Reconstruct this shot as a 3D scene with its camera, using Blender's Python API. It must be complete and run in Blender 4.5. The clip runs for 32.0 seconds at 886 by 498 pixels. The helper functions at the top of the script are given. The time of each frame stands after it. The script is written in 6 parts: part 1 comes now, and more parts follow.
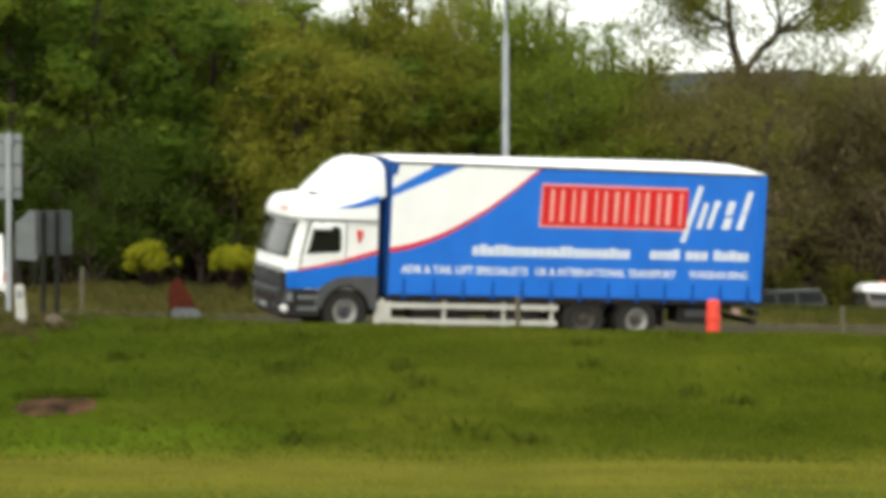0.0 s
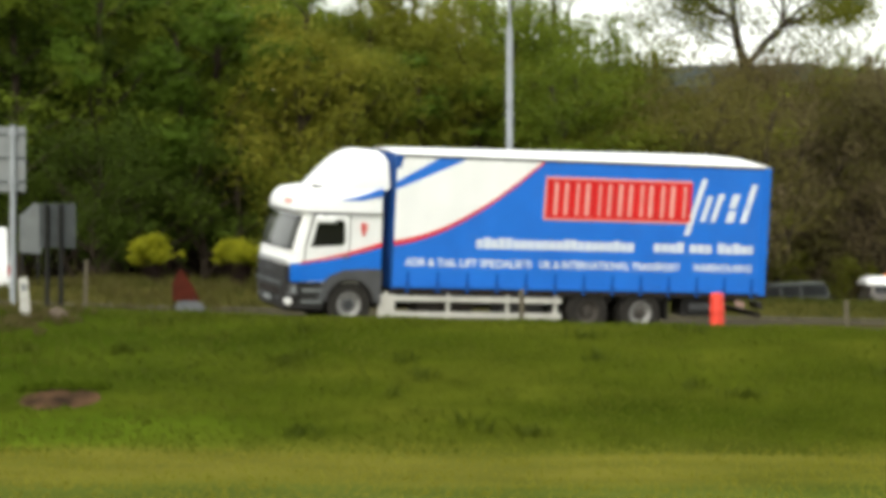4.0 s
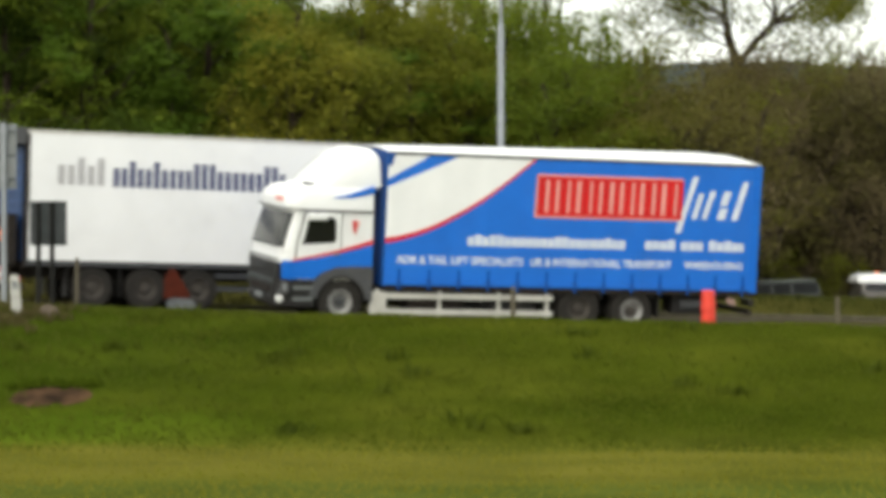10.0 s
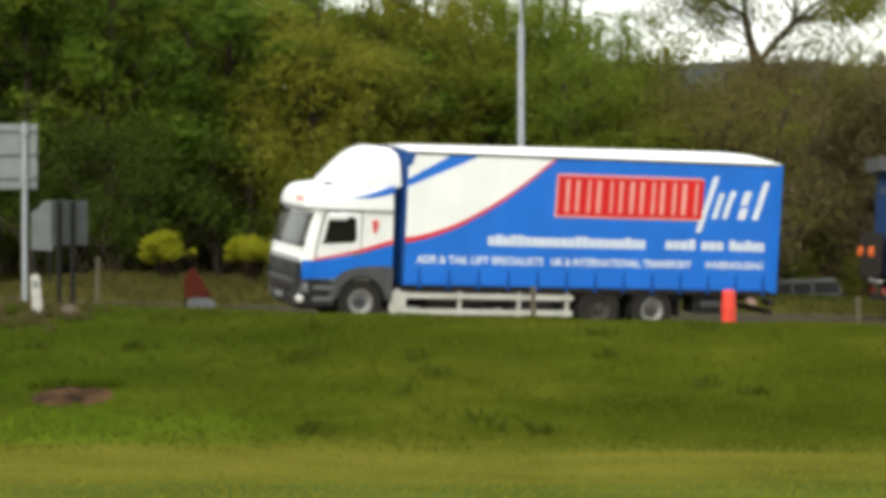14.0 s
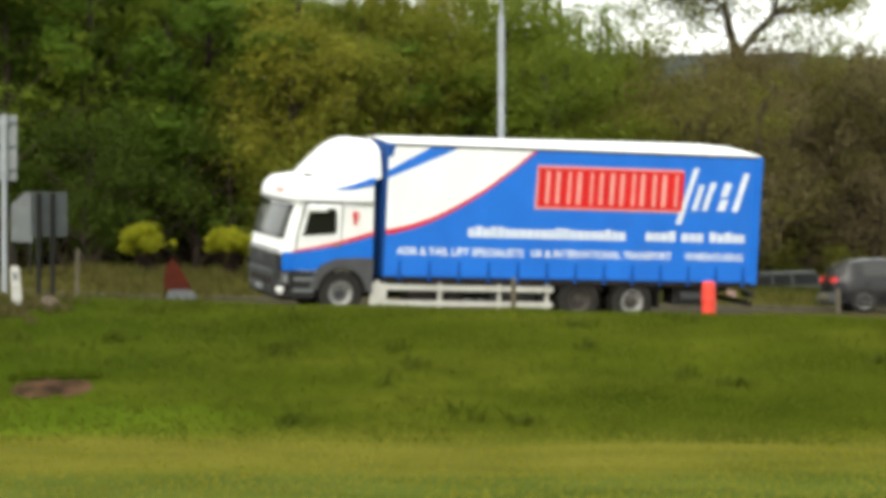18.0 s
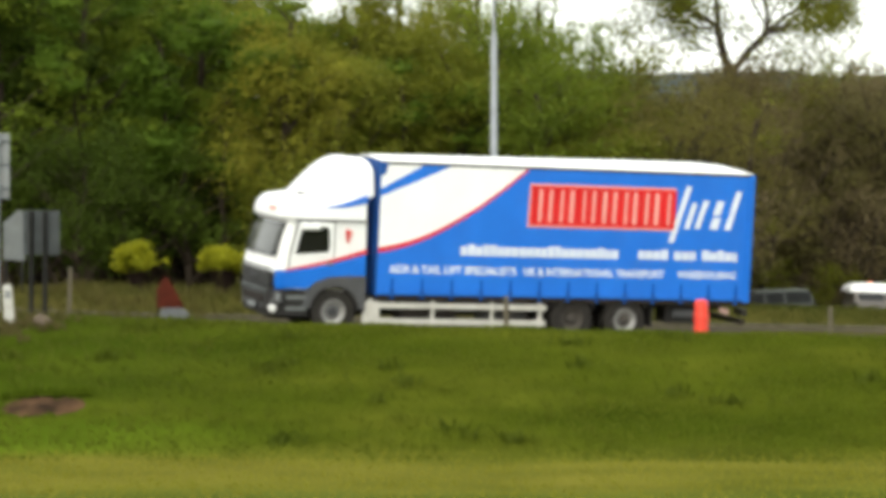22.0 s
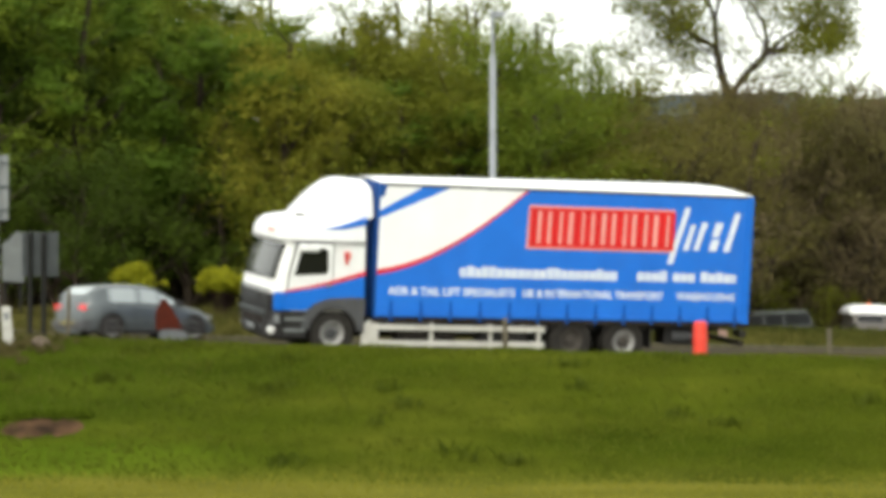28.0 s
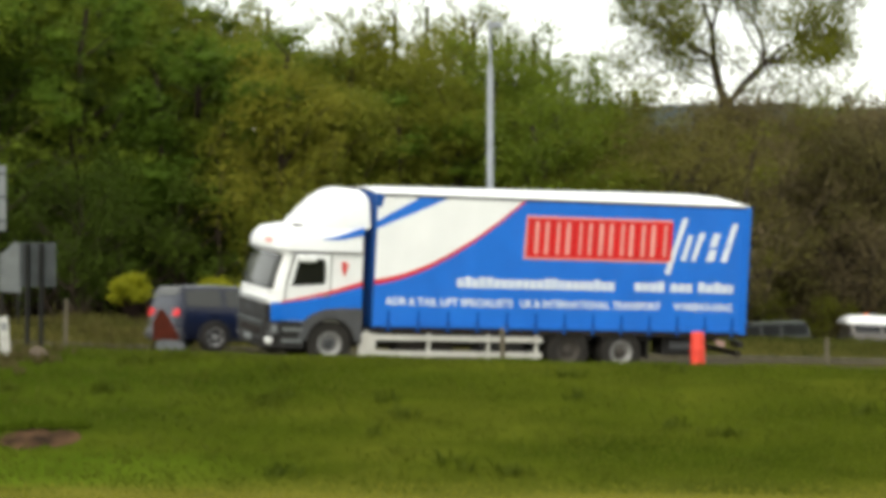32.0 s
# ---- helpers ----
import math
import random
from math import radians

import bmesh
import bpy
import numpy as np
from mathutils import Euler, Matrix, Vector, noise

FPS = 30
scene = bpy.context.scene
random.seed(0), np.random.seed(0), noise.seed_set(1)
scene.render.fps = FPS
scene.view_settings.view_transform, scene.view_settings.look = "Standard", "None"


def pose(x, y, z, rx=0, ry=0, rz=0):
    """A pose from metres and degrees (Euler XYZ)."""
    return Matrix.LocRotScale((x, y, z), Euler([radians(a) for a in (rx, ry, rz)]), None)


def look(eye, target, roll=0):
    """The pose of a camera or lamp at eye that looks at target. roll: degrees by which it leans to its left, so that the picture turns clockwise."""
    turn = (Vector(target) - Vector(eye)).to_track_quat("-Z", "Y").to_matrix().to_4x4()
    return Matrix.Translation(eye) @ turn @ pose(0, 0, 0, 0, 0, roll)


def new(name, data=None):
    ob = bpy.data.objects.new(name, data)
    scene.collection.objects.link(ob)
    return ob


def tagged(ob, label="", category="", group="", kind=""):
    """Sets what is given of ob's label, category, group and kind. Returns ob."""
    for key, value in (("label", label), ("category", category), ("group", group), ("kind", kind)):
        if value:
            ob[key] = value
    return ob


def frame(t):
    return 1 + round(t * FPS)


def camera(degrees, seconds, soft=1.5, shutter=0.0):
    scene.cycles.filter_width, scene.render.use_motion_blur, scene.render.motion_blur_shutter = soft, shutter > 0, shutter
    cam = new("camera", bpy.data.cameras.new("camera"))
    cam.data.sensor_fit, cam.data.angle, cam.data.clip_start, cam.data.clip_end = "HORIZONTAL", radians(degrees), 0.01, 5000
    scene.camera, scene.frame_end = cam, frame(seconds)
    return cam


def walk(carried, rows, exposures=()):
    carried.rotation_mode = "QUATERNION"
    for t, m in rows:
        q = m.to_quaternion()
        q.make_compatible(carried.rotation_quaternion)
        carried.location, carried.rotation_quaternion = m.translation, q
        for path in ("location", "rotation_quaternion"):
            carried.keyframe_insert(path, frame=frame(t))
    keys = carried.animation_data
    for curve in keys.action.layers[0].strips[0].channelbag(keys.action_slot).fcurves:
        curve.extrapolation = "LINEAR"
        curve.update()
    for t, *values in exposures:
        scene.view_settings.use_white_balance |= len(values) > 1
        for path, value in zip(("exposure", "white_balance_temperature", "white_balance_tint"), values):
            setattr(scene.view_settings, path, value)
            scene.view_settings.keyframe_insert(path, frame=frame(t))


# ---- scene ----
# ================= camera: stands still on the far side of a meadow, zoomed in, held by hand =================
EYE = (0.0, 0.0, 1.7)
LENS = 20.0
PITCH0 = 0.116

# seconds, pan to the left, tilt upwards (degrees)
SWAY = [
    (0, 0, 0), (0.5, 0.295, -0.019), (1, 0.532, 0.138), (1.5, 0.631, -0.336), (2, 0.434, -0.099),
    (2.5, 0.375, -0.079), (3, 0.354, -0.158), (3.5, 0.088, -0.178), (5.5, 0.098, -0.059), (6, 0.079, -0.099),
    (6.5, 0.079, -0.079), (7, 0.079, -0.178), (7.5, 0.098, -0.256), (8, 0.079, -0.04), (8.5, 0.079, -0.099),
    (9, 0.079, 0.157), (9.5, -0.079, -0.01), (10, -0.109, -0.218), (10.5, -0.099, -0.158), (11, -0.099, -0.346),
    (11.5, -0.099, -0.375), (12, -0.099, -0.356), (12.5, 0.138, -0.276), (13, 0.256, -0.276), (13.5, 0.354, -0.197),
    (15.5, 0.178, -0.375), (16, 0, -0.336), (16.5, -0.099, -0.493), (17, -0.099, -0.256), (17.5, -0.099, -0.415),
    (18, -0.099, -0.415), (18.5, -0.099, -0.099), (19, -0.099, -0.356), (19.5, -0.099, -0.237), (20, -0.099, -0.474),
    (20.5, -0.119, -0.04), (21, -0.109, -0.316), (21.5, -0.119, -0.079), (22, -0.266, 0), (22.5, -0.277, 0.226),
    (23, -0.277, 0.157), (23.5, -0.256, 0.138), (24, -0.266, 0.256), (24.5, -0.277, 0.473), (25, -0.277, 0.434),
    (25.5, -0.276, 0.197), (27.5, -0.283, 0.317), (28, -0.292, 0.494), (28.5, -0.312, 0.731), (29, -0.312, 0.652),
    (29.5, -0.331, 0.593), (30, -0.312, 0.593), (30.5, -0.371, 0.751), (31, -0.39, 0.849), (31.5, -0.361, 0.75),
    (32, -0.35, 0.731),
]

# seconds, stops, white balance
EXPOSURES = [(t, 0.40 + e, 6620, 5) for t, e in ((0, 0.0), (6, 0.0), (8, 0.0), (9, -0.10), (10, -0.21), (11, -0.15), (12, -0.09), (13, -0.11), (16, 0.15), (20, 0.15), (25, 0.14), (29, 0.08), (31, -0.02), (32, -0.08))]

cam = camera(LENS, 32.0, soft=5.3, shutter=0.5)
walk(cam, [(t, pose(*EYE, 90 + PITCH0 + tilt, 0, pan)) for t, pan, tilt in SWAY], EXPOSURES)

# ================= light: bright overcast spring day =================
SUN_EL, SUN_AZ = 36.0, 205.0  # degrees; azimuth clockwise from +y

world = bpy.data.worlds.new("overcast_sky")
scene.world = world
world.use_nodes = True
wn, wl = world.node_tree.nodes, world.node_tree.links
wn.clear()
w_out = wn.new("ShaderNodeOutputWorld")
w_sky = wn.new("ShaderNodeTexSky")
w_sky.sky_type = "NISHITA"
w_sky.sun_disc = False
w_sky.sun_elevation, w_sky.sun_rotation = radians(SUN_EL), radians(SUN_AZ)
w_sky.dust_density = 3.0
w_blue = wn.new("ShaderNodeBackground")
w_blue.inputs["Strength"].default_value = 0.05
w_cloud = wn.new("ShaderNodeBackground")
w_cloud.inputs["Strength"].default_value = 1.25
w_noise = wn.new("ShaderNodeTexNoise")
w_noise.inputs["Scale"].default_value = 2.2
w_noise.inputs["Detail"].default_value = 5.0
w_ramp = wn.new("ShaderNodeValToRGB")
w_ramp.color_ramp.elements[0].position, w_ramp.color_ramp.elements[0].color = 0.3, (0.88, 0.87, 0.83, 1)
w_ramp.color_ramp.elements[1].position, w_ramp.color_ramp.elements[1].color = 0.7, (1.0, 0.97, 0.89, 1)
w_add = wn.new("ShaderNodeAddShader")
wl.new(w_sky.outputs[0], w_blue.inputs["Color"])
wl.new(w_noise.outputs["Fac"], w_ramp.inputs["Fac"])
wl.new(w_ramp.outputs["Color"], w_cloud.inputs["Color"])
wl.new(w_blue.outputs[0], w_add.inputs[0])
wl.new(w_cloud.outputs[0], w_add.inputs[1])
wl.new(w_add.outputs[0], w_out.inputs["Surface"])

sun_data = bpy.data.lights.new("sun", "SUN")
sun_data.energy, sun_data.angle, sun_data.color = 1.35, radians(40), (1.0, 0.95, 0.86)
sun = new("sun", sun_data)
az, el = radians(SUN_AZ), radians(SUN_EL)
sun.matrix_world = look((0, 0, 60), (-math.sin(az) * math.cos(el), -math.cos(az) * math.cos(el), 60 - math.sin(el)))


# ================= materials =================
def rgb(c):
    return (c[0], c[1], c[2], 1.0)


def surf(name, c1, c2=None, scale=3.0, rough=0.6, metal=0.0, bump=0.0, fine=40.0, coat=0.0, grime=0.0, grime_c=(0.12, 0.1, 0.08), spec=0.4):
    """A painted, bare or weathered surface: two tones at two scales, varied gloss, fine relief."""
    m = bpy.data.materials.new(name)
    m.use_nodes = True
    n, l = m.node_tree.nodes, m.node_tree.links
    b = n["Principled BSDF"]
    b.inputs["Metallic"].default_value = metal
    b.inputs["Specular IOR Level"].default_value = spec
    b.inputs["Coat Weight"].default_value = coat
    b.inputs["Coat Roughness"].default_value = 0.08
    c2 = c2 or tuple(v * 0.82 for v in c1)
    tc = n.new("ShaderNodeTexCoord")
    big = n.new("ShaderNodeTexNoise")
    big.inputs["Scale"].default_value, big.inputs["Detail"].default_value = scale, 6.0
    small = n.new("ShaderNodeTexNoise")
    small.inputs["Scale"].default_value, small.inputs["Detail"].default_value = fine, 4.0
    l.new(tc.outputs["Object"], big.inputs["Vector"])
    l.new(tc.outputs["Object"], small.inputs["Vector"])
    r = n.new("ShaderNodeValToRGB")
    r.color_ramp.elements[0].position, r.color_ramp.elements[0].color = 0.32, rgb(c2)
    r.color_ramp.elements[1].position, r.color_ramp.elements[1].color = 0.66, rgb(c1)
    l.new(big.outputs["Fac"], r.inputs["Fac"])
    mix = n.new("ShaderNodeMix")
    mix.data_type, mix.blend_type = "RGBA", "MULTIPLY"
    mix.inputs["Factor"].default_value = 0.3
    g = n.new("ShaderNodeValToRGB")
    g.color_ramp.elements[0].position, g.color_ramp.elements[0].color = 0.3, (0.6, 0.6, 0.6, 1)
    g.color_ramp.elements[1].position, g.color_ramp.elements[1].color = 0.7, (1, 1, 1, 1)
    l.new(small.outputs["Fac"], g.inputs["Fac"])
    l.new(r.outputs["Color"], mix.inputs["A"])
    l.new(g.outputs["Color"], mix.inputs["B"])
    colour = mix.outputs["Result"]
    if grime > 0:
        dirt = n.new("ShaderNodeTexNoise")
        dirt.inputs["Scale"].default_value, dirt.inputs["Detail"].default_value = scale * 2.3, 8.0
        dr = n.new("ShaderNodeValToRGB")
        dr.color_ramp.elements[0].position, dr.color_ramp.elements[0].color = 0.5, (0, 0, 0, 1)
        dr.color_ramp.elements[1].position, dr.color_ramp.elements[1].color = 0.8, (grime, grime, grime, 1)
        l.new(tc.outputs["Object"], dirt.inputs["Vector"])
        l.new(dirt.outputs["Fac"], dr.inputs["Fac"])
        dm = n.new("ShaderNodeMix")
        dm.data_type = "RGBA"
        l.new(dr.outputs["Color"], dm.inputs["Factor"])
        l.new(colour, dm.inputs["A"])
        dm.inputs["B"].default_value = rgb(grime_c)
        colour = dm.outputs["Result"]
    l.new(colour, b.inputs["Base Color"])
    rr = n.new("ShaderNodeMapRange")
    rr.inputs["To Min"].default_value, rr.inputs["To Max"].default_value = max(0.02, rough - 0.1), min(1.0, rough + 0.12)
    l.new(small.outputs["Fac"], rr.inputs["Value"])
    l.new(rr.outputs["Result"], b.inputs["Roughness"])
    if bump > 0:
        bp = n.new("ShaderNodeBump")
        bp.inputs["Strength"].default_value, bp.inputs["Distance"].default_value = bump, 0.02
        l.new(small.outputs["Fac"], bp.inputs["Height"])
        l.new(bp.outputs["Normal"], b.inputs["Normal"])
    return m


def leafy(name, tones, clump=0.45, through_light=0.45, rough=0.6):
    """Leaves: a tone for each leaf, drifting from clump to clump; some light passes through."""
    m = bpy.data.materials.new(name)
    m.use_nodes = True
    n, l = m.node_tree.nodes, m.node_tree.links
    b, out = n["Principled BSDF"], n["Material Output"]
    b.inputs["Roughness"].default_value = rough
    b.inputs["Specular IOR Level"].default_value = 0.06
    geo, tc, oi = n.new("ShaderNodeNewGeometry"), n.new("ShaderNodeTexCoord"), n.new("ShaderNodeObjectInfo")
    noise_n = n.new("ShaderNodeTexNoise")
    noise_n.inputs["Scale"].default_value, noise_n.inputs["Detail"].default_value = clump, 2.0
    l.new(tc.outputs["Object"], noise_n.inputs["Vector"])
    a = n.new("ShaderNodeMath")
    a.operation = "MULTIPLY_ADD"
    l.new(geo.outputs["Random Per Island"], a.inputs[0])
    a.inputs[1].default_value = 0.10
    l.new(noise_n.outputs["Fac"], a.inputs[2])
    o = n.new("ShaderNodeMath")
    o.operation = "MULTIPLY_ADD"
    l.new(oi.outputs["Random"], o.inputs[0])
    o.inputs[1].default_value = 0.4
    l.new(a.outputs[0], o.inputs[2])
    r = n.new("ShaderNodeValToRGB")
    el = r.color_ramp.elements
    el[0].position, el[0].color = 0.42, rgb(tones[0])
    el[1].position, el[1].color = 0.95, rgb(tones[-1])
    for i, tone in enumerate(tones[1:-1]):
        e = el.new(0.42 + 0.53 * (i + 1) / (len(tones) - 1))
        e.color = rgb(tone)
    l.new(o.outputs[0], r.inputs["Fac"])
    l.new(r.outputs["Color"], b.inputs["Base Color"])
    tl = n.new("ShaderNodeBsdfTranslucent")
    l.new(r.outputs["Color"], tl.inputs["Color"])
    mx = n.new("ShaderNodeMixShader")
    mx.inputs["Fac"].default_value = through_light
    l.new(b.outputs[0], mx.inputs[1])
    l.new(tl.outputs[0], mx.inputs[2])
    l.new(mx.outputs[0], out.inputs["Surface"])
    return m


def glassy(name, tint, rough=0.04):
    m = bpy.data.materials.new(name)
    m.use_nodes = True
    b = m.node_tree.nodes["Principled BSDF"]
    b.inputs["Base Color"].default_value = rgb(tint)
    b.inputs["Roughness"].default_value = rough
    b.inputs["IOR"].default_value = 1.5
    b.inputs["Specular IOR Level"].default_value = 0.4
    b.inputs["Coat Weight"].default_value = 0.0
    return m


def glow(name, colour, strength):
    m = bpy.data.materials.new(name)
    m.use_nodes = True
    b = m.node_tree.nodes["Principled BSDF"]
    b.inputs["Base Color"].default_value = rgb(colour)
    b.inputs["Emission Color"].default_value = rgb(colour)
    b.inputs["Emission Strength"].default_value = strength
    return m


def ground_material():
    """Grass-grown earth: mown meadow, rougher bank, worn verge behind the road; stains and thin spots at two scales."""
    m = bpy.data.materials.new("grassy_ground")
    m.use_nodes = True
    n, l = m.node_tree.nodes, m.node_tree.links
    b = n["Principled BSDF"]
    b.inputs["Roughness"].default_value = 0.9
    b.inputs["Specular IOR Level"].default_value = 0.0
    geo = n.new("ShaderNodeNewGeometry")
    sep = n.new("ShaderNodeSeparateXYZ")
    l.new(geo.outputs["Position"], sep.inputs[0])

    def tex(scale, detail, stretch=(1, 1, 1)):
        mp = n.new("ShaderNodeMapping")
        mp.inputs["Scale"].default_value = stretch
        l.new(geo.outputs["Position"], mp.inputs["Vector"])
        t = n.new("ShaderNodeTexNoise")
        t.inputs["Scale"].default_value, t.inputs["Detail"].default_value = scale, detail
        l.new(mp.outputs[0], t.inputs["Vector"])
        return t.outputs["Fac"]

    def ramp(fac, *stops):
        r = n.new("ShaderNodeValToRGB")
        e = r.color_ramp.elements
        e[0].position, e[0].color = stops[0][0], rgb(stops[0][1])
        e[1].position, e[1].color = stops[-1][0], rgb(stops[-1][1])
        for p, c in stops[1:-1]:
            q = e.new(p)
            q.color = rgb(c)
        l.new(fac, r.inputs["Fac"])
        return r.outputs["Color"]

    def blend(fac, a, c):
        x = n.new("ShaderNodeMix")
        x.data_type = "RGBA"
        l.new(fac, x.inputs["Factor"])
        l.new(a, x.inputs["A"])
        l.new(c, x.inputs["B"])
        return x.outputs["Result"]

    def step_y(y0, y1, wobble):
        add = n.new("ShaderNodeMath")
        add.operation = "MULTIPLY_ADD"
        l.new(wobble, add.inputs[0])
        add.inputs[1].default_value = 1.6
        l.new(sep.outputs["Y"], add.inputs[2])
        r = n.new("ShaderNodeMapRange")
        r.inputs["From Min"].default_value, r.inputs["From Max"].default_value = y0 + 0.8, y1 + 0.8
        l.new(add.outputs[0], r.inputs["Value"])
        return r.outputs["Result"]

    patch, fine = tex(0.42, 7, (0.55, 1, 1)), tex(6.0, 5)
    meadow = ramp(patch, (0.3, (0.092, 0.097, 0.015)), (0.7, (0.124, 0.118, 0.021)))
    meadow = blend(step_y(34.6, 33.2, tex(0.35, 3)), meadow, ramp(patch, (0.3, (0.063, 0.086, 0.014)), (0.7, (0.088, 0.104, 0.020))))
    bank = ramp(patch, (0.34, (0.034, 0.049, 0.004)), (0.5, (0.052, 0.067, 0.006)), (0.66, (0.071, 0.081, 0.009)))
    verge = ramp(patch, (0.3, (0.044, 0.047, 0.010)), (0.7, (0.074, 0.064, 0.020)))
    c = blend(step_y(38.7, 40.7, tex(0.35, 3)), meadow, bank)
    # darker green across the western bank; a lusher band along its foot
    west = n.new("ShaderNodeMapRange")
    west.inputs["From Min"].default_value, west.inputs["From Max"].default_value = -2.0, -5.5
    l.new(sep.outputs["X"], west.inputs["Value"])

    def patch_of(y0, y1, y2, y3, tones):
        """Blends other green tones in at the western end, from y0 to y3."""
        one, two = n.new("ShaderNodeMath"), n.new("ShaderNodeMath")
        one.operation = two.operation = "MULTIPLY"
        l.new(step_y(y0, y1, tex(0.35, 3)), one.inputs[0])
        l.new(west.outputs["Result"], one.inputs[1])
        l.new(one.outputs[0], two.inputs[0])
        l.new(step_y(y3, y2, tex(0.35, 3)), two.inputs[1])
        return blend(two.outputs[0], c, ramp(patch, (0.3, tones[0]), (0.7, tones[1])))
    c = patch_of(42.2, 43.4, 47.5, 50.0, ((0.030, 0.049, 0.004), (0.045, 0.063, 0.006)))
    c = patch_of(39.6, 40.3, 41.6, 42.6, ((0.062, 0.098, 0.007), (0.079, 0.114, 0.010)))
    c = blend(step_y(52.0, 58.0, tex(0.35, 3)), c, verge)
    streak = n.new("ShaderNodeMix")
    streak.data_type, streak.blend_type = "RGBA", "MULTIPLY"
    streak.inputs["Factor"].default_value = 0.8
    l.new(c, streak.inputs["A"])
    l.new(ramp(tex(0.9, 4, (0.45, 1.0, 1)), (0.34, (0.62, 0.66, 0.60)), (0.62, (1.06, 1.04, 1.0))), streak.inputs["B"])
    c = streak.outputs["Result"]
    dark = n.new("ShaderNodeMix")
    dark.data_type, dark.blend_type = "RGBA", "MULTIPLY"
    dark.inputs["Factor"].default_value = 0.2
    l.new(c, dark.inputs["A"])
    l.new(ramp(fine, (0.3, (0.72, 0.72, 0.68)), (0.65, (1, 1, 1))), dark.inputs["B"])
    l.new(dark.outputs["Result"], b.inputs["Base Color"])
    bp = n.new("ShaderNodeBump")
    bp.inputs["Strength"].default_value, bp.inputs["Distance"].default_value = 0.3, 0.04
    l.new(fine, bp.inputs["Height"])
    l.new(bp.outputs["Normal"], b.inputs["Normal"])
    return m


M_GROUND = ground_material()
M_ASPHALT = surf("dusty_worn_asphalt", (0.056, 0.047, 0.034), (0.040, 0.034, 0.025), 0.7, 0.95, bump=0.4, fine=60, grime=0.45, grime_c=(0.075, 0.060, 0.034), spec=0.03)
M_KERB = surf("mossy_concrete_kerb", (0.11, 0.10, 0.07), (0.07, 0.065, 0.04), 4, 0.95, bump=0.4, fine=70, grime=0.4, grime_c=(0.05, 0.055, 0.02), spec=0.05)
M_PLATE = surf("dull_yellow_plate", (0.22, 0.19, 0.08), (0.17, 0.15, 0.06), 6, 0.6, grime=0.3, spec=0.2)
M_SOIL = surf("bare_soil", (0.088, 0.050, 0.027), (0.018, 0.012, 0.008), 2.4, 0.95, bump=0.9, fine=25, spec=0.03)
M_WHITE = surf("white_coachwork", (0.82, 0.835, 0.86), (0.78, 0.795, 0.82), 1.2, 0.32, coat=0.3, grime=0.06)
M_WHITE_GRP = surf("white_moulded_panel", (0.80, 0.815, 0.84), (0.75, 0.765, 0.79), 0.9, 0.42, grime=0.06)
M_BLUE = surf("blue_vinyl_curtain", (0.005, 0.150, 0.66), (0.004, 0.128, 0.58), 0.9, 0.55, bump=0.08, fine=120, grime=0.05)
M_BLUE_PAINT = surf("blue_coachwork", (0.005, 0.145, 0.64), (0.004, 0.125, 0.57), 1.2, 0.35, coat=0.15, grime=0.05)
M_NAVY = surf("dark_blue_panel", (0.006, 0.072, 0.31), (0.005, 0.060, 0.26), 1.5, 0.5, grime=0.08, spec=0.3)
M_DARKNAVY = surf("navy_door_panel", (0.006, 0.040, 0.135), (0.005, 0.032, 0.11), 1.5, 0.55, grime=0.1, spec=0.2)
M_VWHITE = surf("white_vinyl_print", (0.84, 0.855, 0.88), (0.80, 0.815, 0.845), 0.9, 0.4, bump=0.06, fine=120, grime=0.04)
M_RED = surf("red_vinyl_print", (0.62, 0.010, 0.012), (0.54, 0.008, 0.010), 1.4, 0.55, spec=0.3)
M_PRINT = surf("pale_print", (0.72, 0.77, 0.85), (0.62, 0.68, 0.79), 3.0, 0.45)
M_PINK = surf("pale_red_print", (0.78, 0.36, 0.33), (0.72, 0.30, 0.28), 2.0, 0.45)
M_BLACK = surf("black_plastic", (0.019, 0.018, 0.019), (0.013, 0.013, 0.013), 3, 0.6, bump=0.15, fine=90, grime=0.2, grime_c=(0.045, 0.04, 0.034), spec=0.25)
M_GREYPL = surf("grey_plastic_trim", (0.055, 0.058, 0.064), (0.042, 0.045, 0.05), 3, 0.6, bump=0.12, fine=90, grime=0.15, grime_c=(0.06, 0.05, 0.04), spec=0.25)
M_CHASSIS = surf("chassis_steel", (0.024, 0.020, 0.018), (0.015, 0.013, 0.012), 4, 0.8, 0.0, bump=0.3, grime=0.4, grime_c=(0.05, 0.036, 0.027), spec=0.15)
M_TYRE = surf("tyre_rubber", (0.030, 0.028, 0.026), (0.020, 0.019, 0.018), 6, 0.9, bump=0.4, fine=110, grime=0.3, grime_c=(0.055, 0.046, 0.036), spec=0.12)
M_STEEL = surf("silver_wheel_steel", (0.31, 0.31, 0.31), (0.20, 0.20, 0.20), 5, 0.5, 0.2, grime=0.5, grime_c=(0.06, 0.05, 0.045))
M_DULLSTEEL = surf("dirty_dark_wheel_steel", (0.070, 0.064, 0.058), (0.040, 0.036, 0.033), 5, 0.7, 0.0, grime=0.5, grime_c=(0.07, 0.055, 0.045), spec=0.15)
M_GALV = surf("galvanised_steel", (0.31, 0.335, 0.365), (0.26, 0.28, 0.31), 3, 0.6, 0.15, bump=0.1, fine=60, grime=0.15, spec=0.25)
M_ALU = surf("aluminium_rail", (0.62, 0.61, 0.58), (0.5, 0.49, 0.46), 3, 0.45, 0.3, grime=0.2)
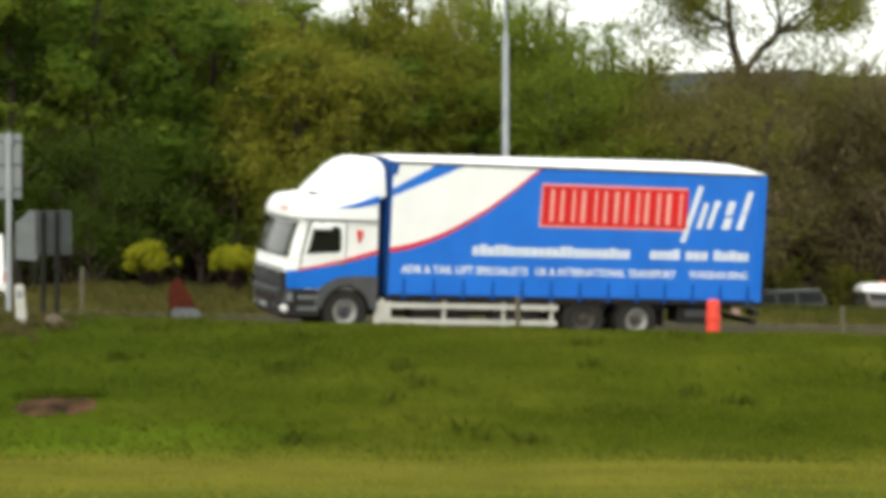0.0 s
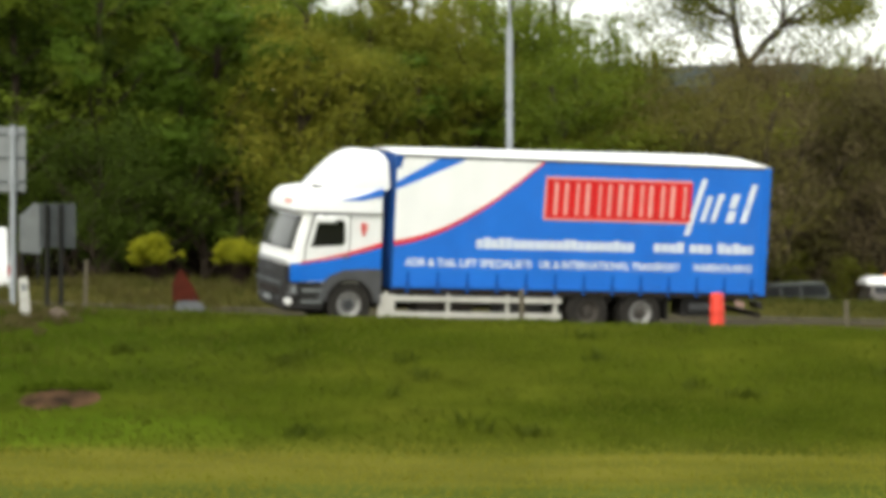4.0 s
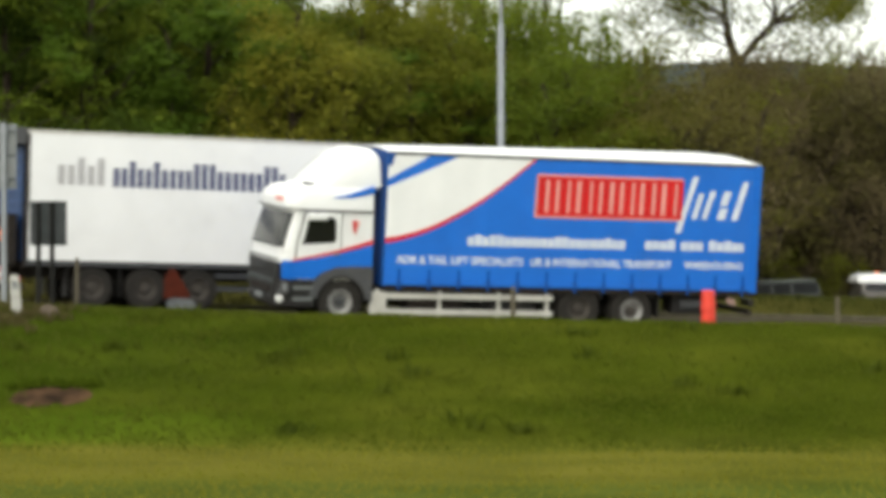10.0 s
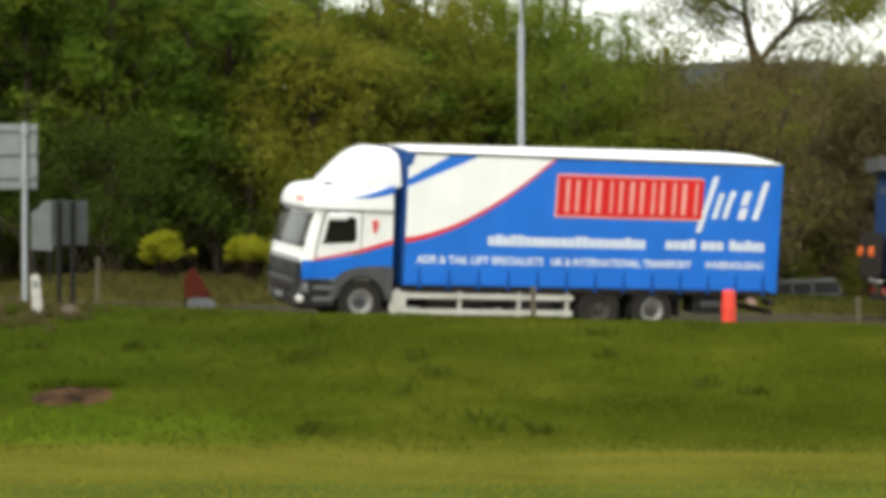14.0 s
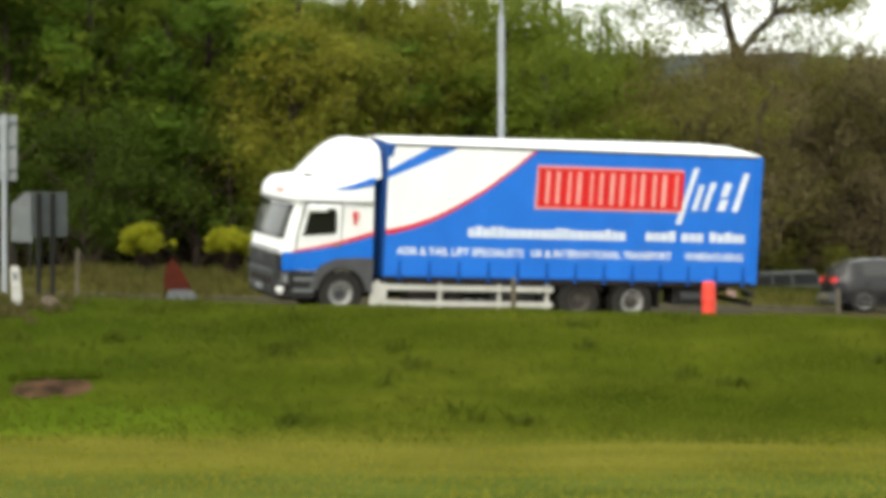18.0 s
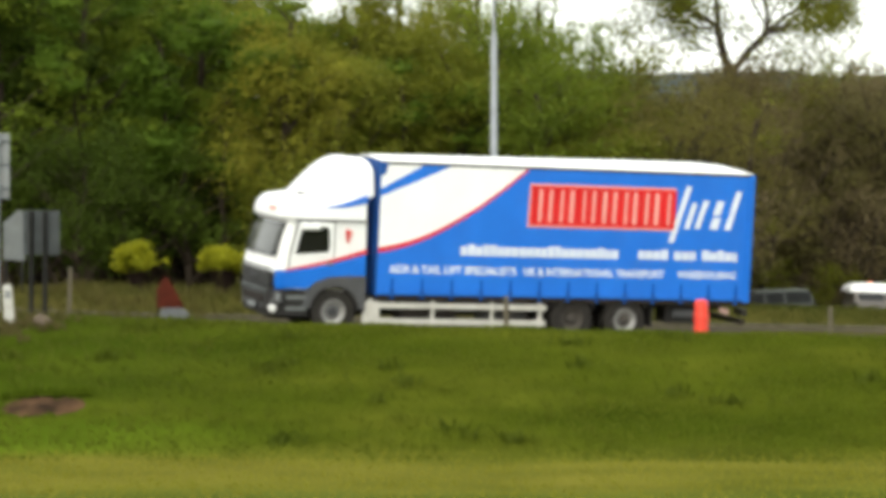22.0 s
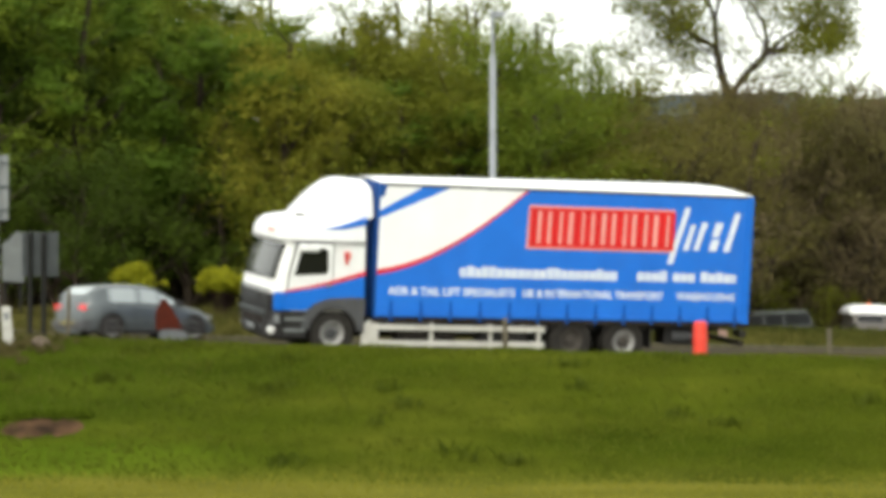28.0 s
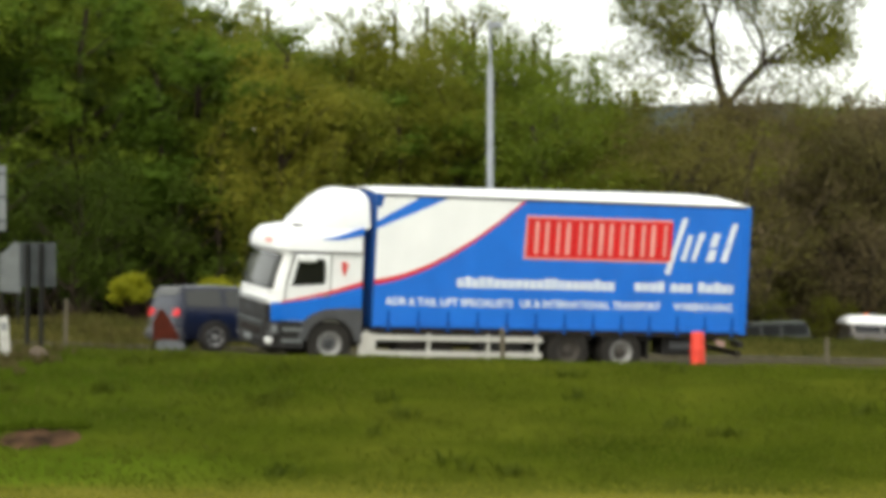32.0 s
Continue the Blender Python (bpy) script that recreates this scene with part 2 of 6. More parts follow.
M_GLASS = glassy("dark_vehicle_glass", (0.008, 0.009, 0.010))
M_STRAP = surf("blue_webbing", (0.005, 0.090, 0.40), (0.004, 0.075, 0.34), 3, 0.8, spec=0.2)
# dark colour and weak gloss stand in for woods mirrored in the glass
M_DIMGLASS = surf("dim_dark_glass", (0.012, 0.014, 0.014), (0.008, 0.009, 0.009), 3, 0.35, spec=0.12)
M_SCREEN = glassy("grey_windscreen", (0.036, 0.038, 0.036), 0.12)
# pale base colours of the next two put mirrored sky into the glass
M_CARGLASS = glassy("pale_painted_sky_glass", (0.10, 0.115, 0.12), 0.08)
M_SKYGLASS = glassy("bright_painted_sky_glass", (0.30, 0.34, 0.36), 0.08)
M_LAMP = surf("lamp_lens", (0.66, 0.67, 0.68), (0.46, 0.47, 0.48), 8, 0.15, coat=0.6)
M_AMBER = glow("amber_lens", (0.85, 0.16, 0.02), 0.15)
M_TAIL = glow("red_tail_lens", (0.70, 0.03, 0.035), 0.22)
M_REDLENS = surf("red_lens", (0.5, 0.03, 0.03), None, 6, 0.2, coat=0.5)
M_CONE = surf("faded_red_plastic", (0.72, 0.055, 0.03), (0.60, 0.04, 0.025), 6, 0.55, grime=0.1)
M_RUST = surf("rust_red_plate", (0.085, 0.017, 0.009), (0.05, 0.012, 0.007), 5, 0.8, bump=0.2, grime=0.3, grime_c=(0.04, 0.018, 0.012), spec=0.1)
M_SANDBAG = surf("grey_weight_block", (0.15, 0.16, 0.175), (0.10, 0.11, 0.12), 5, 0.85, bump=0.3, grime=0.2, spec=0.1)
M_REFLECT = surf("dusty_pale_reflector", (0.38, 0.24, 0.22), (0.26, 0.17, 0.16), 6, 0.5)
M_ARCH = surf("dark_grey_wheel_arch", (0.075, 0.078, 0.085), (0.06, 0.062, 0.068), 3, 0.6, grime=0.15, grime_c=(0.07, 0.06, 0.05), spec=0.25)
M_SIGNBACK = surf("grey_sign_back", (0.215, 0.232, 0.245), (0.165, 0.18, 0.19), 2, 0.6, 0.1, grime=0.25, spec=0.2)
M_FARSIGN = surf("weathered_sign_back", (0.145, 0.158, 0.162), (0.11, 0.12, 0.125), 2, 0.7, grime=0.25, grime_c=(0.09, 0.09, 0.07), spec=0.1)
M_SIGNDARK = surf("dark_grey_sign_back", (0.068, 0.077, 0.082), (0.046, 0.053, 0.057), 3, 0.6, 0.0, grime=0.3, grime_c=(0.05, 0.05, 0.045), spec=0.2)
M_DARKPOST = surf("dark_painted_post", (0.016, 0.016, 0.015), (0.010, 0.010, 0.010), 4, 0.7, grime=0.2, grime_c=(0.03, 0.025, 0.02), spec=0.15)
M_BOLLARD = surf("dirty_white_plastic_post", (0.46, 0.46, 0.44), (0.34, 0.34, 0.32), 4, 0.6, grime=0.3)
M_WOOD = surf("weathered_timber", (0.13, 0.115, 0.085), (0.085, 0.075, 0.055), 9, 0.9, bump=0.5, fine=60, spec=0.1)
M_BARK = surf("bark", (0.052, 0.040, 0.030), (0.028, 0.022, 0.017), 5, 0.95, bump=0.9, fine=22, spec=0.05)
M_STEM = surf("dark_purple_brown_stems", (0.024, 0.014, 0.013), (0.014, 0.009, 0.008), 6, 0.95, bump=0.5, fine=40, spec=0.05)
M_HILL = surf("hazy_distant_woodland", (0.060, 0.070, 0.070), (0.040, 0.050, 0.052), 0.08, 0.95, bump=0.5, fine=0.6, spec=0.02)
M_STONE = surf("brownish_stone", (0.12, 0.095, 0.072), (0.075, 0.06, 0.048), 7, 0.9, bump=0.5, spec=0.1)
L_GREEN = leafy("fresh_green_leaves", [(0.054, 0.094, 0.010), (0.083, 0.137, 0.015), (0.114, 0.172, 0.019)])
L_OLIVE = leafy("olive_spring_leaves", [(0.110, 0.123, 0.013), (0.141, 0.154, 0.018), (0.169, 0.183, 0.024)])
# darker than L_GREEN: the undergrowth's shade is put into the leaf colour
L_DEEP = leafy("deep_green_leaves", [(0.039, 0.059, 0.009), (0.057, 0.087, 0.012), (0.081, 0.117, 0.015)])
L_YELLOW = leafy("yellow_olive_leaves", [(0.146, 0.149, 0.015), (0.178, 0.181, 0.019), (0.207, 0.205, 0.027)])
L_FRESH = leafy("bright_young_leaves", [(0.088, 0.125, 0.013), (0.117, 0.158, 0.017), (0.147, 0.189, 0.022)])
L_DULL = leafy("dull_brown_olive_leaves", [(0.094, 0.080, 0.028), (0.118, 0.100, 0.034), (0.130, 0.120, 0.030)])
L_BROWN = leafy("sparse_brownish_leaves", [(0.112, 0.089, 0.050), (0.140, 0.112, 0.058), (0.147, 0.134, 0.045)])
L_LIME = leafy("yellow_green_leaves", [(0.15, 0.165, 0.011), (0.22, 0.235, 0.014), (0.28, 0.285, 0.018)], clump=2.0)
L_GRASS = leafy("grass_blades", [(0.064, 0.088, 0.007), (0.076, 0.098, 0.009), (0.090, 0.109, 0.011)], clump=0.5, through_light=0.45)
L_TUFT = leafy("coarse_tuft_blades", [(0.042, 0.060, 0.005), (0.056, 0.074, 0.007), (0.068, 0.084, 0.009)], clump=0.5, through_light=0.2)
L_DRY = leafy("dead_grass_blades", [(0.062, 0.056, 0.018), (0.088, 0.074, 0.030), (0.12, 0.096, 0.046)], clump=0.5, through_light=0.2)
L_MEADOW = leafy("mown_grass_blades", [(0.165, 0.170, 0.018), (0.180, 0.182, 0.022), (0.20, 0.192, 0.028)], clump=0.5, through_light=0.45)
L_VERGE = leafy("dry_verge_blades", [(0.042, 0.050, 0.009), (0.058, 0.062, 0.012), (0.072, 0.064, 0.019)], clump=0.5, through_light=0.2)


# ================= mesh helpers =================
def finish(name, bm, materials, smooth=None):
    bmesh.ops.recalc_face_normals(bm, faces=bm.faces)
    me = bpy.data.meshes.new(name)
    bm.to_mesh(me)
    bm.free()
    for m in materials if isinstance(materials, (list, tuple)) else [materials]:
        me.materials.append(m)
    if smooth is not None:
        me.polygons.foreach_set("use_smooth", [True] * len(me.polygons))
        me.set_sharp_from_angle(angle=radians(smooth))
    return me


def part(name, bm, material, parent, label="", smooth=None, at=None):
    """Links a bmesh as one mesh object under a thing or a part."""
    ob = new(name, finish(name, bm, material, smooth))
    ob.parent = parent
    if at is not None:
        ob.matrix_basis = at
    if label:
        ob["label"] = label
    return ob


def thing(name, m, label, category, group="", kind=""):
    ob = new(name)
    ob.matrix_basis = m
    return tagged(ob, label, category, group, kind)


def box(x0, x1, y0, y1, z0, z1, bevel=0.0, bm=None, mi=0):
    bm = bm or bmesh.new()
    v = [bm.verts.new((x, y, z)) for x in (x0, x1) for y in (y0, y1) for z in (z0, z1)]
    fs = [bm.faces.new([v[i] for i in q]) for q in ((0, 1, 3, 2), (4, 6, 7, 5), (0, 4, 5, 1), (2, 3, 7, 6), (0, 2, 6, 4), (1, 5, 7, 3))]
    for f in fs:
        f.material_index = mi
    if bevel > 0:
        es = list({e for f in fs for e in f.edges})
        r = bmesh.ops.bevel(bm, geom=es, offset=bevel, segments=2, affect="EDGES", profile=0.6)
        for f in r["faces"]:
            f.material_index = mi
    return bm


def prism(pts, y0, y1, bevel=0.0, bm=None, mi=0):
    """A side profile (x, z) drawn out from y0 to y1."""
    bm = bm or bmesh.new()
    a = [bm.verts.new((x, y0, z)) for x, z in pts]
    b = [bm.verts.new((x, y1, z)) for x, z in pts]
    fs = [bm.faces.new(a), bm.faces.new(b[::-1])]
    k = len(pts)
    fs += [bm.faces.new((a[i], b[i], b[(i + 1) % k], a[(i + 1) % k])) for i in range(k)]
    for f in fs:
        f.material_index = mi
    if bevel > 0:
        bmesh.ops.bevel(bm, geom=list({e for f in fs for e in f.edges}), offset=bevel, segments=2, affect="EDGES")
    return bm


def loft(rings, bm=None, closed=True, caps=True, mi=0):
    bm = bm or bmesh.new()
    rows = [[bm.verts.new(p) for p in r] for r in rings]
    k = len(rows[0])
    for a, b in zip(rows, rows[1:]):
        for i in range(k if closed else k - 1):
            j = (i + 1) % k
            bm.faces.new((a[i], a[j], b[j], b[i])).material_index = mi
    if caps and closed:
        bm.faces.new(rows[0][::-1]).material_index = mi
        bm.faces.new(rows[-1]).material_index = mi
    return bm


def lathe(profile, n=20, bm=None, mi=0, axis="Y", centre=(0, 0, 0), caps=True):
    """Turns (radius, height) about an axis through centre."""
    rings = []
    for r, h in profile:
        ring = []
        for i in range(n):
            a = 2 * math.pi * i / n
            c, s = r * math.cos(a), r * math.sin(a)
            p = {"Y": (c, h, s), "Z": (c, s, h), "X": (h, c, s)}[axis]
            ring.append((p[0] + centre[0], p[1] + centre[1], p[2] + centre[2]))
        rings.append(ring)
    return loft(rings, bm, mi=mi, caps=caps)


def tube(p0, p1, r0, r1=None, n=8, bm=None, mi=0):
    p0, p1 = Vector(p0), Vector(p1)
    r1 = r0 if r1 is None else r1
    q = (p1 - p0).to_track_quat("Z", "Y").to_matrix()
    rings = []
    for p, r in ((p0, r0), (p1, r1)):
        rings.append([p + q @ Vector((r * math.cos(2 * math.pi * i / n), r * math.sin(2 * math.pi * i / n), 0)) for i in range(n)])
    return loft(rings, bm, mi=mi)


def smoothstep(a, b, x):
    t = min(1.0, max(0.0, (x - a) / (b - a)))
    return t * t * (3 - 2 * t)


# ================= road line behind the lorry =================
def road_slope(x):
    return min(0.36, max(0.0, 0.364 - 0.021 * x)) + 0.44 * smoothstep(1.0, -8.0, x)


ROAD_X = np.linspace(-75, 75, 601)
_s = np.array([road_slope(x) for x in ROAD_X])
ROAD_Y = np.concatenate([[0], np.cumsum((_s[1:] + _s[:-1]) / 2 * np.diff(ROAD_X))])
ROAD_Y += 64.14 - np.interp(0.0, ROAD_X, ROAD_Y)


def road_y(x):
    return float(np.interp(x, ROAD_X, ROAD_Y))


def wide_slope(x):
    return min(0.62, max(0.0, 0.52 - 0.021 * (x + 7.45)))


_w = np.array([wide_slope(x) for x in ROAD_X])
WIDE_Y = np.concatenate([[0], np.cumsum((_w[1:] + _w[:-1]) / 2 * np.diff(ROAD_X))])
WIDE_Y += 61.0 - np.interp(-7.45, ROAD_X, WIDE_Y)


def wide_y(x):
    """The line that a long lorry takes through the bend."""
    return float(np.interp(x, ROAD_X, WIDE_Y))


# ================= the lie of the land =================
HUB = (-2.17, 54.5)  # where the parked lorry's front nearside wheel stands
LAY = radians(20)


def along_across(x, y):
    dx, dy = x - HUB[0], y - HUB[1]
    return dx * math.cos(LAY) + dy * math.sin(LAY), dy * math.cos(LAY) - dx * math.sin(LAY)


def plateau(x, y):
    a, w = along_across(x, y)
    a = max(-45.0, min(45.0, a))
    return -0.05 - 0.036 * a + 0.0787 * min(max(w, 0.0), 2.6) - 0.15 * smoothstep(2.8, 4.6, w)


def land(x, y):
    """Height of the ground: meadow, bank with its crest, lay-by, road and verge."""
    if y < 25:
        low = 0.1 - 1.62 * smoothstep(0, 25, y)
    else:
        low = -1.52
    low += 0.05 * noise.noise((x * 0.25, y * 0.25, 0))
    crest = 0.26 - 0.031 * max(-30, min(30, x)) + 0.012 * max(0.0, min(20, x)) + 0.05 * noise.noise((x * 0.5, y * 0.2, 3.1))
    dip = 0.35 * smoothstep(-4, -9, x) * smoothstep(41, 42.5, y) * smoothstep(46, 43.5, y)
    t = smoothstep(39.4 + 0.5 * noise.noise((x * 0.3, 0, 7)), 48.6, y)
    t = 0.55 * t + 0.45 * min(1.0, max(0.0, (y - 39.8) / 8.6))
    bank = low + (crest - low) * t - dip * 0.4 + 0.06 * noise.noise((x * 0.8, y * 0.8, 1.7)) * smoothstep(40, 42, y) * smoothstep(49, 47, y)
    k = smoothstep(49.0, 52.6, y)
    top = plateau(x, y)
    far = 0.9 * smoothstep(72, 95, y) * smoothstep(9, 3, x)
    far += 0.55 * smoothstep(4, 0, x) * smoothstep(-12.6, -10.8, x) * smoothstep(2.8, 8.5, y - road_y(x)) * smoothstep(90, 80, y)
    rim = smoothstep(4, 8, x)
    far += rim * (0.50 * smoothstep(2.6, 5.5, y - road_y(x)) * smoothstep(78, 74, y) + 0.72 * smoothstep(76, 83, y) - 0.85 * smoothstep(84, 86, y) * smoothstep(94, 91.5, y) + 1.0 * smoothstep(93, 99, y))
    _, w = along_across(x, y)
    top += 0.012 * max(-6.0, min(30.0, x + 10.0)) * smoothstep(3.2, 5.2, w) * smoothstep(80, 73, y)
    return bank * (1 - k) + (top + far) * k


def road_pose(x, lift=0.012, wide=False):
    y = wide_y(x) if wide else road_y(x)
    a = math.atan(wide_slope(x) if wide else road_slope(x))
    c, s = math.cos(a), math.sin(a)
    z0, z1 = land(x - 2 * c, y - 2 * s), land(x + 2 * c, y + 2 * s)
    return pose(x, y, (z0 + z1) / 2 + lift, 0, math.degrees(-math.atan2(z1 - z0, 4)), math.degrees(a))


# ================= ground, lay-by and road =================
def spaced(lo, hi, near, far_step, inner_lo, inner_hi):
    out = list(np.arange(inner_lo, inner_hi + 1e-6, near))
    x, st = inner_hi, near
    while x < hi:
        st = min(far_step, st * 1.35)
        x += st
        out.append(x)
    x, st = inner_lo, near
    while x > lo:
        st = min(far_step, st * 1.35)
        x -= st
        out.insert(0, x)
    return out


def grid_mesh(name, xs, ys, height, material):
    verts = [(x, y, height(x, y)) for y in ys for x in xs]
    w = len(xs)
    faces = [(j * w + i, j * w + i + 1, (j + 1) * w + i + 1, (j + 1) * w + i) for j in range(len(ys) - 1) for i in range(w - 1)]
    me = bpy.data.meshes.new(name)
    me.from_pydata(verts, [], faces)
    me.materials.append(material)
    me.polygons.foreach_set("use_smooth", [True] * len(me.polygons))
    return me


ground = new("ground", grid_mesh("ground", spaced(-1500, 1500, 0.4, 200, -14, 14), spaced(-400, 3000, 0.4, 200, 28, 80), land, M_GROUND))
tagged(ground, "grassy meadow, bank and verge, uneven spring grass", "ground", kind="structure")


def strip(name, left, right, material, lift, xs):
    """A surface laid on the land between two lines y(x), with its edges turned down."""
    verts, faces = [], []
    k = 7
    for x in xs:
        y0, y1 = left(x), right(x)
        for j in range(k):
            y = y0 + (y1 - y0) * j / (k - 1)
            verts.append((x, y, land(x, y) + lift))
    for i in range(len(xs) - 1):
        for j in range(k - 1):
            a = i * k + j
            faces.append((a, a + k, a + k + 1, a + 1))
    me = bpy.data.meshes.new(name)
    me.from_pydata(verts, [], faces)
    me.materials.append(material)
    return new(name, me)


def lay_line(w):
    return lambda x: HUB[1] + (w + (x - HUB[0]) * math.sin(LAY)) / math.cos(LAY)


road = tagged(strip("road", lambda x: max(road_y(x) - 4.2, lay_line(3.6)(x) if x > -30 else -99), lambda x: max(road_y(x), wide_y(x)) + 2.0, M_ASPHALT, 0.012, np.arange(-70, 70.1, 0.8)), "worn grey two-lane asphalt road", "road", kind="structure")
layby = tagged(strip("lay_by", lay_line(-0.7), lay_line(3.5), M_ASPHALT, 0.008, np.arange(-9, 20.1, 0.7)), "dusty grey asphalt lay-by along the road", "road", kind="structure")
kerb_bm = bmesh.new()
prev = None
for x in np.arange(-40, 40.1, 1.0):
    y = max(road_y(x), wide_y(x)) + 2.05
    z = land(x, y)
    ring = [kerb_bm.verts.new(p) for p in ((x, y, z - 0.1), (x, y, z + 0.10), (x, y + 0.02, z + 0.12), (x, y + 0.13, z + 0.12), (x, y + 0.13, z - 0.1))]
    if prev:
        for i in range(4):
            kerb_bm.faces.new((prev[i], ring[i], ring[i + 1], prev[i + 1]))
    prev = ring
kerb = tagged(new("kerb", finish("kerb", kerb_bm, M_KERB)), "weathered concrete kerb along the road", "kerb", kind="structure")

# ================= wheels =================
def wheel_meshes(r, w, rim_r, steel=True, spokes=8, rim_m=None, hub_m=None):
    """Tyre, rim and hub turned about the axle (y); the outer face looks to -y and +y alike."""
    h = w / 2
    tyre = lathe([(rim_r, -h * 0.85), (rim_r + 0.4 * (r - rim_r), -h), (r - 0.035, -h * 0.95), (r, -h * 0.72), (r, h * 0.72), (r - 0.035, h * 0.95), (rim_r + 0.4 * (r - rim_r), h), (rim_r, h * 0.85)], 28, caps=False)
    rim = bmesh.new()
    lathe([(rim_r * 1.02, -h * 0.86), (rim_r * 0.95, -h * 0.9), (rim_r * 0.88, -h * 0.66), (rim_r * 0.62, -h * 0.42), (rim_r * 0.62, h * 0.42), (rim_r * 0.88, h * 0.66), (rim_r * 0.95, h * 0.9), (rim_r * 1.02, h * 0.86)], 28, rim, caps=False)
    for s in (-1, 1):
        lathe([(rim_r * 0.63, s * h * 0.42), (rim_r * 0.36, s * h * 0.46)], 28, rim, caps=False)
    hub = lathe([(0.02, -h * 0.82), (rim_r * 0.34, -h * 0.78), (rim_r * 0.40, -h * 0.5), (rim_r * 0.40, h * 0.5), (rim_r * 0.34, h * 0.78), (0.02, h * 0.82)], 14)
    for i in range(spokes):
        a = 2 * math.pi * i / spokes
        for s in (-1, 1):
            lathe([(0.1 * rim_r, s * h * 0.40), (0.1 * rim_r, s * h * 0.64)], 6, hub, centre=(rim_r * 0.52 * math.cos(a), 0, rim_r * 0.52 * math.sin(a)))
    return finish("tyre", tyre, M_TYRE, 40), finish("rim", rim, rim_m or M_STEEL, 40), finish("hub", hub, hub_m or M_STEEL, 40)


LORRY_WHEEL = wheel_meshes(0.50, 0.30, 0.27, True, 10, hub_m=M_GREYPL)
LORRY_WHEEL_DARK = wheel_meshes(0.50, 0.30, 0.27, True, 10, M_DULLSTEEL, M_DULLSTEEL)
LORRY_WHEEL_HUB = wheel_meshes(0.50, 0.30, 0.27, True, 10, M_STEEL, M_DULLSTEEL)
CAR_WHEEL = wheel_meshes(0.305, 0.19, 0.205, True, 5)
SUV_WHEEL = wheel_meshes(0.37, 0.24, 0.23, True, 6)


def wheel(parent, meshes, x, y, z):
    t = new("wheel", meshes[0])
    t.parent = parent
    t.matrix_basis = pose(x, y, z)
    for nm, me in zip(("rim", "hub"), meshes[1:]):
        o = new(nm, me)
        o.parent = t
    return t


# ================= the parked curtain-sided lorry =================
def ring_at(z, xf, xb, hw, rf, rb=0.06, n=6):
    """Plan outline of a cab at height z: rounded front corners, tighter rear ones. Starts at the rear, nearside."""
    pts = []
    for i in range(3):
        a = math.pi / 2 + math.pi / 2 * (1 - i / 2)
        pts.append((xb + rb + rb * math.cos(a), hw - rb + rb * math.sin(a), z))
    for i in range(n + 1):
        a = math.pi / 2 * (1 - i / n)
        pts.append((xf - rf + rf * math.cos(a), hw - rf * 0.8 + rf * 0.8 * math.sin(a), z))
    for i in range(n + 1):
        a = -math.pi / 2 * i / n
        pts.append((xf - rf + rf * math.cos(a), -hw + rf * 0.8 + rf * 0.8 * math.sin(a), z))
    for i in range(3):
        a = -math.pi / 2 - math.pi / 2 * i / 2
        pts.append((xb + rb + rb * math.cos(a), -hw + rb + rb * math.sin(a), z))
    return pts


def billow(x, z):
    return 0.010 * math.sin(x * 5.2) * math.sin((z - 0.9) * 1.1) + 0.007 * math.sin(x * 11.3 + 1.0)


BX0, BX1, BZ0, BZ1 = -0.94, -9.92, 0.98, 3.66  # curtain: front, rear, foot, head
SIDE = 1.275


def uv_side(u, v):
    x = BX0 + (BX1 - BX0) * u
    z = 0.86 + (3.73 - 0.86) * v
    return x, z


RED_U = [0.0, 0.098, 0.192, 0.265, 0.322, 0.374, 0.41]
RED_V = [0.345, 0.424, 0.561, 0.698, 0.836, 0.965, 1.06]


RED_CURVE = np.polyfit(RED_U, RED_V, 3)


def curtain_mesh():
    """Taut printed curtain: columns along the side, split where the printed colours meet."""
    bm = bmesh.new()
    cols = []
    us = np.linspace(0, 1, 91)
    for u in us:
        red = float(np.polyval(RED_CURVE, u)) if u < 0.41 else 1.2
        th = 0.040 - 0.045 * u
        b_lo = 0.745 + 1.27 * u + 0.4 * u * u
        b_hi = 0.803 + 1.70 * u
        cuts = [0.05, red - th / 2, red + th / 2, b_lo, max(b_lo, b_hi), 1.0]
        cuts = [min(0.993, max(0.05, c)) for c in cuts[:-1]] + [0.993]
        for i in range(1, 6):
            cuts[i] = max(cuts[i], cuts[i - 1])
        col = []
        for i in range(5):
            for j in range(3):
                v = cuts[i] + (cuts[i + 1] - cuts[i]) * j / 3
                x, z = uv_side(u, v)
                col.append(bm.verts.new((x, SIDE + billow(x, z), z)))
        x, z = uv_side(u, cuts[5])
        col.append(bm.verts.new((x, SIDE + billow(x, z), z)))
        cols.append(col)
    mats = [0, 1, 2, 0, 2]
    for a, b in zip(cols, cols[1:]):
        for j in range(15):
            q = (a[j], b[j], b[j + 1], a[j + 1])
            ar = sum((q[i].co - q[i - 1].co).length for i in (1, 3))
            if ar > 1e-4:
                f = bm.faces.new(q)
                f.material_index = mats[j // 3]
                f.smooth = True
    bmesh.ops.remove_doubles(bm, verts=bm.verts, dist=1e-5)
    return bm


def print_shape(poly, off=0.006, bm=None, mi=0):
    """A printed shape on the curtain, from (u, v) corners, cut in slices so that it follows the cloth."""
    bm = bm or bmesh.new()
    vs = []
    for u, v in poly:
        x, z = uv_side(u, v)
        vs.append(bm.verts.new((x, SIDE + billow(x, z) + off, z)))
    bm.faces.new(vs).material_index = mi
    return bm


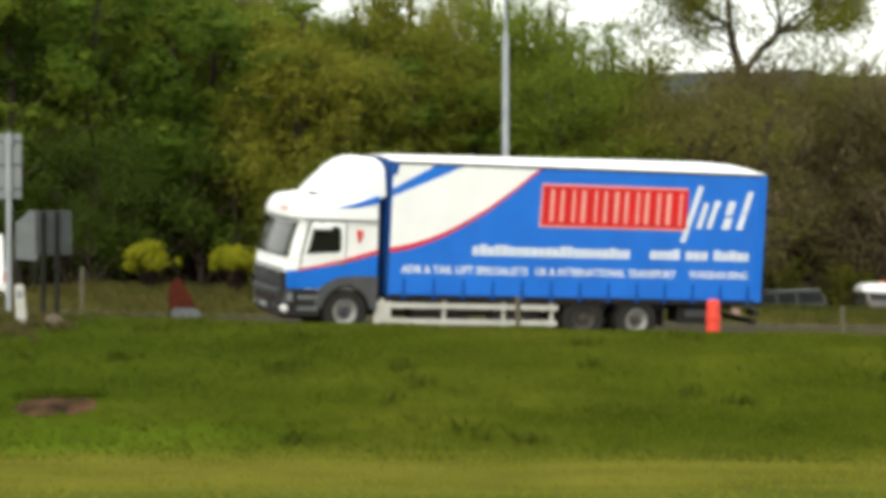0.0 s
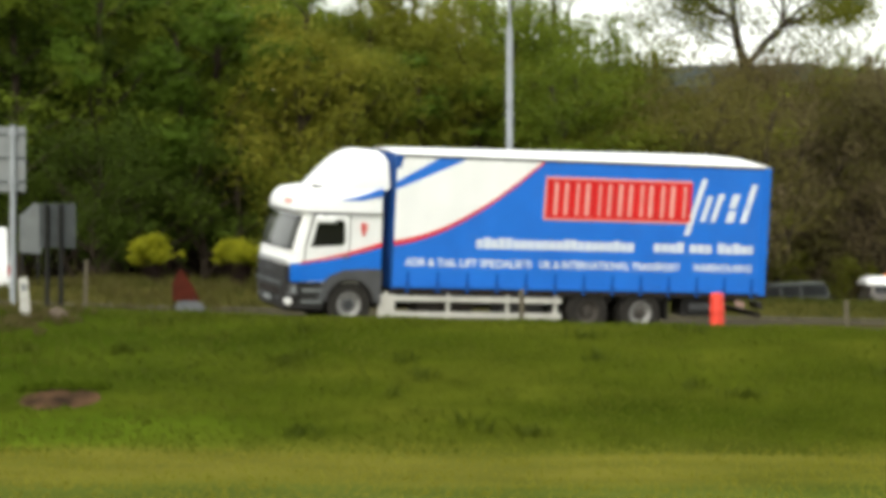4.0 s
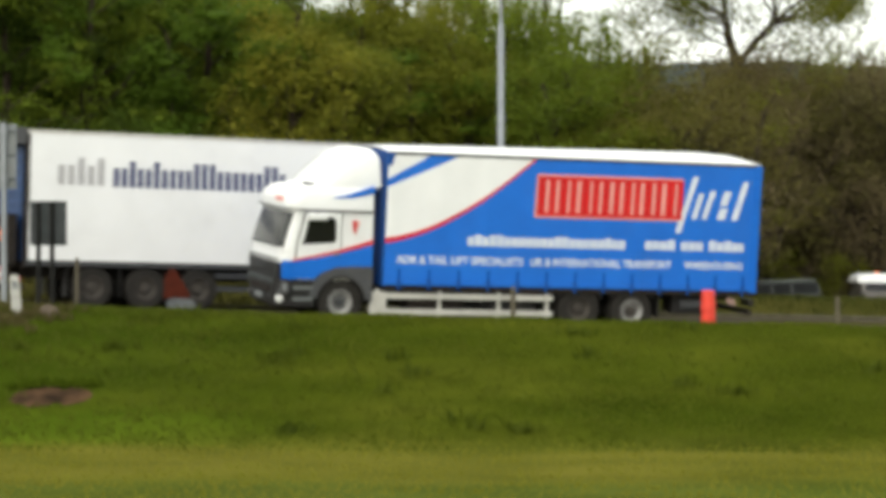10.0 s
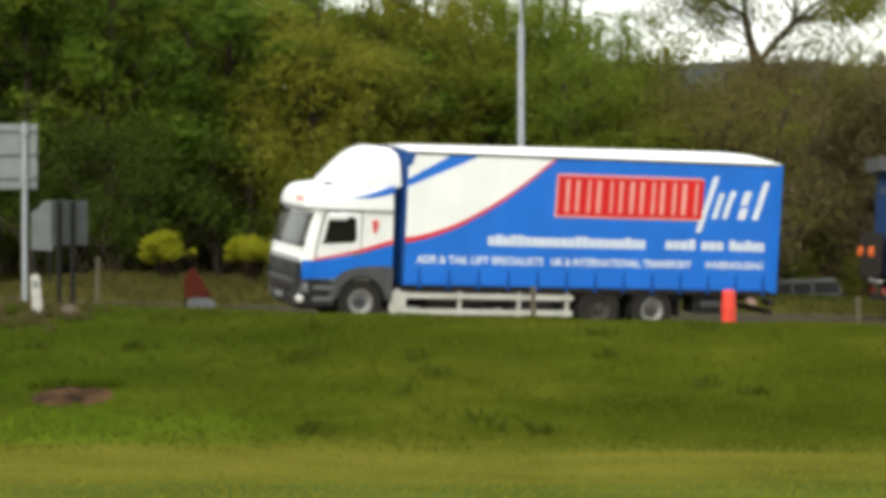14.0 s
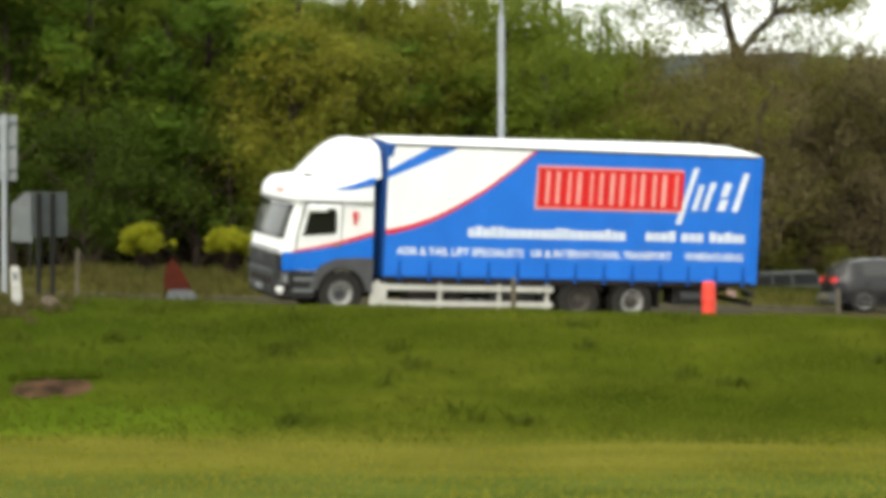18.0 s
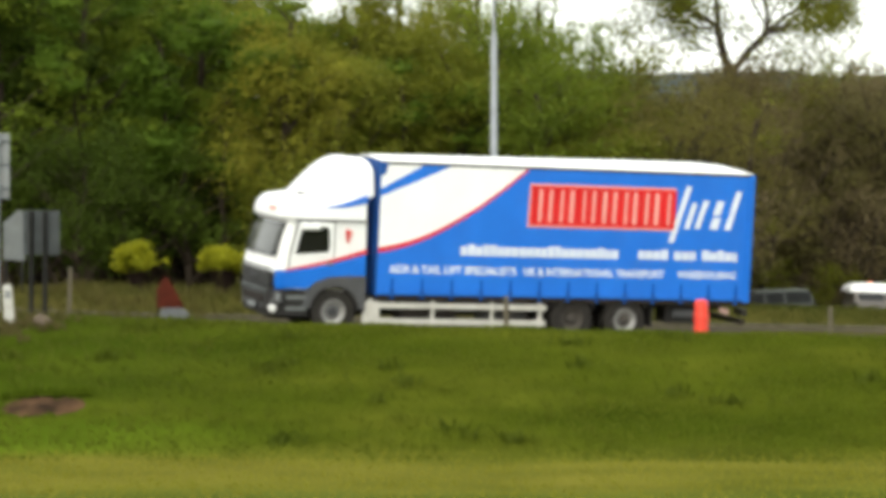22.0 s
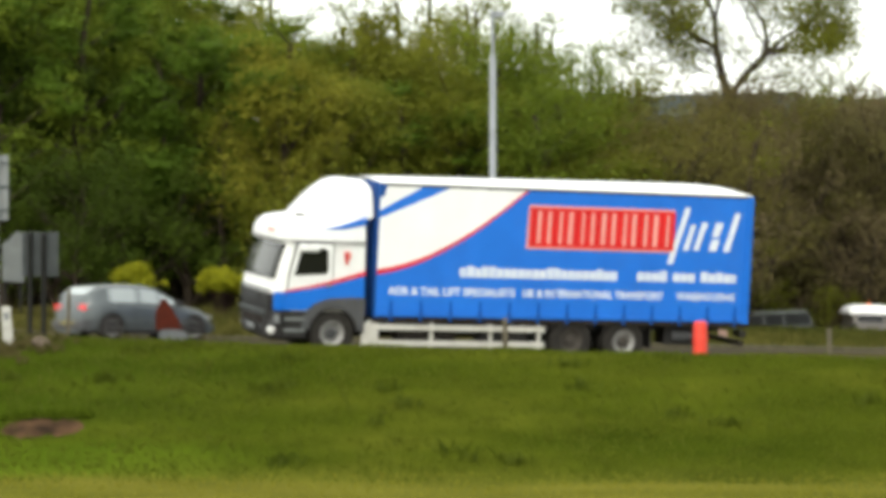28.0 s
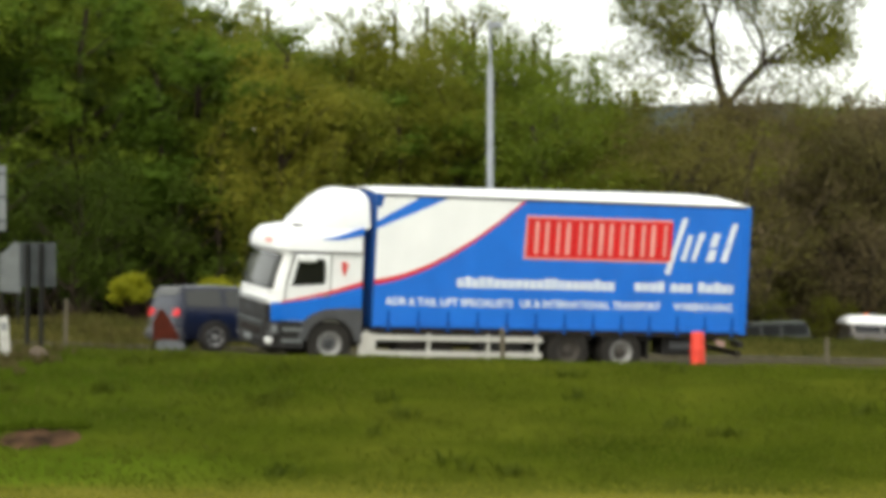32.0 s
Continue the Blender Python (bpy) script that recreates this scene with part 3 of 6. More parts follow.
def bar_uv(u0, u1, v0, v1, slant=0.0, off=0.006, bm=None, mi=0):
    bm = bm or bmesh.new()
    k = max(1, int((u1 - u0) / 0.02))
    for i in range(k):
        a, b = u0 + (u1 - u0) * i / k, u0 + (u1 - u0) * (i + 1) / k
        print_shape([(a, v0), (b, v0), (b + slant, v1), (a + slant, v1)], off, bm, mi)
    return bm


def letters(words, u0, u1, v0, v1, off=0.008):
    """Words printed on the curtain, fitted between u0 and u1."""
    cu = bpy.data.curves.new("words", "FONT")
    cu.body, cu.offset, cu.resolution_u = words, 0.028, 3
    ob = bpy.data.objects.new("words", cu)
    me = bpy.data.meshes.new_from_object(ob)
    bm = bmesh.new()
    bm.from_mesh(me)
    bpy.data.objects.remove(ob)
    bpy.data.curves.remove(cu)
    bpy.data.meshes.remove(me)
    xs, ys = [v.co.x for v in bm.verts], [v.co.y for v in bm.verts]
    for v in bm.verts:
        x, z = uv_side(u0 + (u1 - u0) * (v.co.x - min(xs)) / (max(xs) - min(xs)), v0 + (v1 - v0) * (v.co.y - min(ys)) / (max(ys) - min(ys)))
        v.co = (x, SIDE + billow(x, z) + off, z)
    return bm


def parked_lorry():
    n = (math.sin(LAY), -math.cos(LAY))
    cx, cy = HUB[0] - 1.14 * n[0], HUB[1] - 1.14 * n[1]
    m = pose(cx, cy, 0.036, 0, 0, 200) @ pose(0, 0, 0, 0, -1.3, 0) @ pose(0, 0, 0, -4.5, 0, 0) @ Matrix.Diagonal((1, 1, 1.017, 1))
    t = thing("curtain_sided_lorry", m, "blue and white curtain-sided three-axle lorry parked in the lay-by", "lorry")
    # cab
    lv = [(0.96, 1.40, 1.20, 0.29), (1.10, 1.42, 1.225, 0.30), (1.35, 1.43, 1.23, 0.32), (1.66, 1.40, 1.23, 0.34), (2.02, 1.31, 1.215, 0.34), (2.39, 1.17, 1.19, 0.32),
          (2.44, 1.24, 1.19, 0.34), (2.60, 1.27, 1.18, 0.36), (2.78, 1.20, 1.16, 0.38), (2.90, 1.06, 1.13, 0.40), (2.97, 0.7, 1.06, 0.40)]
    cab = part("cab", loft([ring_at(z, xf, -0.70, hw, rf) for z, xf, hw, rf in lv]), M_WHITE, t, "white cab with blue lower half", 35)

    def patch(name, levels, i0, i1, mat, label, off=0.012, rf_extra=0.0):
        rows = [ring_at(z, xf + off, -0.70 - off, hw + off, rf + rf_extra)[i0:i1] for z, xf, hw, rf in levels]
        bm = loft(rows, closed=False, caps=False)
        return part(name, bm, mat, cab, label, 40)

    def lerp_level(z):
        for a, b in zip(lv, lv[1:]):
            if a[0] <= z <= b[0]:
                k = (z - a[0]) / (b[0] - a[0])
                return tuple(a[i] + (b[i] - a[i]) * k for i in range(4))
    patch("windscreen", [lerp_level(z) for z in (1.66, 1.85, 2.1, 2.38)], 6, 14, M_SCREEN, "tinted grey windscreen")
    patch("grille", [lerp_level(z) for z in (0.96, 1.15, 1.33)], 6, 14, M_BLACK, "black slatted grille", 0.02)
    for i0 in (3, 13):
        patch("corner_panel", [lerp_level(z) for z in (0.97, 1.10, 1.37)], i0, i0 + 4, M_BLUE_PAINT, "blue corner panel", 0.012)
    for z in (1.02, 1.10, 1.18, 1.26):
        patch("grille_slat", [lerp_level(z), lerp_level(z + 0.03)], 7, 13, M_GREYPL, "", 0.035)
    patch("visor_panel", [lerp_level(z) for z in (2.45, 2.48)], 4, 16, M_SIGNBACK, "grey sun visor", 0.05)
    part("roof_badge", box(1.22, 1.285, 0.28, 0.78, 2.60, 2.71, 0.01), M_PINK, cab, "small red roof badge")
    patch("panel_gap", [lerp_level(z) for z in (1.56, 1.57)], 5, 15, M_GREYPL, "", 0.016)
    patch("badge_strip", [lerp_level(z) for z in (1.35, 1.41)], 7, 13, M_SIGNBACK, "grey strip above the grille", 0.018)
    patch("windscreen_seal", [lerp_level(z) for z in (1.645, 1.675)], 6, 14, M_BLACK, "", 0.02)
    # narrow dark band along the top of the windscreen
    patch("screen_head_band", [lerp_level(z) for z in (2.27, 2.375)], 7, 13, M_GLASS, "dark band along the windscreen head", 0.015)
    patch("dashboard", [lerp_level(z) for z in (1.68, 1.78)], 7, 13, M_GLASS, "dark dashboard edge behind the glass", 0.014)
    # bumper and skirt
    bl = [(0.34, 1.34, 1.10, 0.3), (0.40, 1.41, 1.20, 0.32), (0.80, 1.46, 1.235, 0.32), (0.97, 1.44, 1.23, 0.3)]
    bumper = part("bumper", loft([ring_at(z, xf, 0.62, hw, rf) for z, xf, hw, rf in bl]), M_BLACK, t, "black plastic bumper", 35)
    for s in (-1, 1):
        part("headlamp", lathe([(0.02, 0.055), (0.07, 0.05), (0.10, 0.03), (0.108, -0.03)], 16, axis="X", centre=(0, 0, 0)), M_LAMP, bumper, "round clear headlamp", 40, pose(1.335, s * 1.09, 0.56, 0, 0, s * 42))
        part("fog_lamp", box(-0.02, 0.02, -0.10, 0.10, -0.04, 0.04, 0.012), M_GREYPL, bumper, "", None, pose(1.44, s * 0.62, 0.58))
    part("number_plate", box(1.47, 1.515, -0.26, 0.26, 0.5, 0.61, 0.005), M_SIGNBACK, bumper)
    part("bumper_bar", box(1.40, 1.50, -0.95, 0.95, 0.86, 0.95, 0.02), M_SIGNDARK, bumper, "grey bumper top bar")
    part("air_intake", box(1.44, 1.485, -0.70, 0.70, 0.66, 0.80, 0.01), M_CHASSIS, bumper)
    for s in (-1, 1):
        cluster = part("lamp_cluster", prism([(0.0, 0.66), (0.0, 0.90), (-0.30, 0.93), (-0.34, 0.70)], -0.03, 0.03, 0.015), M_ARCH, bumper, "grey headlamp cluster", None, pose(1.40, s * 1.06, 0, 0, 0, -s * 52))
        part("indicator", box(-0.28, -0.20, -0.038, 0.038, 0.74, 0.88, 0.008), M_SIGNBACK, cluster)
        part("grille_badge", box(1.455, 1.485, s * 0.16 - 0.10, s * 0.16 + 0.10, 1.12, 1.24, 0.02), M_GREYPL, cab)
    # doors, windows, livery on both sides
    for s in (1, -1):
        y = s * 1.232

        def flat(pts, off, y=y, s=s):
            return prism(pts, y, y + s * off)
        part("door_gap", flat([(1.01, 0.98), (1.08, 1.4), (1.05, 1.73), (0.90, 2.40), (0.84, 2.435), (0.035, 2.435), (0.035, 1.26), (0.40, 1.14), (0.66, 0.98)], 0.007), M_GREYPL, cab, "dark seam round the door")
        door = part("door", flat([(0.98, 0.98), (1.05, 1.4), (1.02, 1.72), (0.86, 2.38), (0.80, 2.41), (0.06, 2.41), (0.06, 1.26), (0.40, 1.16), (0.66, 0.98)], 0.014), M_WHITE, cab, "white cab door")
        part("side_window", flat([(0.94, 1.72), (0.90, 1.80), (0.80, 2.22), (0.73, 2.31), (0.25, 2.31), (0.18, 2.26), (0.16, 1.86), (0.20, 1.77)], 0.026), M_GLASS, door, "dark side window")
        part("window_frame", flat([(0.92, 1.66), (0.88, 1.72), (0.14, 1.72), (0.10, 1.66)], 0.03), M_WHITE, door)
        part("door_handle", flat([(0.20, 1.50), (0.20, 1.56), (0.08, 1.56), (0.08, 1.50)], 0.045), M_SIGNBACK, door)
        part("lower_livery", flat([(1.135, 0.99), (1.135, 1.37), (0.6, 1.44), (0.0, 1.56), (-0.68, 1.75), (-0.68, 1.27), (-0.30, 1.27), (0.15, 1.24), (0.46, 1.12), (0.64, 0.99)], 0.019), M_BLUE_PAINT, cab, "blue lower cab panel")
        part("red_stripe", flat([(1.12, 1.36), (0.6, 1.45), (0.0, 1.57), (-0.68, 1.76), (-0.68, 1.85), (0.0, 1.645), (0.6, 1.505), (1.12, 1.40)], 0.022), M_RED, cab, "red stripe")
        part("door_badge", flat([(-0.235, 1.99), (-0.19, 2.24), (-0.27, 2.27), (-0.285, 1.97)], 0.022), M_RED, cab, "small red badge")
        part("door_badge", flat([(-0.295, 2.06), (-0.285, 2.25), (-0.35, 2.24), (-0.335, 2.1)], 0.022), M_PINK, cab, "pale red badge")
        part("gutter", flat([(1.02, 2.43), (1.02, 2.465), (-0.69, 2.465), (-0.69, 2.43)], 0.025), M_GREYPL, cab)
        part("side_step_panel", prism([(1.12, 0.40), (1.15, 0.98), (0.66, 0.98), (0.60, 0.75), (0.60, 0.40)], y - s * 0.05, y + s * 0.02, 0.01), M_BLACK, t, "dark step panel")
        for z in (0.52, 0.76):
            part("step", box(0.64, 1.10, min(y, y + s * 0.045), max(y, y + s * 0.045), z, z + 0.08, 0.008), M_FARSIGN, t)
        # wheel arch over the front wheel, running back to the cab's rear
        inner = [(0.57 * math.cos(a), 0.57 * math.sin(a) + 0.5) for a in np.linspace(radians(170), radians(10), 15)]
        outer = [(0.74, 0.60), (0.66, 0.92), (0.46, 1.13), (0.15, 1.25), (-0.30, 1.28), (-0.70, 1.28), (-0.70, 0.50)]
        part("wheel_arch", prism(inner + outer, y - s * 0.30, y + s * 0.028), M_ARCH, t, "grey plastic wheel arch", 35)
        lip = [(0.512 * math.cos(a), 0.512 * math.sin(a) + 0.5) for a in np.linspace(radians(175), radians(5), 18)]
        lip += [(0.60 * math.cos(a), 0.60 * math.sin(a) + 0.5) for a in np.linspace(radians(5), radians(175), 18)]
        part("arch_lip", prism(lip, y - s * 0.28, y + s * 0.024), M_BLACK, t, "", 35)
        part("arch_liner", prism([(0.60 * math.cos(a), 0.60 * math.sin(a) + 0.5) for a in np.linspace(-0.2, math.pi + 0.2, 16)], y - s * 0.34, y - s * 0.32), M_BLACK, t)
        mirror = part("mirror", box(-0.24, 0.16, -0.07, 0.07, -0.05, 0.09, 0.03), M_WHITE, cab, "white mirror housing", None, pose(0.66, s * 1.33, 2.30))
        part("mirror_arm", tube((0, 0, 0.1), (-0.10, -s * 0.16, 0.1), 0.02), M_BLACK, mirror)
    # roof fairing with swept blue graphics
    prof = [(0.60, 2.95), (0.53, 3.05), (0.31, 3.30), (0.07, 3.53), (-0.16, 3.69), (-0.36, 3.77), (-0.56, 3.80), (-0.66, 3.79)]
    rings = []
    for yy, k, dx in ((-1.10, 0.0, 0.20), (-1.08, 0.62, 0.14), (-1.0, 0.86, 0.06), (-0.75, 1.0, 0), (0.75, 1.0, 0), (1.0, 0.86, 0.06), (1.08, 0.62, 0.14), (1.10, 0.0, 0.20)):
        rings.append([(x - dx, yy, 3.0 + (z - 3.0) * (0.25 + 0.75 * k if k else 0.0)) for x, z in prof] + [(-0.66, yy, 2.90), (0.66 - dx, yy, 2.90)])
    fairing = part("roof_fairing", loft(rings), M_WHITE, t, "white wind deflector on the cab roof", 50)
    part("fairing_lamp", box(0.58, 0.74, 0.45, 0.85, 2.94, 3.01, 0.02), M_BLACK, fairing)
    part("cab_graphic", prism([(0.27, 2.71), (-0.1, 2.80), (-0.69, 3.00), (-0.69, 2.84), (-0.2, 2.73)], 1.08, 1.186), M_BLUE_PAINT, cab, "blue sweep")
    # load body
    wall = part("front_wall", box(BX0 - 0.03, BX0 + 0.01, -1.27, 1.27, 0.86, 3.77, 0.01), M_NAVY, t, "dark blue front wall of the load body")
    part("top_corner_cap", prism([(BX0 + 0.03, 3.45), (BX0 + 0.05, 3.74), (BX0 - 0.16, 3.74), (BX0 - 0.10, 3.45)], 1.20, 1.292, 0.01), M_NAVY, wall)
    curtain = part("side_curtain", curtain_mesh(), [M_BLUE, M_RED, M_VWHITE], t, "blue curtain with white sweep and red stripe")
    bm = bmesh.new()
    for k in range(41):
        x0 = BX0 + (BX1 - BX0) * k / 40
        if k < 40:
            x1 = BX0 + (BX1 - BX0) * (k + 1) / 40
            vs = [bm.verts.new((x, -SIDE - billow(x, z), z)) for x, z in ((x0, 0.98), (x1, 0.98), (x1, 3.66), (x0, 3.66))]
            bm.faces.new(vs)
    part("side_curtain", bm, M_BLUE, t, "plain blue curtain")
    # foot of the curtain: hem with straps and buckles
    for s in (1, -1):
        part("curtain_hem", box(BX1, BX0, min(s * 1.262, s * 1.29), max(s * 1.262, s * 1.29), 0.90, 1.0, 0.008), M_BLUE, t)
        part("side_rail", box(BX1, BX0 + 0.01, min(s * 1.18, s * 1.268), max(s * 1.18, s * 1.268), 0.78, 0.895, 0.01), M_CHASSIS, t)
        part("top_rail", box(BX1, BX0 + 0.01, min(s * 1.2, s * 1.286), max(s * 1.2, s * 1.286), 3.69, 3.75, 0.008), M_GREYPL, t, "dark head rail")
        for k in range(13):
            x = BX0 - 0.35 - k * 0.695
            strap = part("strap", box(x - 0.025, x + 0.025, min(s * 1.291, s * 1.298), max(s * 1.291, s * 1.298), 0.80, 1.24, 0.0), M_STRAP, t)
            part("buckle", box(x - 0.045, x + 0.045, min(s * 1.294, s * 1.312), max(s * 1.294, s * 1.312), 0.93, 1.02, 0.006), M_NAVY, strap)
    # roof: shallow dome of translucent white sheet
    rows = []
    for x, k in ((BX0 + 0.03, 0.4), (BX0 - 0.5, 0.55), (-3.3, 0.68), (-5.6, 0.82), (-7.4, 0.95), (BX1 + 0.9, 1.0), (BX1 + 0.35, 0.85), (BX1 - 0.03, 0.4)):
        rows.append([(x, y, 3.74 + 0.185 * k * (1 - (abs(y) / 1.29) ** 2.6) + 0.02 * k) for y in np.linspace(-1.285, 1.285, 13)])
    rf = loft(rows, closed=False, caps=False)
    part("roof", rf, M_WHITE_GRP, t, "white domed roof", 50)
    part("roof_edge", box(BX1, BX0, 1.278, 1.296, 3.745, 3.775, 0.004), M_WHITE_GRP, t)
    part("floor", box(BX1, BX0, -1.25, 1.25, 0.80, 0.90), M_CHASSIS, t)
    for s in (1, -1):
        part("rear_door", box(BX1 - 0.05, BX1 + 0.0, min(s * 0.01, s * 1.25), max(s * 0.01, s * 1.25), 0.86, 3.74, 0.01), M_BLUE_PAINT, t)
        part("corner_post", box(BX1 - 0.06, BX1 + 0.10, min(s * 1.262, s * 1.289), max(s * 1.262, s * 1.289), 0.86, 3.73, 0.008), M_BLUE_PAINT, t)
    # printed emblem: red uprights on a pale ground, slanted white strokes beside it
    emblem = part("emblem_ground", bar_uv(0.384, 0.782, 0.548, 0.880, 0.004, 0.010), M_PINK, curtain, "pale outlined emblem ground")
    u = 0.3905
    for wide, gap in ((0.021, 0.010), (0.017, 0.010), (0.022, 0.008), (0.016, 0.012), (0.024, 0.007), (0.018, 0.009), (0.020, 0.012), (0.016, 0.010), (0.021, 0.009), (0.015, 0.011), (0.022, 0.010), (0.017, 0.012), (0.023, 0.008), (0.016, 0.0)):
        part("emblem_upright", bar_uv(u, u + wide, 0.564, 0.864, 0.002, 0.016), M_RED, emblem)
        u += wide + gap
    for v in (0.564, 0.838):
        part("emblem_edge", bar_uv(0.3905, 0.775, v, v + 0.026, 0.0, 0.020), M_RED, emblem)
    for u, v0, v1, w in ((0.770, 0.46, 0.90, 0.015), (0.812, 0.57, 0.77, 0.015), (0.842, 0.57, 0.79, 0.014), (0.860, 0.73, 0.79, 0.014), (0.884, 0.57, 0.66, 0.022), (0.892, 0.68, 0.79, 0.020), (0.925, 0.57, 0.87, 0.016)):
        part("emblem_stroke", bar_uv(u, u + w, v0, v1, 0.10 * (v1 - v0), 0.012), M_PRINT, curtain)
    rnd = random.Random(4)

    def print_row(name, u0, u1, v0, v1, step, words):
        u = u0
        bm = bmesh.new()
        c = 0
        while u < u1 - step * 0.5:
            if c in words:
                u += step * 0.7
            hgt = v1 if rnd.random() < 0.2 else v0 + (v1 - v0) * 0.82
            for q in (0.0, 0.46):
                bar_uv(u + step * q, min(u1, u + step * (q + 0.40)), v0, hgt, 0.0, 0.006, bm)
            u += step
            c += 1
        tagged(part(name, bm, M_PRINT, curtain, "row of white print"), kind="stuff")
    print_row("print_line", 0.214, 0.638, 0.320, 0.403, 0.0192, ())
    print_row("print_line", 0.690, 0.966, 0.323, 0.403, 0.0212, (4, 7))
    for words, u0, u1, v0 in (("ADR & TAIL LIFT SPECIALISTS", 0.030, 0.362, 0.176), ("UK & INTERNATIONAL TRANSPORT", 0.382, 0.764, 0.178), ("WAREHOUSING", 0.80, 0.965, 0.180)):
        part("lettering", letters(words, u0, u1, v0, v0 + 0.060), M_PRINT, curtain, "white lettering")
    # chassis, tanks, guards
    for s in (1, -1):
        part("chassis_rail", box(-9.7, 0.9, s * 0.42 - 0.04, s * 0.42 + 0.04, 0.62, 0.86), M_CHASSIS, t)
        y = s * 1.22
        guard = part("side_guard", box(-4.97, -0.68, y - 0.015, y + 0.015, 0.60, 0.72, 0.006), M_ALU, t, "pale metal side guard rail")
        part("guard_rail", box(-4.97, -0.68, y - 0.015, y + 0.015, 0.26, 0.38, 0.006), M_ALU, guard)
        for x in (-0.85, -2.3, -3.7, -4.85):
            part("guard_post", box(x - 0.04, x + 0.04, y - s * 0.06 - 0.02, y - s * 0.06 + 0.02, 0.22, 0.80), M_ALU, guard)
        part("guard_panel", box(-1.05, -0.66, y - 0.02, y + 0.01, 0.24, 0.74, 0.01), M_ALU, guard)
        part("fuel_tank", lathe([(0.02, 0), (0.27, 0.0), (0.30, 0.03), (0.30, 1.3), (0.27, 1.33), (0.02, 1.33)], 16, axis="X", centre=(-2.9 if s > 0 else -2.4, s * 0.85, 0.55)), M_CHASSIS, t, "dark fuel tank", 40)
        part("tool_box", box(-4.6, -3.5, s * 0.85 - 0.25, s * 0.85 + 0.25, 0.30, 0.74, 0.02), M_BLACK, t)
        for cx in (-5.62, -6.92):
            a0 = [(0.55 * math.cos(a) + cx, 0.55 * math.sin(a) + 0.42) for a in np.linspace(radians(25), radians(155), 12)]
            a1 = [(0.585 * math.cos(a) + cx, 0.585 * math.sin(a) + 0.42) for a in np.linspace(radians(25), radians(155), 12)]
            part("mudguard", prism(a0 + a1[::-1], min(s * 0.68, s * 1.24), max(s * 0.68, s * 1.24)), M_BLACK, t, "", 40)
        part("mud_flap", box(-7.59, -7.56, s * 0.95 - 0.28, s * 0.95 + 0.28, 0.28, 0.82), M_BLACK, t)
        lamp = part("tail_lamp_panel", box(-9.98, -9.86, s * 1.0 - 0.22, s * 1.0 + 0.22, 0.55, 0.70, 0.01), M_BLACK, t)
        part("tail_lamp", box(-10.0, -9.975, s * 1.0 - 0.18, s * 1.0 + 0.18, 0.58, 0.67, 0.01), M_REDLENS, lamp)
        part("side_marker", prism([(-9.5, 0.56), (-9.28, 0.62), (-9.28, 0.74), (-9.5, 0.70)], y - s * 0.01, y + s * 0.02, 0.006), M_REFLECT, t, "pale side reflector")
    part("underrun_bar", box(-9.95, -9.83, -1.2, 1.2, 0.36, 0.48, 0.015), M_CHASSIS, t)
    part("battery_box", box(-8.9, -8.0, 0.5, 1.05, 0.35, 0.76, 0.02), M_BLACK, t)
    part("air_tank", lathe([(0.02, 0), (0.12, 0), (0.14, 0.03), (0.14, 0.6), (0.12, 0.63), (0.02, 0.63)], 12, axis="X", centre=(-8.8, 1.0, 0.55)), M_GREYPL, t, "", 40)
    for x in (0.0, -5.62, -6.92):
        hz = 0.5 + 0.0133 * x
        part("axle", tube((x, -1.0, hz), (x, 1.0, hz), 0.08), M_CHASSIS, t)
        for s in (1, -1):
            wheel(t, {0.0: LORRY_WHEEL, -5.62: LORRY_WHEEL_DARK, -6.92: LORRY_WHEEL_HUB}[x], x, s * 1.08, hz)
            if x < -1:
                wheel(t, LORRY_WHEEL, x, s * 0.76, hz)
    return t


parked_lorry()


# ================= cars =================
HATCH = [(-1.0, 0.40, 0), (-0.99, 0.58, 0), (-0.975, 0.65, 0), (-0.875, 0.85, 1), (-0.74, 0.95, 1), (-0.46, 1.0, 1), (-0.08, 0.995, 1), (0.12, 0.945, 1), (0.30, 0.82, 1), (0.48, 0.675, 1),
         (0.60, 0.635, 0), (0.80, 0.565, 0), (0.92, 0.49, 0), (0.98, 0.42, 0), (1.0, 0.35, 0)]
JEEP = [(-1.0, 0.40, 0), (-0.985, 0.56, 0), (-0.97, 0.62, 0), (-0.94, 0.88, 1), (-0.89, 0.975, 1), (-0.60, 1.0, 1), (-0.05, 0.99, 1), (0.10, 0.96, 1), (0.24, 0.80, 1), (0.36, 0.64, 1),
        (0.46, 0.62, 0), (0.75, 0.60, 0), (0.93, 0.565, 0), (0.98, 0.46, 0), (1.0, 0.36, 0)]
VAN = [(-1.0, 0.35, 0), (-0.99, 0.48, 0), (-0.985, 0.54, 0), (-0.975, 0.90, 1), (-0.95, 0.98, 1), (-0.50, 1.0, 1), (0.20, 1.0, 1), (0.42, 0.97, 1), (0.58, 0.78, 1), (0.70, 0.60, 1),
       (0.78, 0.565, 0), (0.90, 0.52, 0), (0.96, 0.45, 0), (0.99, 0.36, 0), (1.0, 0.28, 0)]


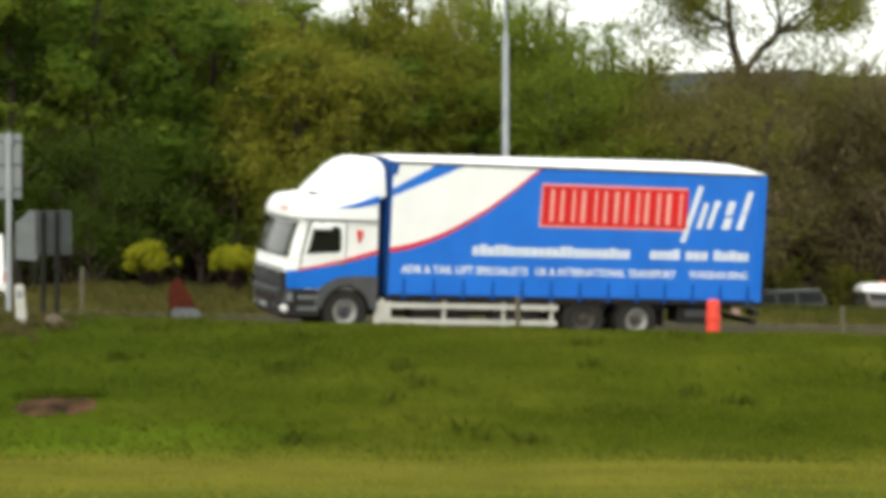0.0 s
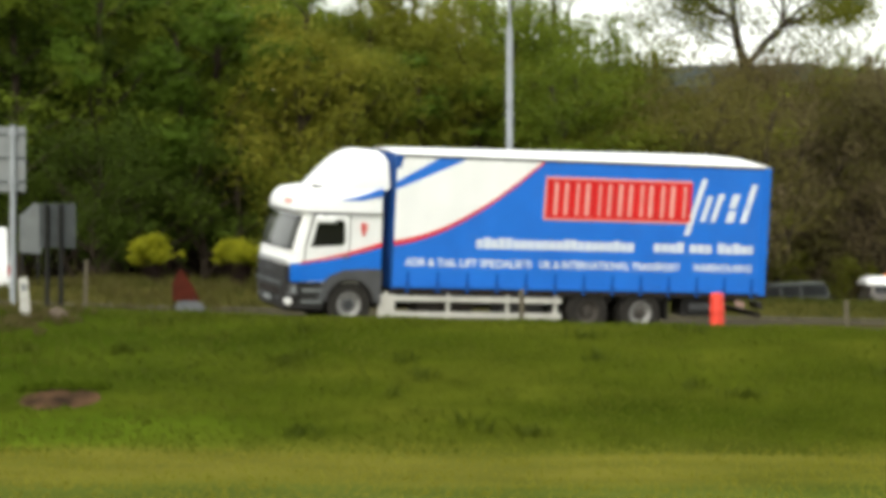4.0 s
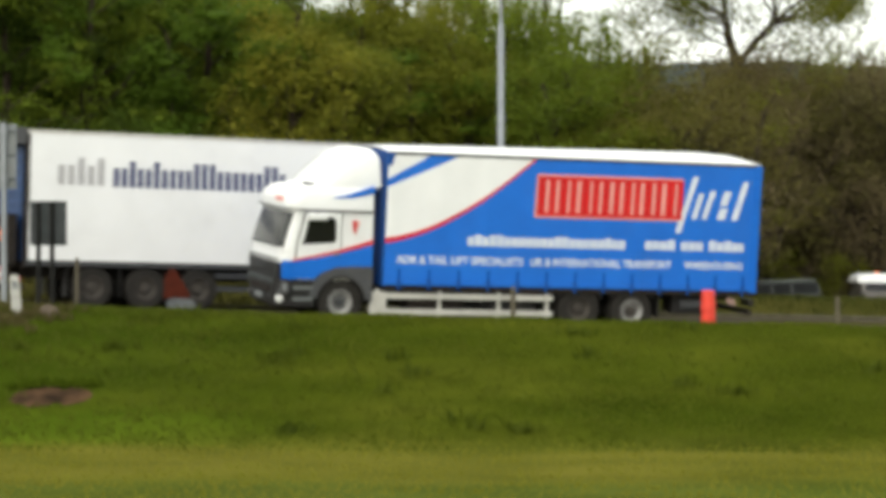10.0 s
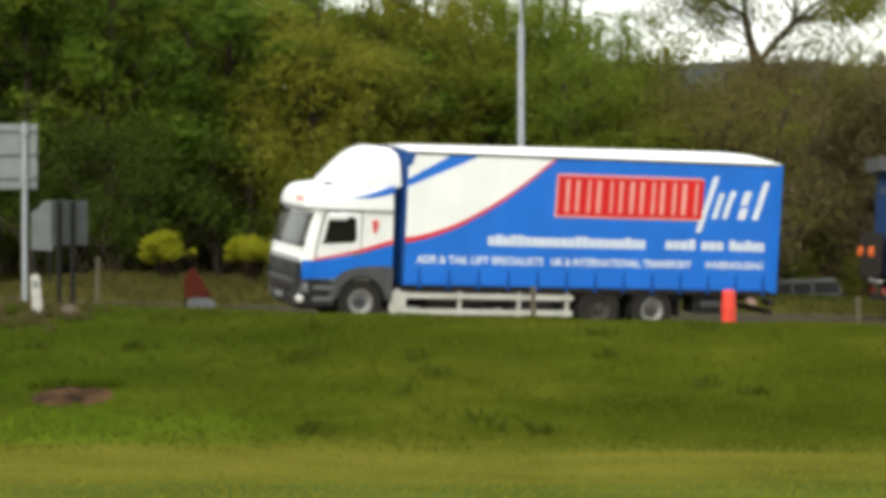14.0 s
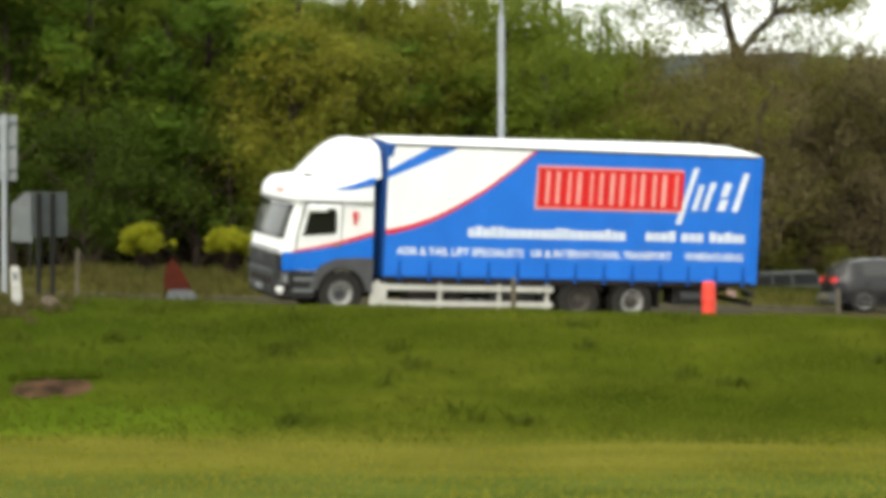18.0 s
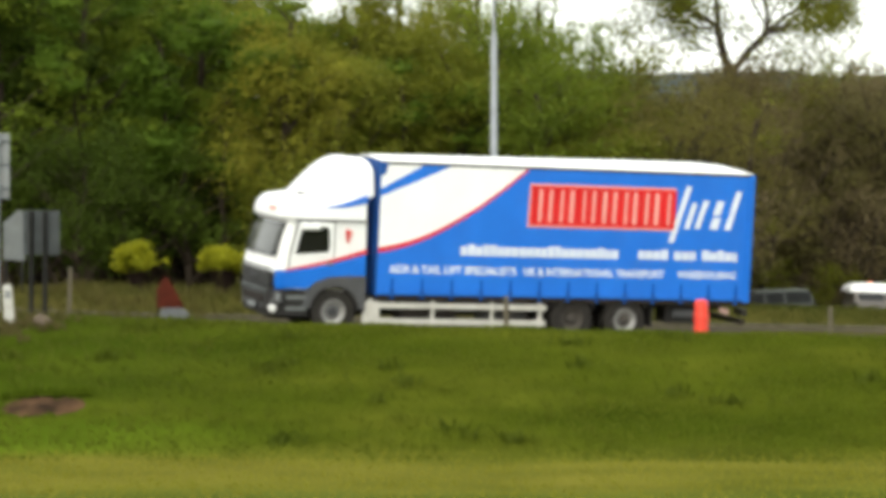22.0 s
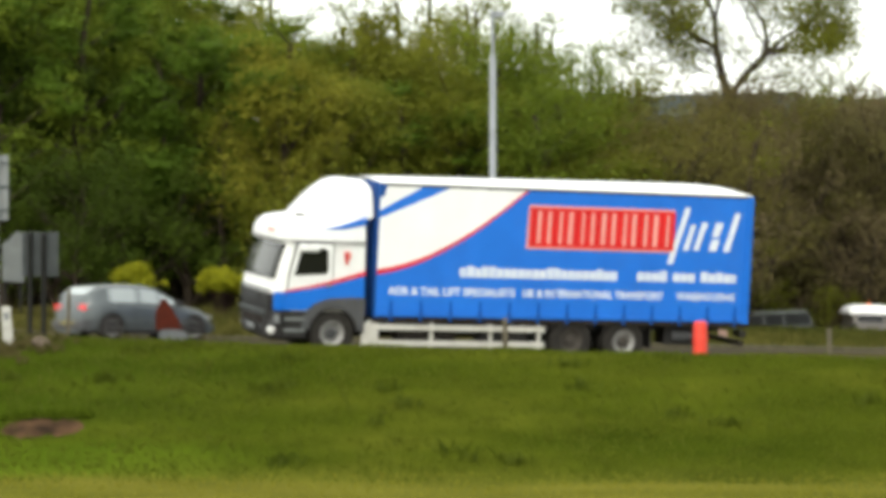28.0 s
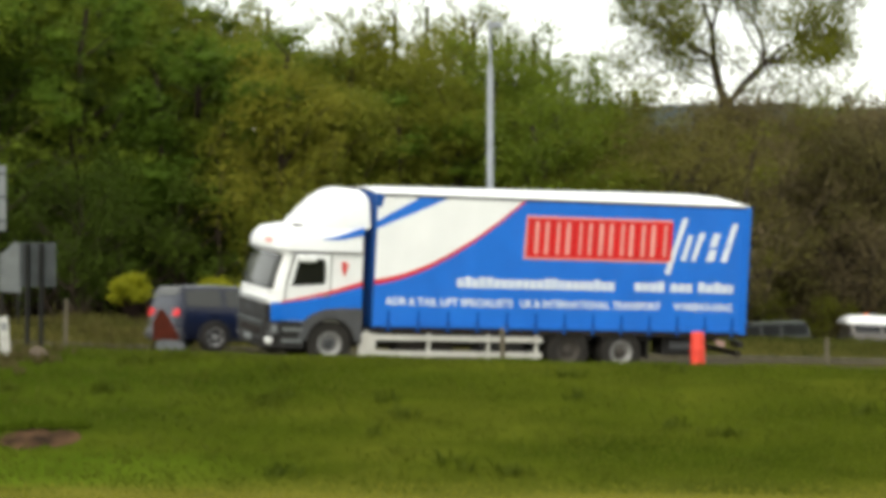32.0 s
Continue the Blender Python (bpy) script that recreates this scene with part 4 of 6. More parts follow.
def car(name, m, label, paint, L, W, H, profile, wheels, wb, trim=None, tail=None, glass=None, windows=((-0.63, -0.22), (-0.17, 0.12), (0.15, 0.37)), plate=True, group="", clear=0.17):
    """A road vehicle from its side outline: body, glass, lights, bumpers, mirrors and wheels. It faces +x."""
    t = thing(name, m, label, "van" if profile is VAN else "car", group)
    tail, glass, trim = tail or M_REDLENS, glass or M_CARGLASS, trim or M_BLACK
    hl, w = L / 2, W / 2
    xs = np.array([p[0] for p in profile]) * hl
    zt = np.array([p[1] for p in profile]) * H
    cabin = [p[2] for p in profile]
    belt = 0.625 * H if profile is not VAN else 0.53 * H
    zsh = np.array([belt + 0.02 * (x < 0) if c else z - 0.05 for x, z, c in zip(xs, zt, cabin)])
    zsh = np.minimum(zsh, zt - 0.02)
    ww = np.array([w * (1 - 0.10 * max(0, abs(x / hl) - 0.72) / 0.28) ** (1 + 2 * (abs(x / hl) > 0.97)) for x in xs])
    k_top = 0.80 if profile is not VAN else 0.93
    wt = np.array([a * (k_top + 0.12 * (1 - min(1, (z - s) / (0.3 * H)))) if c else a * 0.86 for a, c, z, s in zip(ww, cabin, zt, zsh)])
    rings = []
    for x, z, s, a, b in zip(xs, zt, zsh, ww, wt):
        half = [(a * 0.80, clear), (a * 0.97, clear + 0.07), (a, clear + 0.22), (a, 0.5 * (s + clear + 0.22)), (a * 0.975, s), (a * 0.955 if z - s > 0.1 else a * 0.95, s + min(0.03, (z - s) * 0.4)), (b, z - min(0.045, (z - s) * 0.3)), (b * 0.82, z)]
        half = [(yy, min(zz, z)) for yy, zz in half]
        rings.append([(x, -yy, zz) for yy, zz in half] + [(x, yy, zz) for yy, zz in half[::-1]])
    body = part("body", loft(rings), paint, t, "", 42)

    def at(x, k, off):
        """A point on the cabin side: k from belt to roof edge."""
        a, s, z, b = (float(np.interp(x, xs, v)) for v in (ww * 0.955, zsh + 0.03, zt - 0.045, wt))
        return x, a + (b - a) * k + off, s + (z - s) * k
    for s in (1, -1):
        for i, (a, b) in enumerate(windows):
            bm = bmesh.new()
            lo = [at(x * hl, 0.07, 0.012) for x in np.linspace(a, b, 6)]
            hi = [at(x * hl, 0.90, 0.012) for x in np.linspace(a, b, 6)]
            vl = [bm.verts.new((p[0], s * p[1], p[2])) for p in lo]
            vh = [bm.verts.new((p[0], s * p[1], p[2])) for p in hi]
            for j in range(5):
                bm.faces.new((vl[j], vl[j + 1], vh[j + 1], vh[j]))
            part("side_window", bm, glass, body)
        for xw in (wb[0], wb[1]):
            r = 0.37 if wheels is SUV_WHEEL else 0.305
            arc = [(xw + (r + 0.06) * math.cos(q), r + (r + 0.06) * math.sin(q)) for q in np.linspace(-0.35, math.pi + 0.35, 16)]
            aw = float(np.interp(xw, xs, ww))
            part("wheel_arch", prism(arc, min(s * (aw - 0.1), s * (aw + 0.007)), max(s * (aw - 0.1), s * (aw + 0.007))), M_BLACK, t, "", 40)
            wheel(t, wheels, xw, s * (aw - 0.07), r)
        # sill, door seams, handles
        x0, x1 = wb[0] + 0.42, wb[1] - 0.42
        part("sill", box(x0, x1, min(s * (w - 0.06), s * (w + 0.006)), max(s * (w - 0.06), s * (w + 0.006)), clear, clear + 0.10, 0.01), trim, t)
        for xd in (-0.26 * hl, 0.34 * hl):
            part("door_seam", box(xd - 0.008, xd + 0.008, min(s * (w - 0.05), s * (w + 0.003)), max(s * (w - 0.05), s * (w + 0.003)), clear + 0.12, belt - 0.03), M_BLACK, t)
        for xd in (-0.22 * hl, -0.62 * hl) if profile is not VAN else (0.1 * hl,):
            part("door_handle", box(xd, xd + 0.17, min(s * (w - 0.03), s * (w + 0.02)), max(s * (w - 0.03), s * (w + 0.02)), belt - 0.14, belt - 0.10, 0.008), paint, t)
        part("rub_strip", box(x0, x1, min(s * (w - 0.05), s * (w + 0.012)), max(s * (w - 0.05), s * (w + 0.012)), 0.33 * H, 0.33 * H + 0.04, 0.006), paint, t)
        mx = 0.40 * hl if profile is not VAN else 0.58 * hl
        part("mirror", box(mx - 0.06, mx + 0.08, min(s * (w - 0.04), s * (w + 0.16)), max(s * (w - 0.04), s * (w + 0.16)), belt + 0.02, belt + 0.15, 0.03), trim, t)
        a = float(np.interp(0.95 * hl, xs, ww))
        part("headlamp", prism([(0.99 * hl, 0.40 * H), (0.955 * hl, 0.475 * H), (0.80 * hl, 0.52 * H), (0.86 * hl, 0.42 * H)], min(s * (a - 0.30), s * (a + 0.012)), max(s * (a - 0.30), s * (a + 0.012)), 0.015), M_LAMP, t, "clear headlamp")
        a = float(np.interp(-0.97 * hl, xs, ww))
        tz = (0.53 * H, 0.64 * H) if profile is not VAN else (0.36 * H, 0.5 * H)
        part("tail_lamp", prism([(-1.006 * hl, tz[0]), (-0.985 * hl, tz[1]), (-0.90 * hl, tz[1]), (-0.93 * hl, tz[0])], min(s * (a - 0.13), s * (a + 0.014)), max(s * (a - 0.13), s * (a + 0.014)), 0.012), tail, t, "red tail lamp")

    def screen(nm, i0, i1, lo, hi):
        bm = bmesh.new()
        rows = []
        for k in np.linspace(lo, hi, 4):
            x = xs[i0] + (xs[i1] - xs[i0]) * k
            z = float(np.interp(x, xs, zt))
            b = float(np.interp(x, xs, wt)) * 0.82
            sg = 1 if x > 0 else -1
            rows.append([bm.verts.new((x + sg * 0.012, yy, z + 0.012)) for yy in (-b, 0, b)])
        for p, q in zip(rows, rows[1:]):
            for j in range(2):
                bm.faces.new((p[j], p[j + 1], q[j + 1], q[j]))
        part(nm, bm, glass, body, "", 60)
    screen("rear_window", 2, 4, 0.30, 0.92)
    screen("windscreen", 7, 9, 0.12, 0.95)
    for nm, sg in (("front_bumper", 1), ("rear_bumper", -1)):
        e = [(sg * (hl - 0.20), clear + 0.02), (sg * (hl + 0.01), clear + 0.06), (sg * (hl + 0.04), clear + 0.22), (sg * (hl - 0.005), 0.36 * H), (sg * (hl - 0.20), 0.36 * H)]
        bp = part(nm, prism(e, -w * 0.90, w * 0.90, 0.02), paint if sg > 0 or profile is VAN else M_ARCH, t)
        if plate:
            part("number_plate", box(sg * (hl + 0.035) - 0.012, sg * (hl + 0.035) + 0.012, -0.26, 0.26, clear + 0.18, clear + 0.29), M_PLATE, bp)
    return t


def paint(name, c, metal=0.0, rough=0.28):
    return surf(name, c, tuple(v * 0.9 for v in c), 1.5, rough, metal, coat=0.2, grime=0.08, grime_c=tuple(v * 0.7 + 0.01 for v in c), spec=0.3)


P_SILVER = paint("silver_paint", (0.25, 0.275, 0.30), 0.45)
P_BLACK = paint("black_paint", (0.012, 0.012, 0.014))
P_BLUE = paint("dark_blue_paint", (0.005, 0.009, 0.030), 0.0)
P_RED = paint("bright_red_paint", (0.72, 0.018, 0.010))
P_GREY = paint("steel_grey_paint", (0.10, 0.115, 0.125), 0.3)
P_NAVY = paint("navy_paint", (0.006, 0.009, 0.026), 0.1)
P_PALE = paint("pale_sky_reflection", (0.22, 0.25, 0.23), 0.1)
P_TAUPE = paint("grey_brown_paint", (0.115, 0.105, 0.10), 0.1)
P_DARK = paint("dark_grey_paint", (0.028, 0.032, 0.030), 0.0, 0.5)

OFF = pose(-45, 0, 0)
PASSING = "passing traffic"
silver_car = car("hatchback", OFF, "silver hatchback driving along the road", P_SILVER, 3.75, 1.65, 1.42, HATCH, CAR_WHEEL, (-1.14, 1.25), group=PASSING, glass=M_DIMGLASS, tail=M_REDLENS)
black_car = car("hatchback", OFF, "black hatchback with lit tail lamps on the road", P_BLACK, 4.1, 1.72, 1.45, HATCH, CAR_WHEEL, (-1.24, 1.30), group=PASSING, tail=M_TAIL, glass=M_SCREEN)
blue_car = car("hatchback", OFF, "dark blue hatchback driving along the road", P_BLUE, 3.9, 1.70, 1.43, HATCH, CAR_WHEEL, (-1.18, 1.26), group=PASSING, tail=M_TAIL)
red_car = car("hatchback", OFF, "bright red hatchback driving fast along the road", P_RED, 3.4, 1.64, 1.42, HATCH, CAR_WHEEL, (-1.03, 1.12), group=PASSING)
grey_car = car("hatchback", OFF, "steel grey hatchback with lit tail lamp", P_GREY, 3.55, 1.62, 1.33, HATCH, CAR_WHEEL, (-1.07, 1.18), group=PASSING, tail=M_TAIL, glass=M_SKYGLASS)
jeep = car("off_road_car", OFF, "navy off-road car with long side windows", P_NAVY, 4.45, 1.85, 1.62, JEEP, SUV_WHEEL, (-1.28, 1.34), group=PASSING, tail=M_TAIL, glass=M_SCREEN, windows=((-0.90, -0.48), (-0.43, -0.14), (-0.09, 0.26)), clear=0.26)

# parked beyond the road
dark_x, dark_y = 11.3, 88.0
dark_car = car("estate_car", pose(dark_x, dark_y, land(dark_x, dark_y) - 0.01, 0, 2, 188), "dark green-grey estate car parked beyond the verge", P_DARK, 4.2, 1.68, 1.42, JEEP, CAR_WHEEL, (-1.25, 1.30), group="parked cars", tail=M_BLACK, glass=M_DIMGLASS, windows=((-0.90, -0.48), (-0.43, -0.14), (-0.09, 0.26)))
# pale panel: the sky's reflection on the dark roof, put into colour
part("roof_panel", box(-1.85, 0.10, -0.60, 0.60, 1.395, 1.432, 0.012), P_PALE, dark_car, "dark car's roof, pale with a painted sky reflection")
wv_x, wv_y = 16.75, 88.5
white_car = car("estate_car", pose(wv_x, wv_y, land(wv_x, wv_y) - 0.01, 0, 2, 5), "grey white-roofed car with an amber beacon beyond the verge", P_TAUPE, 4.4, 1.75, 1.80, JEEP, CAR_WHEEL, (-1.28, 1.32), group="parked cars", glass=M_GLASS, tail=M_BLACK, windows=((-0.90, -0.48), (-0.43, -0.14), (-0.09, 0.26)))
part("roof_panel", loft([[(x, yy * w, z - (dz if z > 1.6 else 0.0)) for yy, z in ((-0.80, 1.50), (-0.74, 1.73), (-0.6, 1.825), (0.6, 1.825), (0.74, 1.73), (0.80, 1.50))] for x, w, dz in ((-2.24, 0.86, 0.19), (-2.12, 0.94, 0.07), (-1.9, 1.0, 0.01), (-1.2, 1.0, 0.0), (0.15, 1.0, 0.02), (0.35, 0.96, 0.08))]), M_WHITE, white_car, "white roof", 40)
part("roof_beacon", lathe([(0.07, 0), (0.07, 0.04), (0.05, 0.09), (0.01, 0.11)], 12, axis="Z", centre=(-1.35, 0.1, 1.80)), M_AMBER, white_car, "amber roof beacon", 40)

VAN_X, VAN_Y = -13.95, 66.5
van = car("van", pose(VAN_X, VAN_Y, land(VAN_X, VAN_Y), 0, 0, 192), "white panel van with a blue side emblem, standing beyond the signs", M_WHITE, 4.7, 1.9, 2.05, VAN, CAR_WHEEL, (-1.5, 1.45), windows=((0.40, 0.62),), glass=M_GLASS)
part("side_emblem", prism([(-1.75, 1.28), (-1.62, 1.62), (-1.10, 1.36), (-1.05, 1.28)], 0.93, 0.962), M_BLUE_PAINT, van, "blue swoosh emblem")
for k in range(9):
    part("side_slat", box(-2.0 + 0.30 * k, -1.97 + 0.30 * k, 0.94, 0.962, 0.78, 1.06), M_GREYPL, van)


# ================= passing articulated lorry =================
def artic():
    """Tractor and box trailer; the middle of the trailer lies at the origin, facing +x. The side that shows is -y."""
    t = thing("articulated_lorry", OFF, "white articulated lorry with refrigerated box trailer", "lorry", PASSING)
    h = 6.92
    W, Z0, Z1 = 1.275, 1.05, 4.17
    body = part("trailer_body", box(-h + 0.06, h, -W, W, Z0, Z1, 0.03), M_WHITE_GRP, t, "plain white insulated trailer body")
    for s in (1, -1):
        part("top_trim", box(-h, h, min(s * (W - 0.02), s * (W + 0.012)), max(s * (W - 0.02), s * (W + 0.012)), Z1 - 0.07, Z1 + 0.01, 0.006), M_ALU, body)
        part("bottom_trim", box(-h, h, min(s * (W - 0.02), s * (W + 0.012)), max(s * (W - 0.02), s * (W + 0.012)), Z0 - 0.05, Z0 + 0.08, 0.006), M_GREYPL, body)
        for x in (-4.5, -2.2, 0.1, 2.4, 4.6):
            part("panel_joint", box(x - 0.012, x + 0.012, min(s * (W - 0.01), s * (W + 0.004)), max(s * (W - 0.01), s * (W + 0.004)), Z0 + 0.09, Z1 - 0.08), M_WHITE, body)
    # rear: dark frame, blue doors, folded tail lift with amber lamps
    part("rear_frame", box(-h - 0.02, -h + 0.08, -W - 0.01, W + 0.01, Z0 - 0.1, Z1 + 0.03, 0.01), M_CHASSIS, t, "dark rear frame")
    shutter = part("rear_shutter", box(-h - 0.06, -h - 0.02, -1.10, 1.10, 1.1, Z1 - 0.36, 0.01), M_DARKNAVY, t, "dark blue rear shutter")
    for k in range(6):
        part("shutter_rib", box(-h - 0.068, -h - 0.058, -1.09, 1.09, 2.25 + 0.26 * k, 2.265 + 0.26 * k), M_NAVY, shutter)
    part("shutter_label", box(-h - 0.072, -h - 0.062, -0.42, 0.30, 3.30, 3.42), M_FARSIGN, shutter, "small pale label")
    part("rear_header", box(-h - 0.36, -h + 0.0, -W - 0.01, W + 0.01, Z1 - 0.34, Z1 + 0.05, 0.03), M_ARCH, t, "dark grey rear header with lamps")
    lift = part("tail_lift", box(-h - 0.42, -h - 0.20, -1.25, 1.25, 1.02, 2.2, 0.02), M_CHASSIS, t, "folded dark tail lift")
    for s in (1, -1):
        part("warning_lamp", lathe([(0.02, -0.05), (0.13, -0.05), (0.14, 0.0), (0.13, 0.02), (0.02, 0.02)], 14, axis="X", centre=(-h - 0.44, s * 0.92, 1.70)), M_AMBER, lift, "amber lamp", 40)
        part("tail_lamp", box(-h - 0.12, -h - 0.06, s * 0.9 - 0.2, s * 0.9 + 0.2, 0.62, 0.74, 0.01), M_REDLENS, t, "red tail lamp")
    part("underrun_bar", box(-h - 0.1, -h + 0.02, -1.2, 1.2, 0.42, 0.54, 0.01), M_CHASSIS, t)
    # printed food picture and wording, as plain shapes
    y = -W - 0.006

    def shape(nm, pts, mat, off, label=""):
        return part(nm, prism(pts, y - off, y + 0.004), mat, body, label)

    def disc(cx, cz, rx, rz, a0, a1, n=18, wob=0.0):
        return [(cx + rx * math.cos(a) * (1 + wob * math.sin(5 * a)), cz + rz * math.sin(a)) for a in np.linspace(a0, a1, n)]
    def puff(cx, cz, rx, rz, a0, a1, n=22):
        """A squarish rounded outline."""
        return [(cx + rx * math.copysign(abs(math.cos(a)) ** 0.62, math.cos(a)), cz + rz * math.copysign(abs(math.sin(a)) ** 0.62, math.sin(a))) for a in np.linspace(a0, a1, n)]
    g = h - 1.36
    shape("picture_bun", puff(g, 2.48, 1.12, 0.78, 0, math.pi), M_BUN, 0.004, "orange-brown printed bun")
    shape("picture_shine", disc(g + 0.10, 3.04, 0.62, 0.14, 0, 2 * math.pi), M_BUNPALE, 0.008)
    shape("picture_seed", disc(g + 0.14, 3.02, 0.20, 0.11, 0, 2 * math.pi), M_BUN2, 0.012)
    shape("picture_filling", puff(g, 2.42, 1.16, 0.70, math.pi, 2 * math.pi), M_BUN, 0.006, "orange printed filling")
    for k, (dx, dz, rx, rz, mat) in enumerate(((-0.78, 2.32, 0.20, 0.10, M_LETTUCE), (0.42, 2.33, 0.22, 0.11, M_LETTUCE), (-0.12, 2.34, 0.62, 0.07, M_BUN2), (-0.40, 2.05, 0.34, 0.22, M_TOMATO), (0.22, 2.02, 0.38, 0.20, M_TOMATO), (0.75, 2.10, 0.26, 0.20, M_BUN2), (-0.85, 2.02, 0.22, 0.20, M_BUN2))):
        shape("picture_piece", disc(g + dx, dz, rx, rz, 0, 2 * math.pi, 16, 0.08), mat, 0.010 + 0.002 * k)
    edge = [(g - 1.18 + 0.145 * i, 1.80 + 0.05 * math.sin(2.1 * i) + 0.04 * math.cos(i)) for i in range(17)]
    shape("picture_paper", edge + [(g + 1.14, 1.52), (g, 1.46), (g - 1.2, 1.50)], M_VWHITE, 0.028, "white printed paper")
    shape("picture_base", [(g - 1.36, 1.30), (g - 1.18, 1.62), (g - 0.7, 1.50), (g + 0.2, 1.54), (g + 1.12, 1.62), (g + 1.14, 1.36), (g, 1.28)], M_BUNPALE, 0.031, "pale reddish printed base")
    shape("picture_shadow", [(g - 0.6, 1.44), (g + 0.2, 1.50), (g + 0.95, 1.48), (g + 0.9, 1.38), (g - 0.5, 1.36)], M_BUN2, 0.034)
    rnd = random.Random(9)

    def row(x0, x1, z0, z1, step, mat, label):
        bm = bmesh.new()
        x = x0
        while x < x1 - step * 0.4:
            tall = rnd.random() < 0.3
            prism([(x, z0), (x + step * 0.70, z0), (x + step * 0.70, z1 if tall else z0 + (z1 - z0) * 0.72), (x, z1 if tall else z0 + (z1 - z0) * 0.72)], y - 0.004, y + 0.004, 0, bm)
            x += step
        tagged(part("print_line", bm, mat, body, label), kind="stuff")
    row(-h + 0.75, -h + 1.85, 2.92, 3.56, 0.24, M_GREYPRINT, "pale grey print")
    row(-h + 2.1, -h + 6.5, 2.90, 3.52, 0.20, M_NAVYPRINT, "navy print")
    row(-h + 6.75, -h + 8.2, 2.92, 3.54, 0.22, M_LEAFPRINT, "pale green print")
    # running gear
    for s in (1, -1):
        part("chassis_rail", box(-h + 0.1, h - 0.6, s * 0.5 - 0.05, s * 0.5 + 0.05, 0.70, 1.0), M_CHASSIS, t)
        part("side_guard", box(-2.2, 3.6, s * 1.2 - 0.02, s * 1.2 + 0.02, 0.78, 0.90, 0.006), M_GREYPL, t)
        part("side_guard", box(-2.2, 3.6, s * 1.2 - 0.02, s * 1.2 + 0.02, 0.46, 0.58, 0.006), M_GREYPL, t)
        part("landing_leg", box(3.9, 4.05, s * 0.8 - 0.07, s * 0.8 + 0.07, 0.25, 1.0), M_CHASSIS, t)
        part("pallet_box", box(0.2, 2.4, s * 0.85 - 0.3, s * 0.85 + 0.3, 0.42, 0.96, 0.02), M_BLACK, t)
    for x in (-5.25, -3.94, -2.63):
        part("axle", tube((x, -1, 0.5), (x, 1, 0.5), 0.08), M_CHASSIS, t)
        for s in (1, -1):
            wheel(t, LORRY_WHEEL_DARK, x, s * 1.08, 0.5)
            part("mud_flap", box(x - 0.64, x - 0.62, s * 1.05 - 0.2, s * 1.05 + 0.2, 0.3, 0.95), M_BLACK, t)
    # tractor
    c = h + 0.98
    lv = [(1.03, 2.08, 1.20, 0.28), (1.25, 2.13, 1.22, 0.28), (1.75, 2.12, 1.22, 0.3), (1.92, 2.08, 1.22, 0.3), (2.58, 1.98, 1.18, 0.3), (2.62, 2.13, 1.18, 0.32),
          (2.70, 2.11, 1.17, 0.36), (2.80, 1.92, 1.14, 0.40), (2.93, 1.60, 1.10, 0.42), (3.03, 1.25, 1.06, 0.42), (3.08, 0.85, 1.0, 0.40)]
    cab = part("cab", loft([[(p[0] + c, p[1], p[2]) for p in ring_at(z, xf, -0.28, hw, rf)] for z, xf, hw, rf in lv]), M_WHITE, t, "plain white tractor cab", 35)
    screen = [[(p[0] + c, p[1], p[2]) for p in ring_at(z, xf + 0.012, 0.1, hw + 0.012, rf)][5:15] for z, xf, hw, rf in ((1.90, 2.085, 1.22, 0.3), (2.25, 2.028, 1.20, 0.3), (2.57, 1.984, 1.18, 0.3))]
    part("windscreen", loft(screen, closed=False, caps=False), M_GLASS, cab, "dark windscreen", 40)
    part("rear_wall_window", box(c - 0.30, c - 0.275, -1.02, -0.52, 2.16, 2.62, 0.004), M_GLASS, cab, "small dark rear window")
    part("grille", box(c + 2.09, c + 2.15, -0.85, 0.85, 1.10, 1.62, 0.02), M_GREYPL, cab, "grey slatted grille")
    for s in (1, -1):
        yy = s * 1.222
        door = part("door", prism([(c + 0.90, 1.32), (c + 1.05, 1.48), (c + 1.42, 1.10), (c + 1.72, 1.10), (c + 1.80, 1.8), (c + 1.82, 2.61), (c + 0.18, 2.61), (c + 0.18, 1.32)], min(yy, yy + s * 0.010), max(yy, yy + s * 0.010)), M_WHITE, cab)
        part("side_window", prism([(c + 0.24, 2.24), (c + 0.32, 2.15), (c + 1.80, 1.80), (c + 1.96, 1.83), (c + 1.91, 2.58), (c + 0.30, 2.59), (c + 0.24, 2.52)], min(yy, yy + s * 0.022), max(yy, yy + s * 0.022)), M_GLASS, door, "dark side window, its foot slanting down to the front")
        part("door_handle", box(c + 0.5, c + 0.68, min(yy, yy + s * 0.04), max(yy, yy + s * 0.04), 1.70, 1.75), M_SIGNBACK, door)
        part("mirror", box(c + 1.90, c + 2.04, s * 1.38 - 0.08, s * 1.38 + 0.08, 1.95, 2.5, 0.03), M_BLACK, cab)
        part("step_panel", prism([(c + 1.33, 0.36), (c + 2.08, 0.36), (c + 2.09, 1.03), (c + 1.33, 1.03)], yy - s * 0.05, yy + s * 0.012, 0.01), M_BLACK, t)
        part("headlamp", box(c + 1.86, c + 2.10, s * 0.98 - 0.2, s * 0.98 + 0.22, 0.70, 0.88, 0.02), M_LAMP, t)
        inner = [(c + 0.72 + 0.57 * math.cos(a), 0.5 + 0.57 * math.sin(a)) for a in np.linspace(math.pi - 0.1, 0.1, 14)]
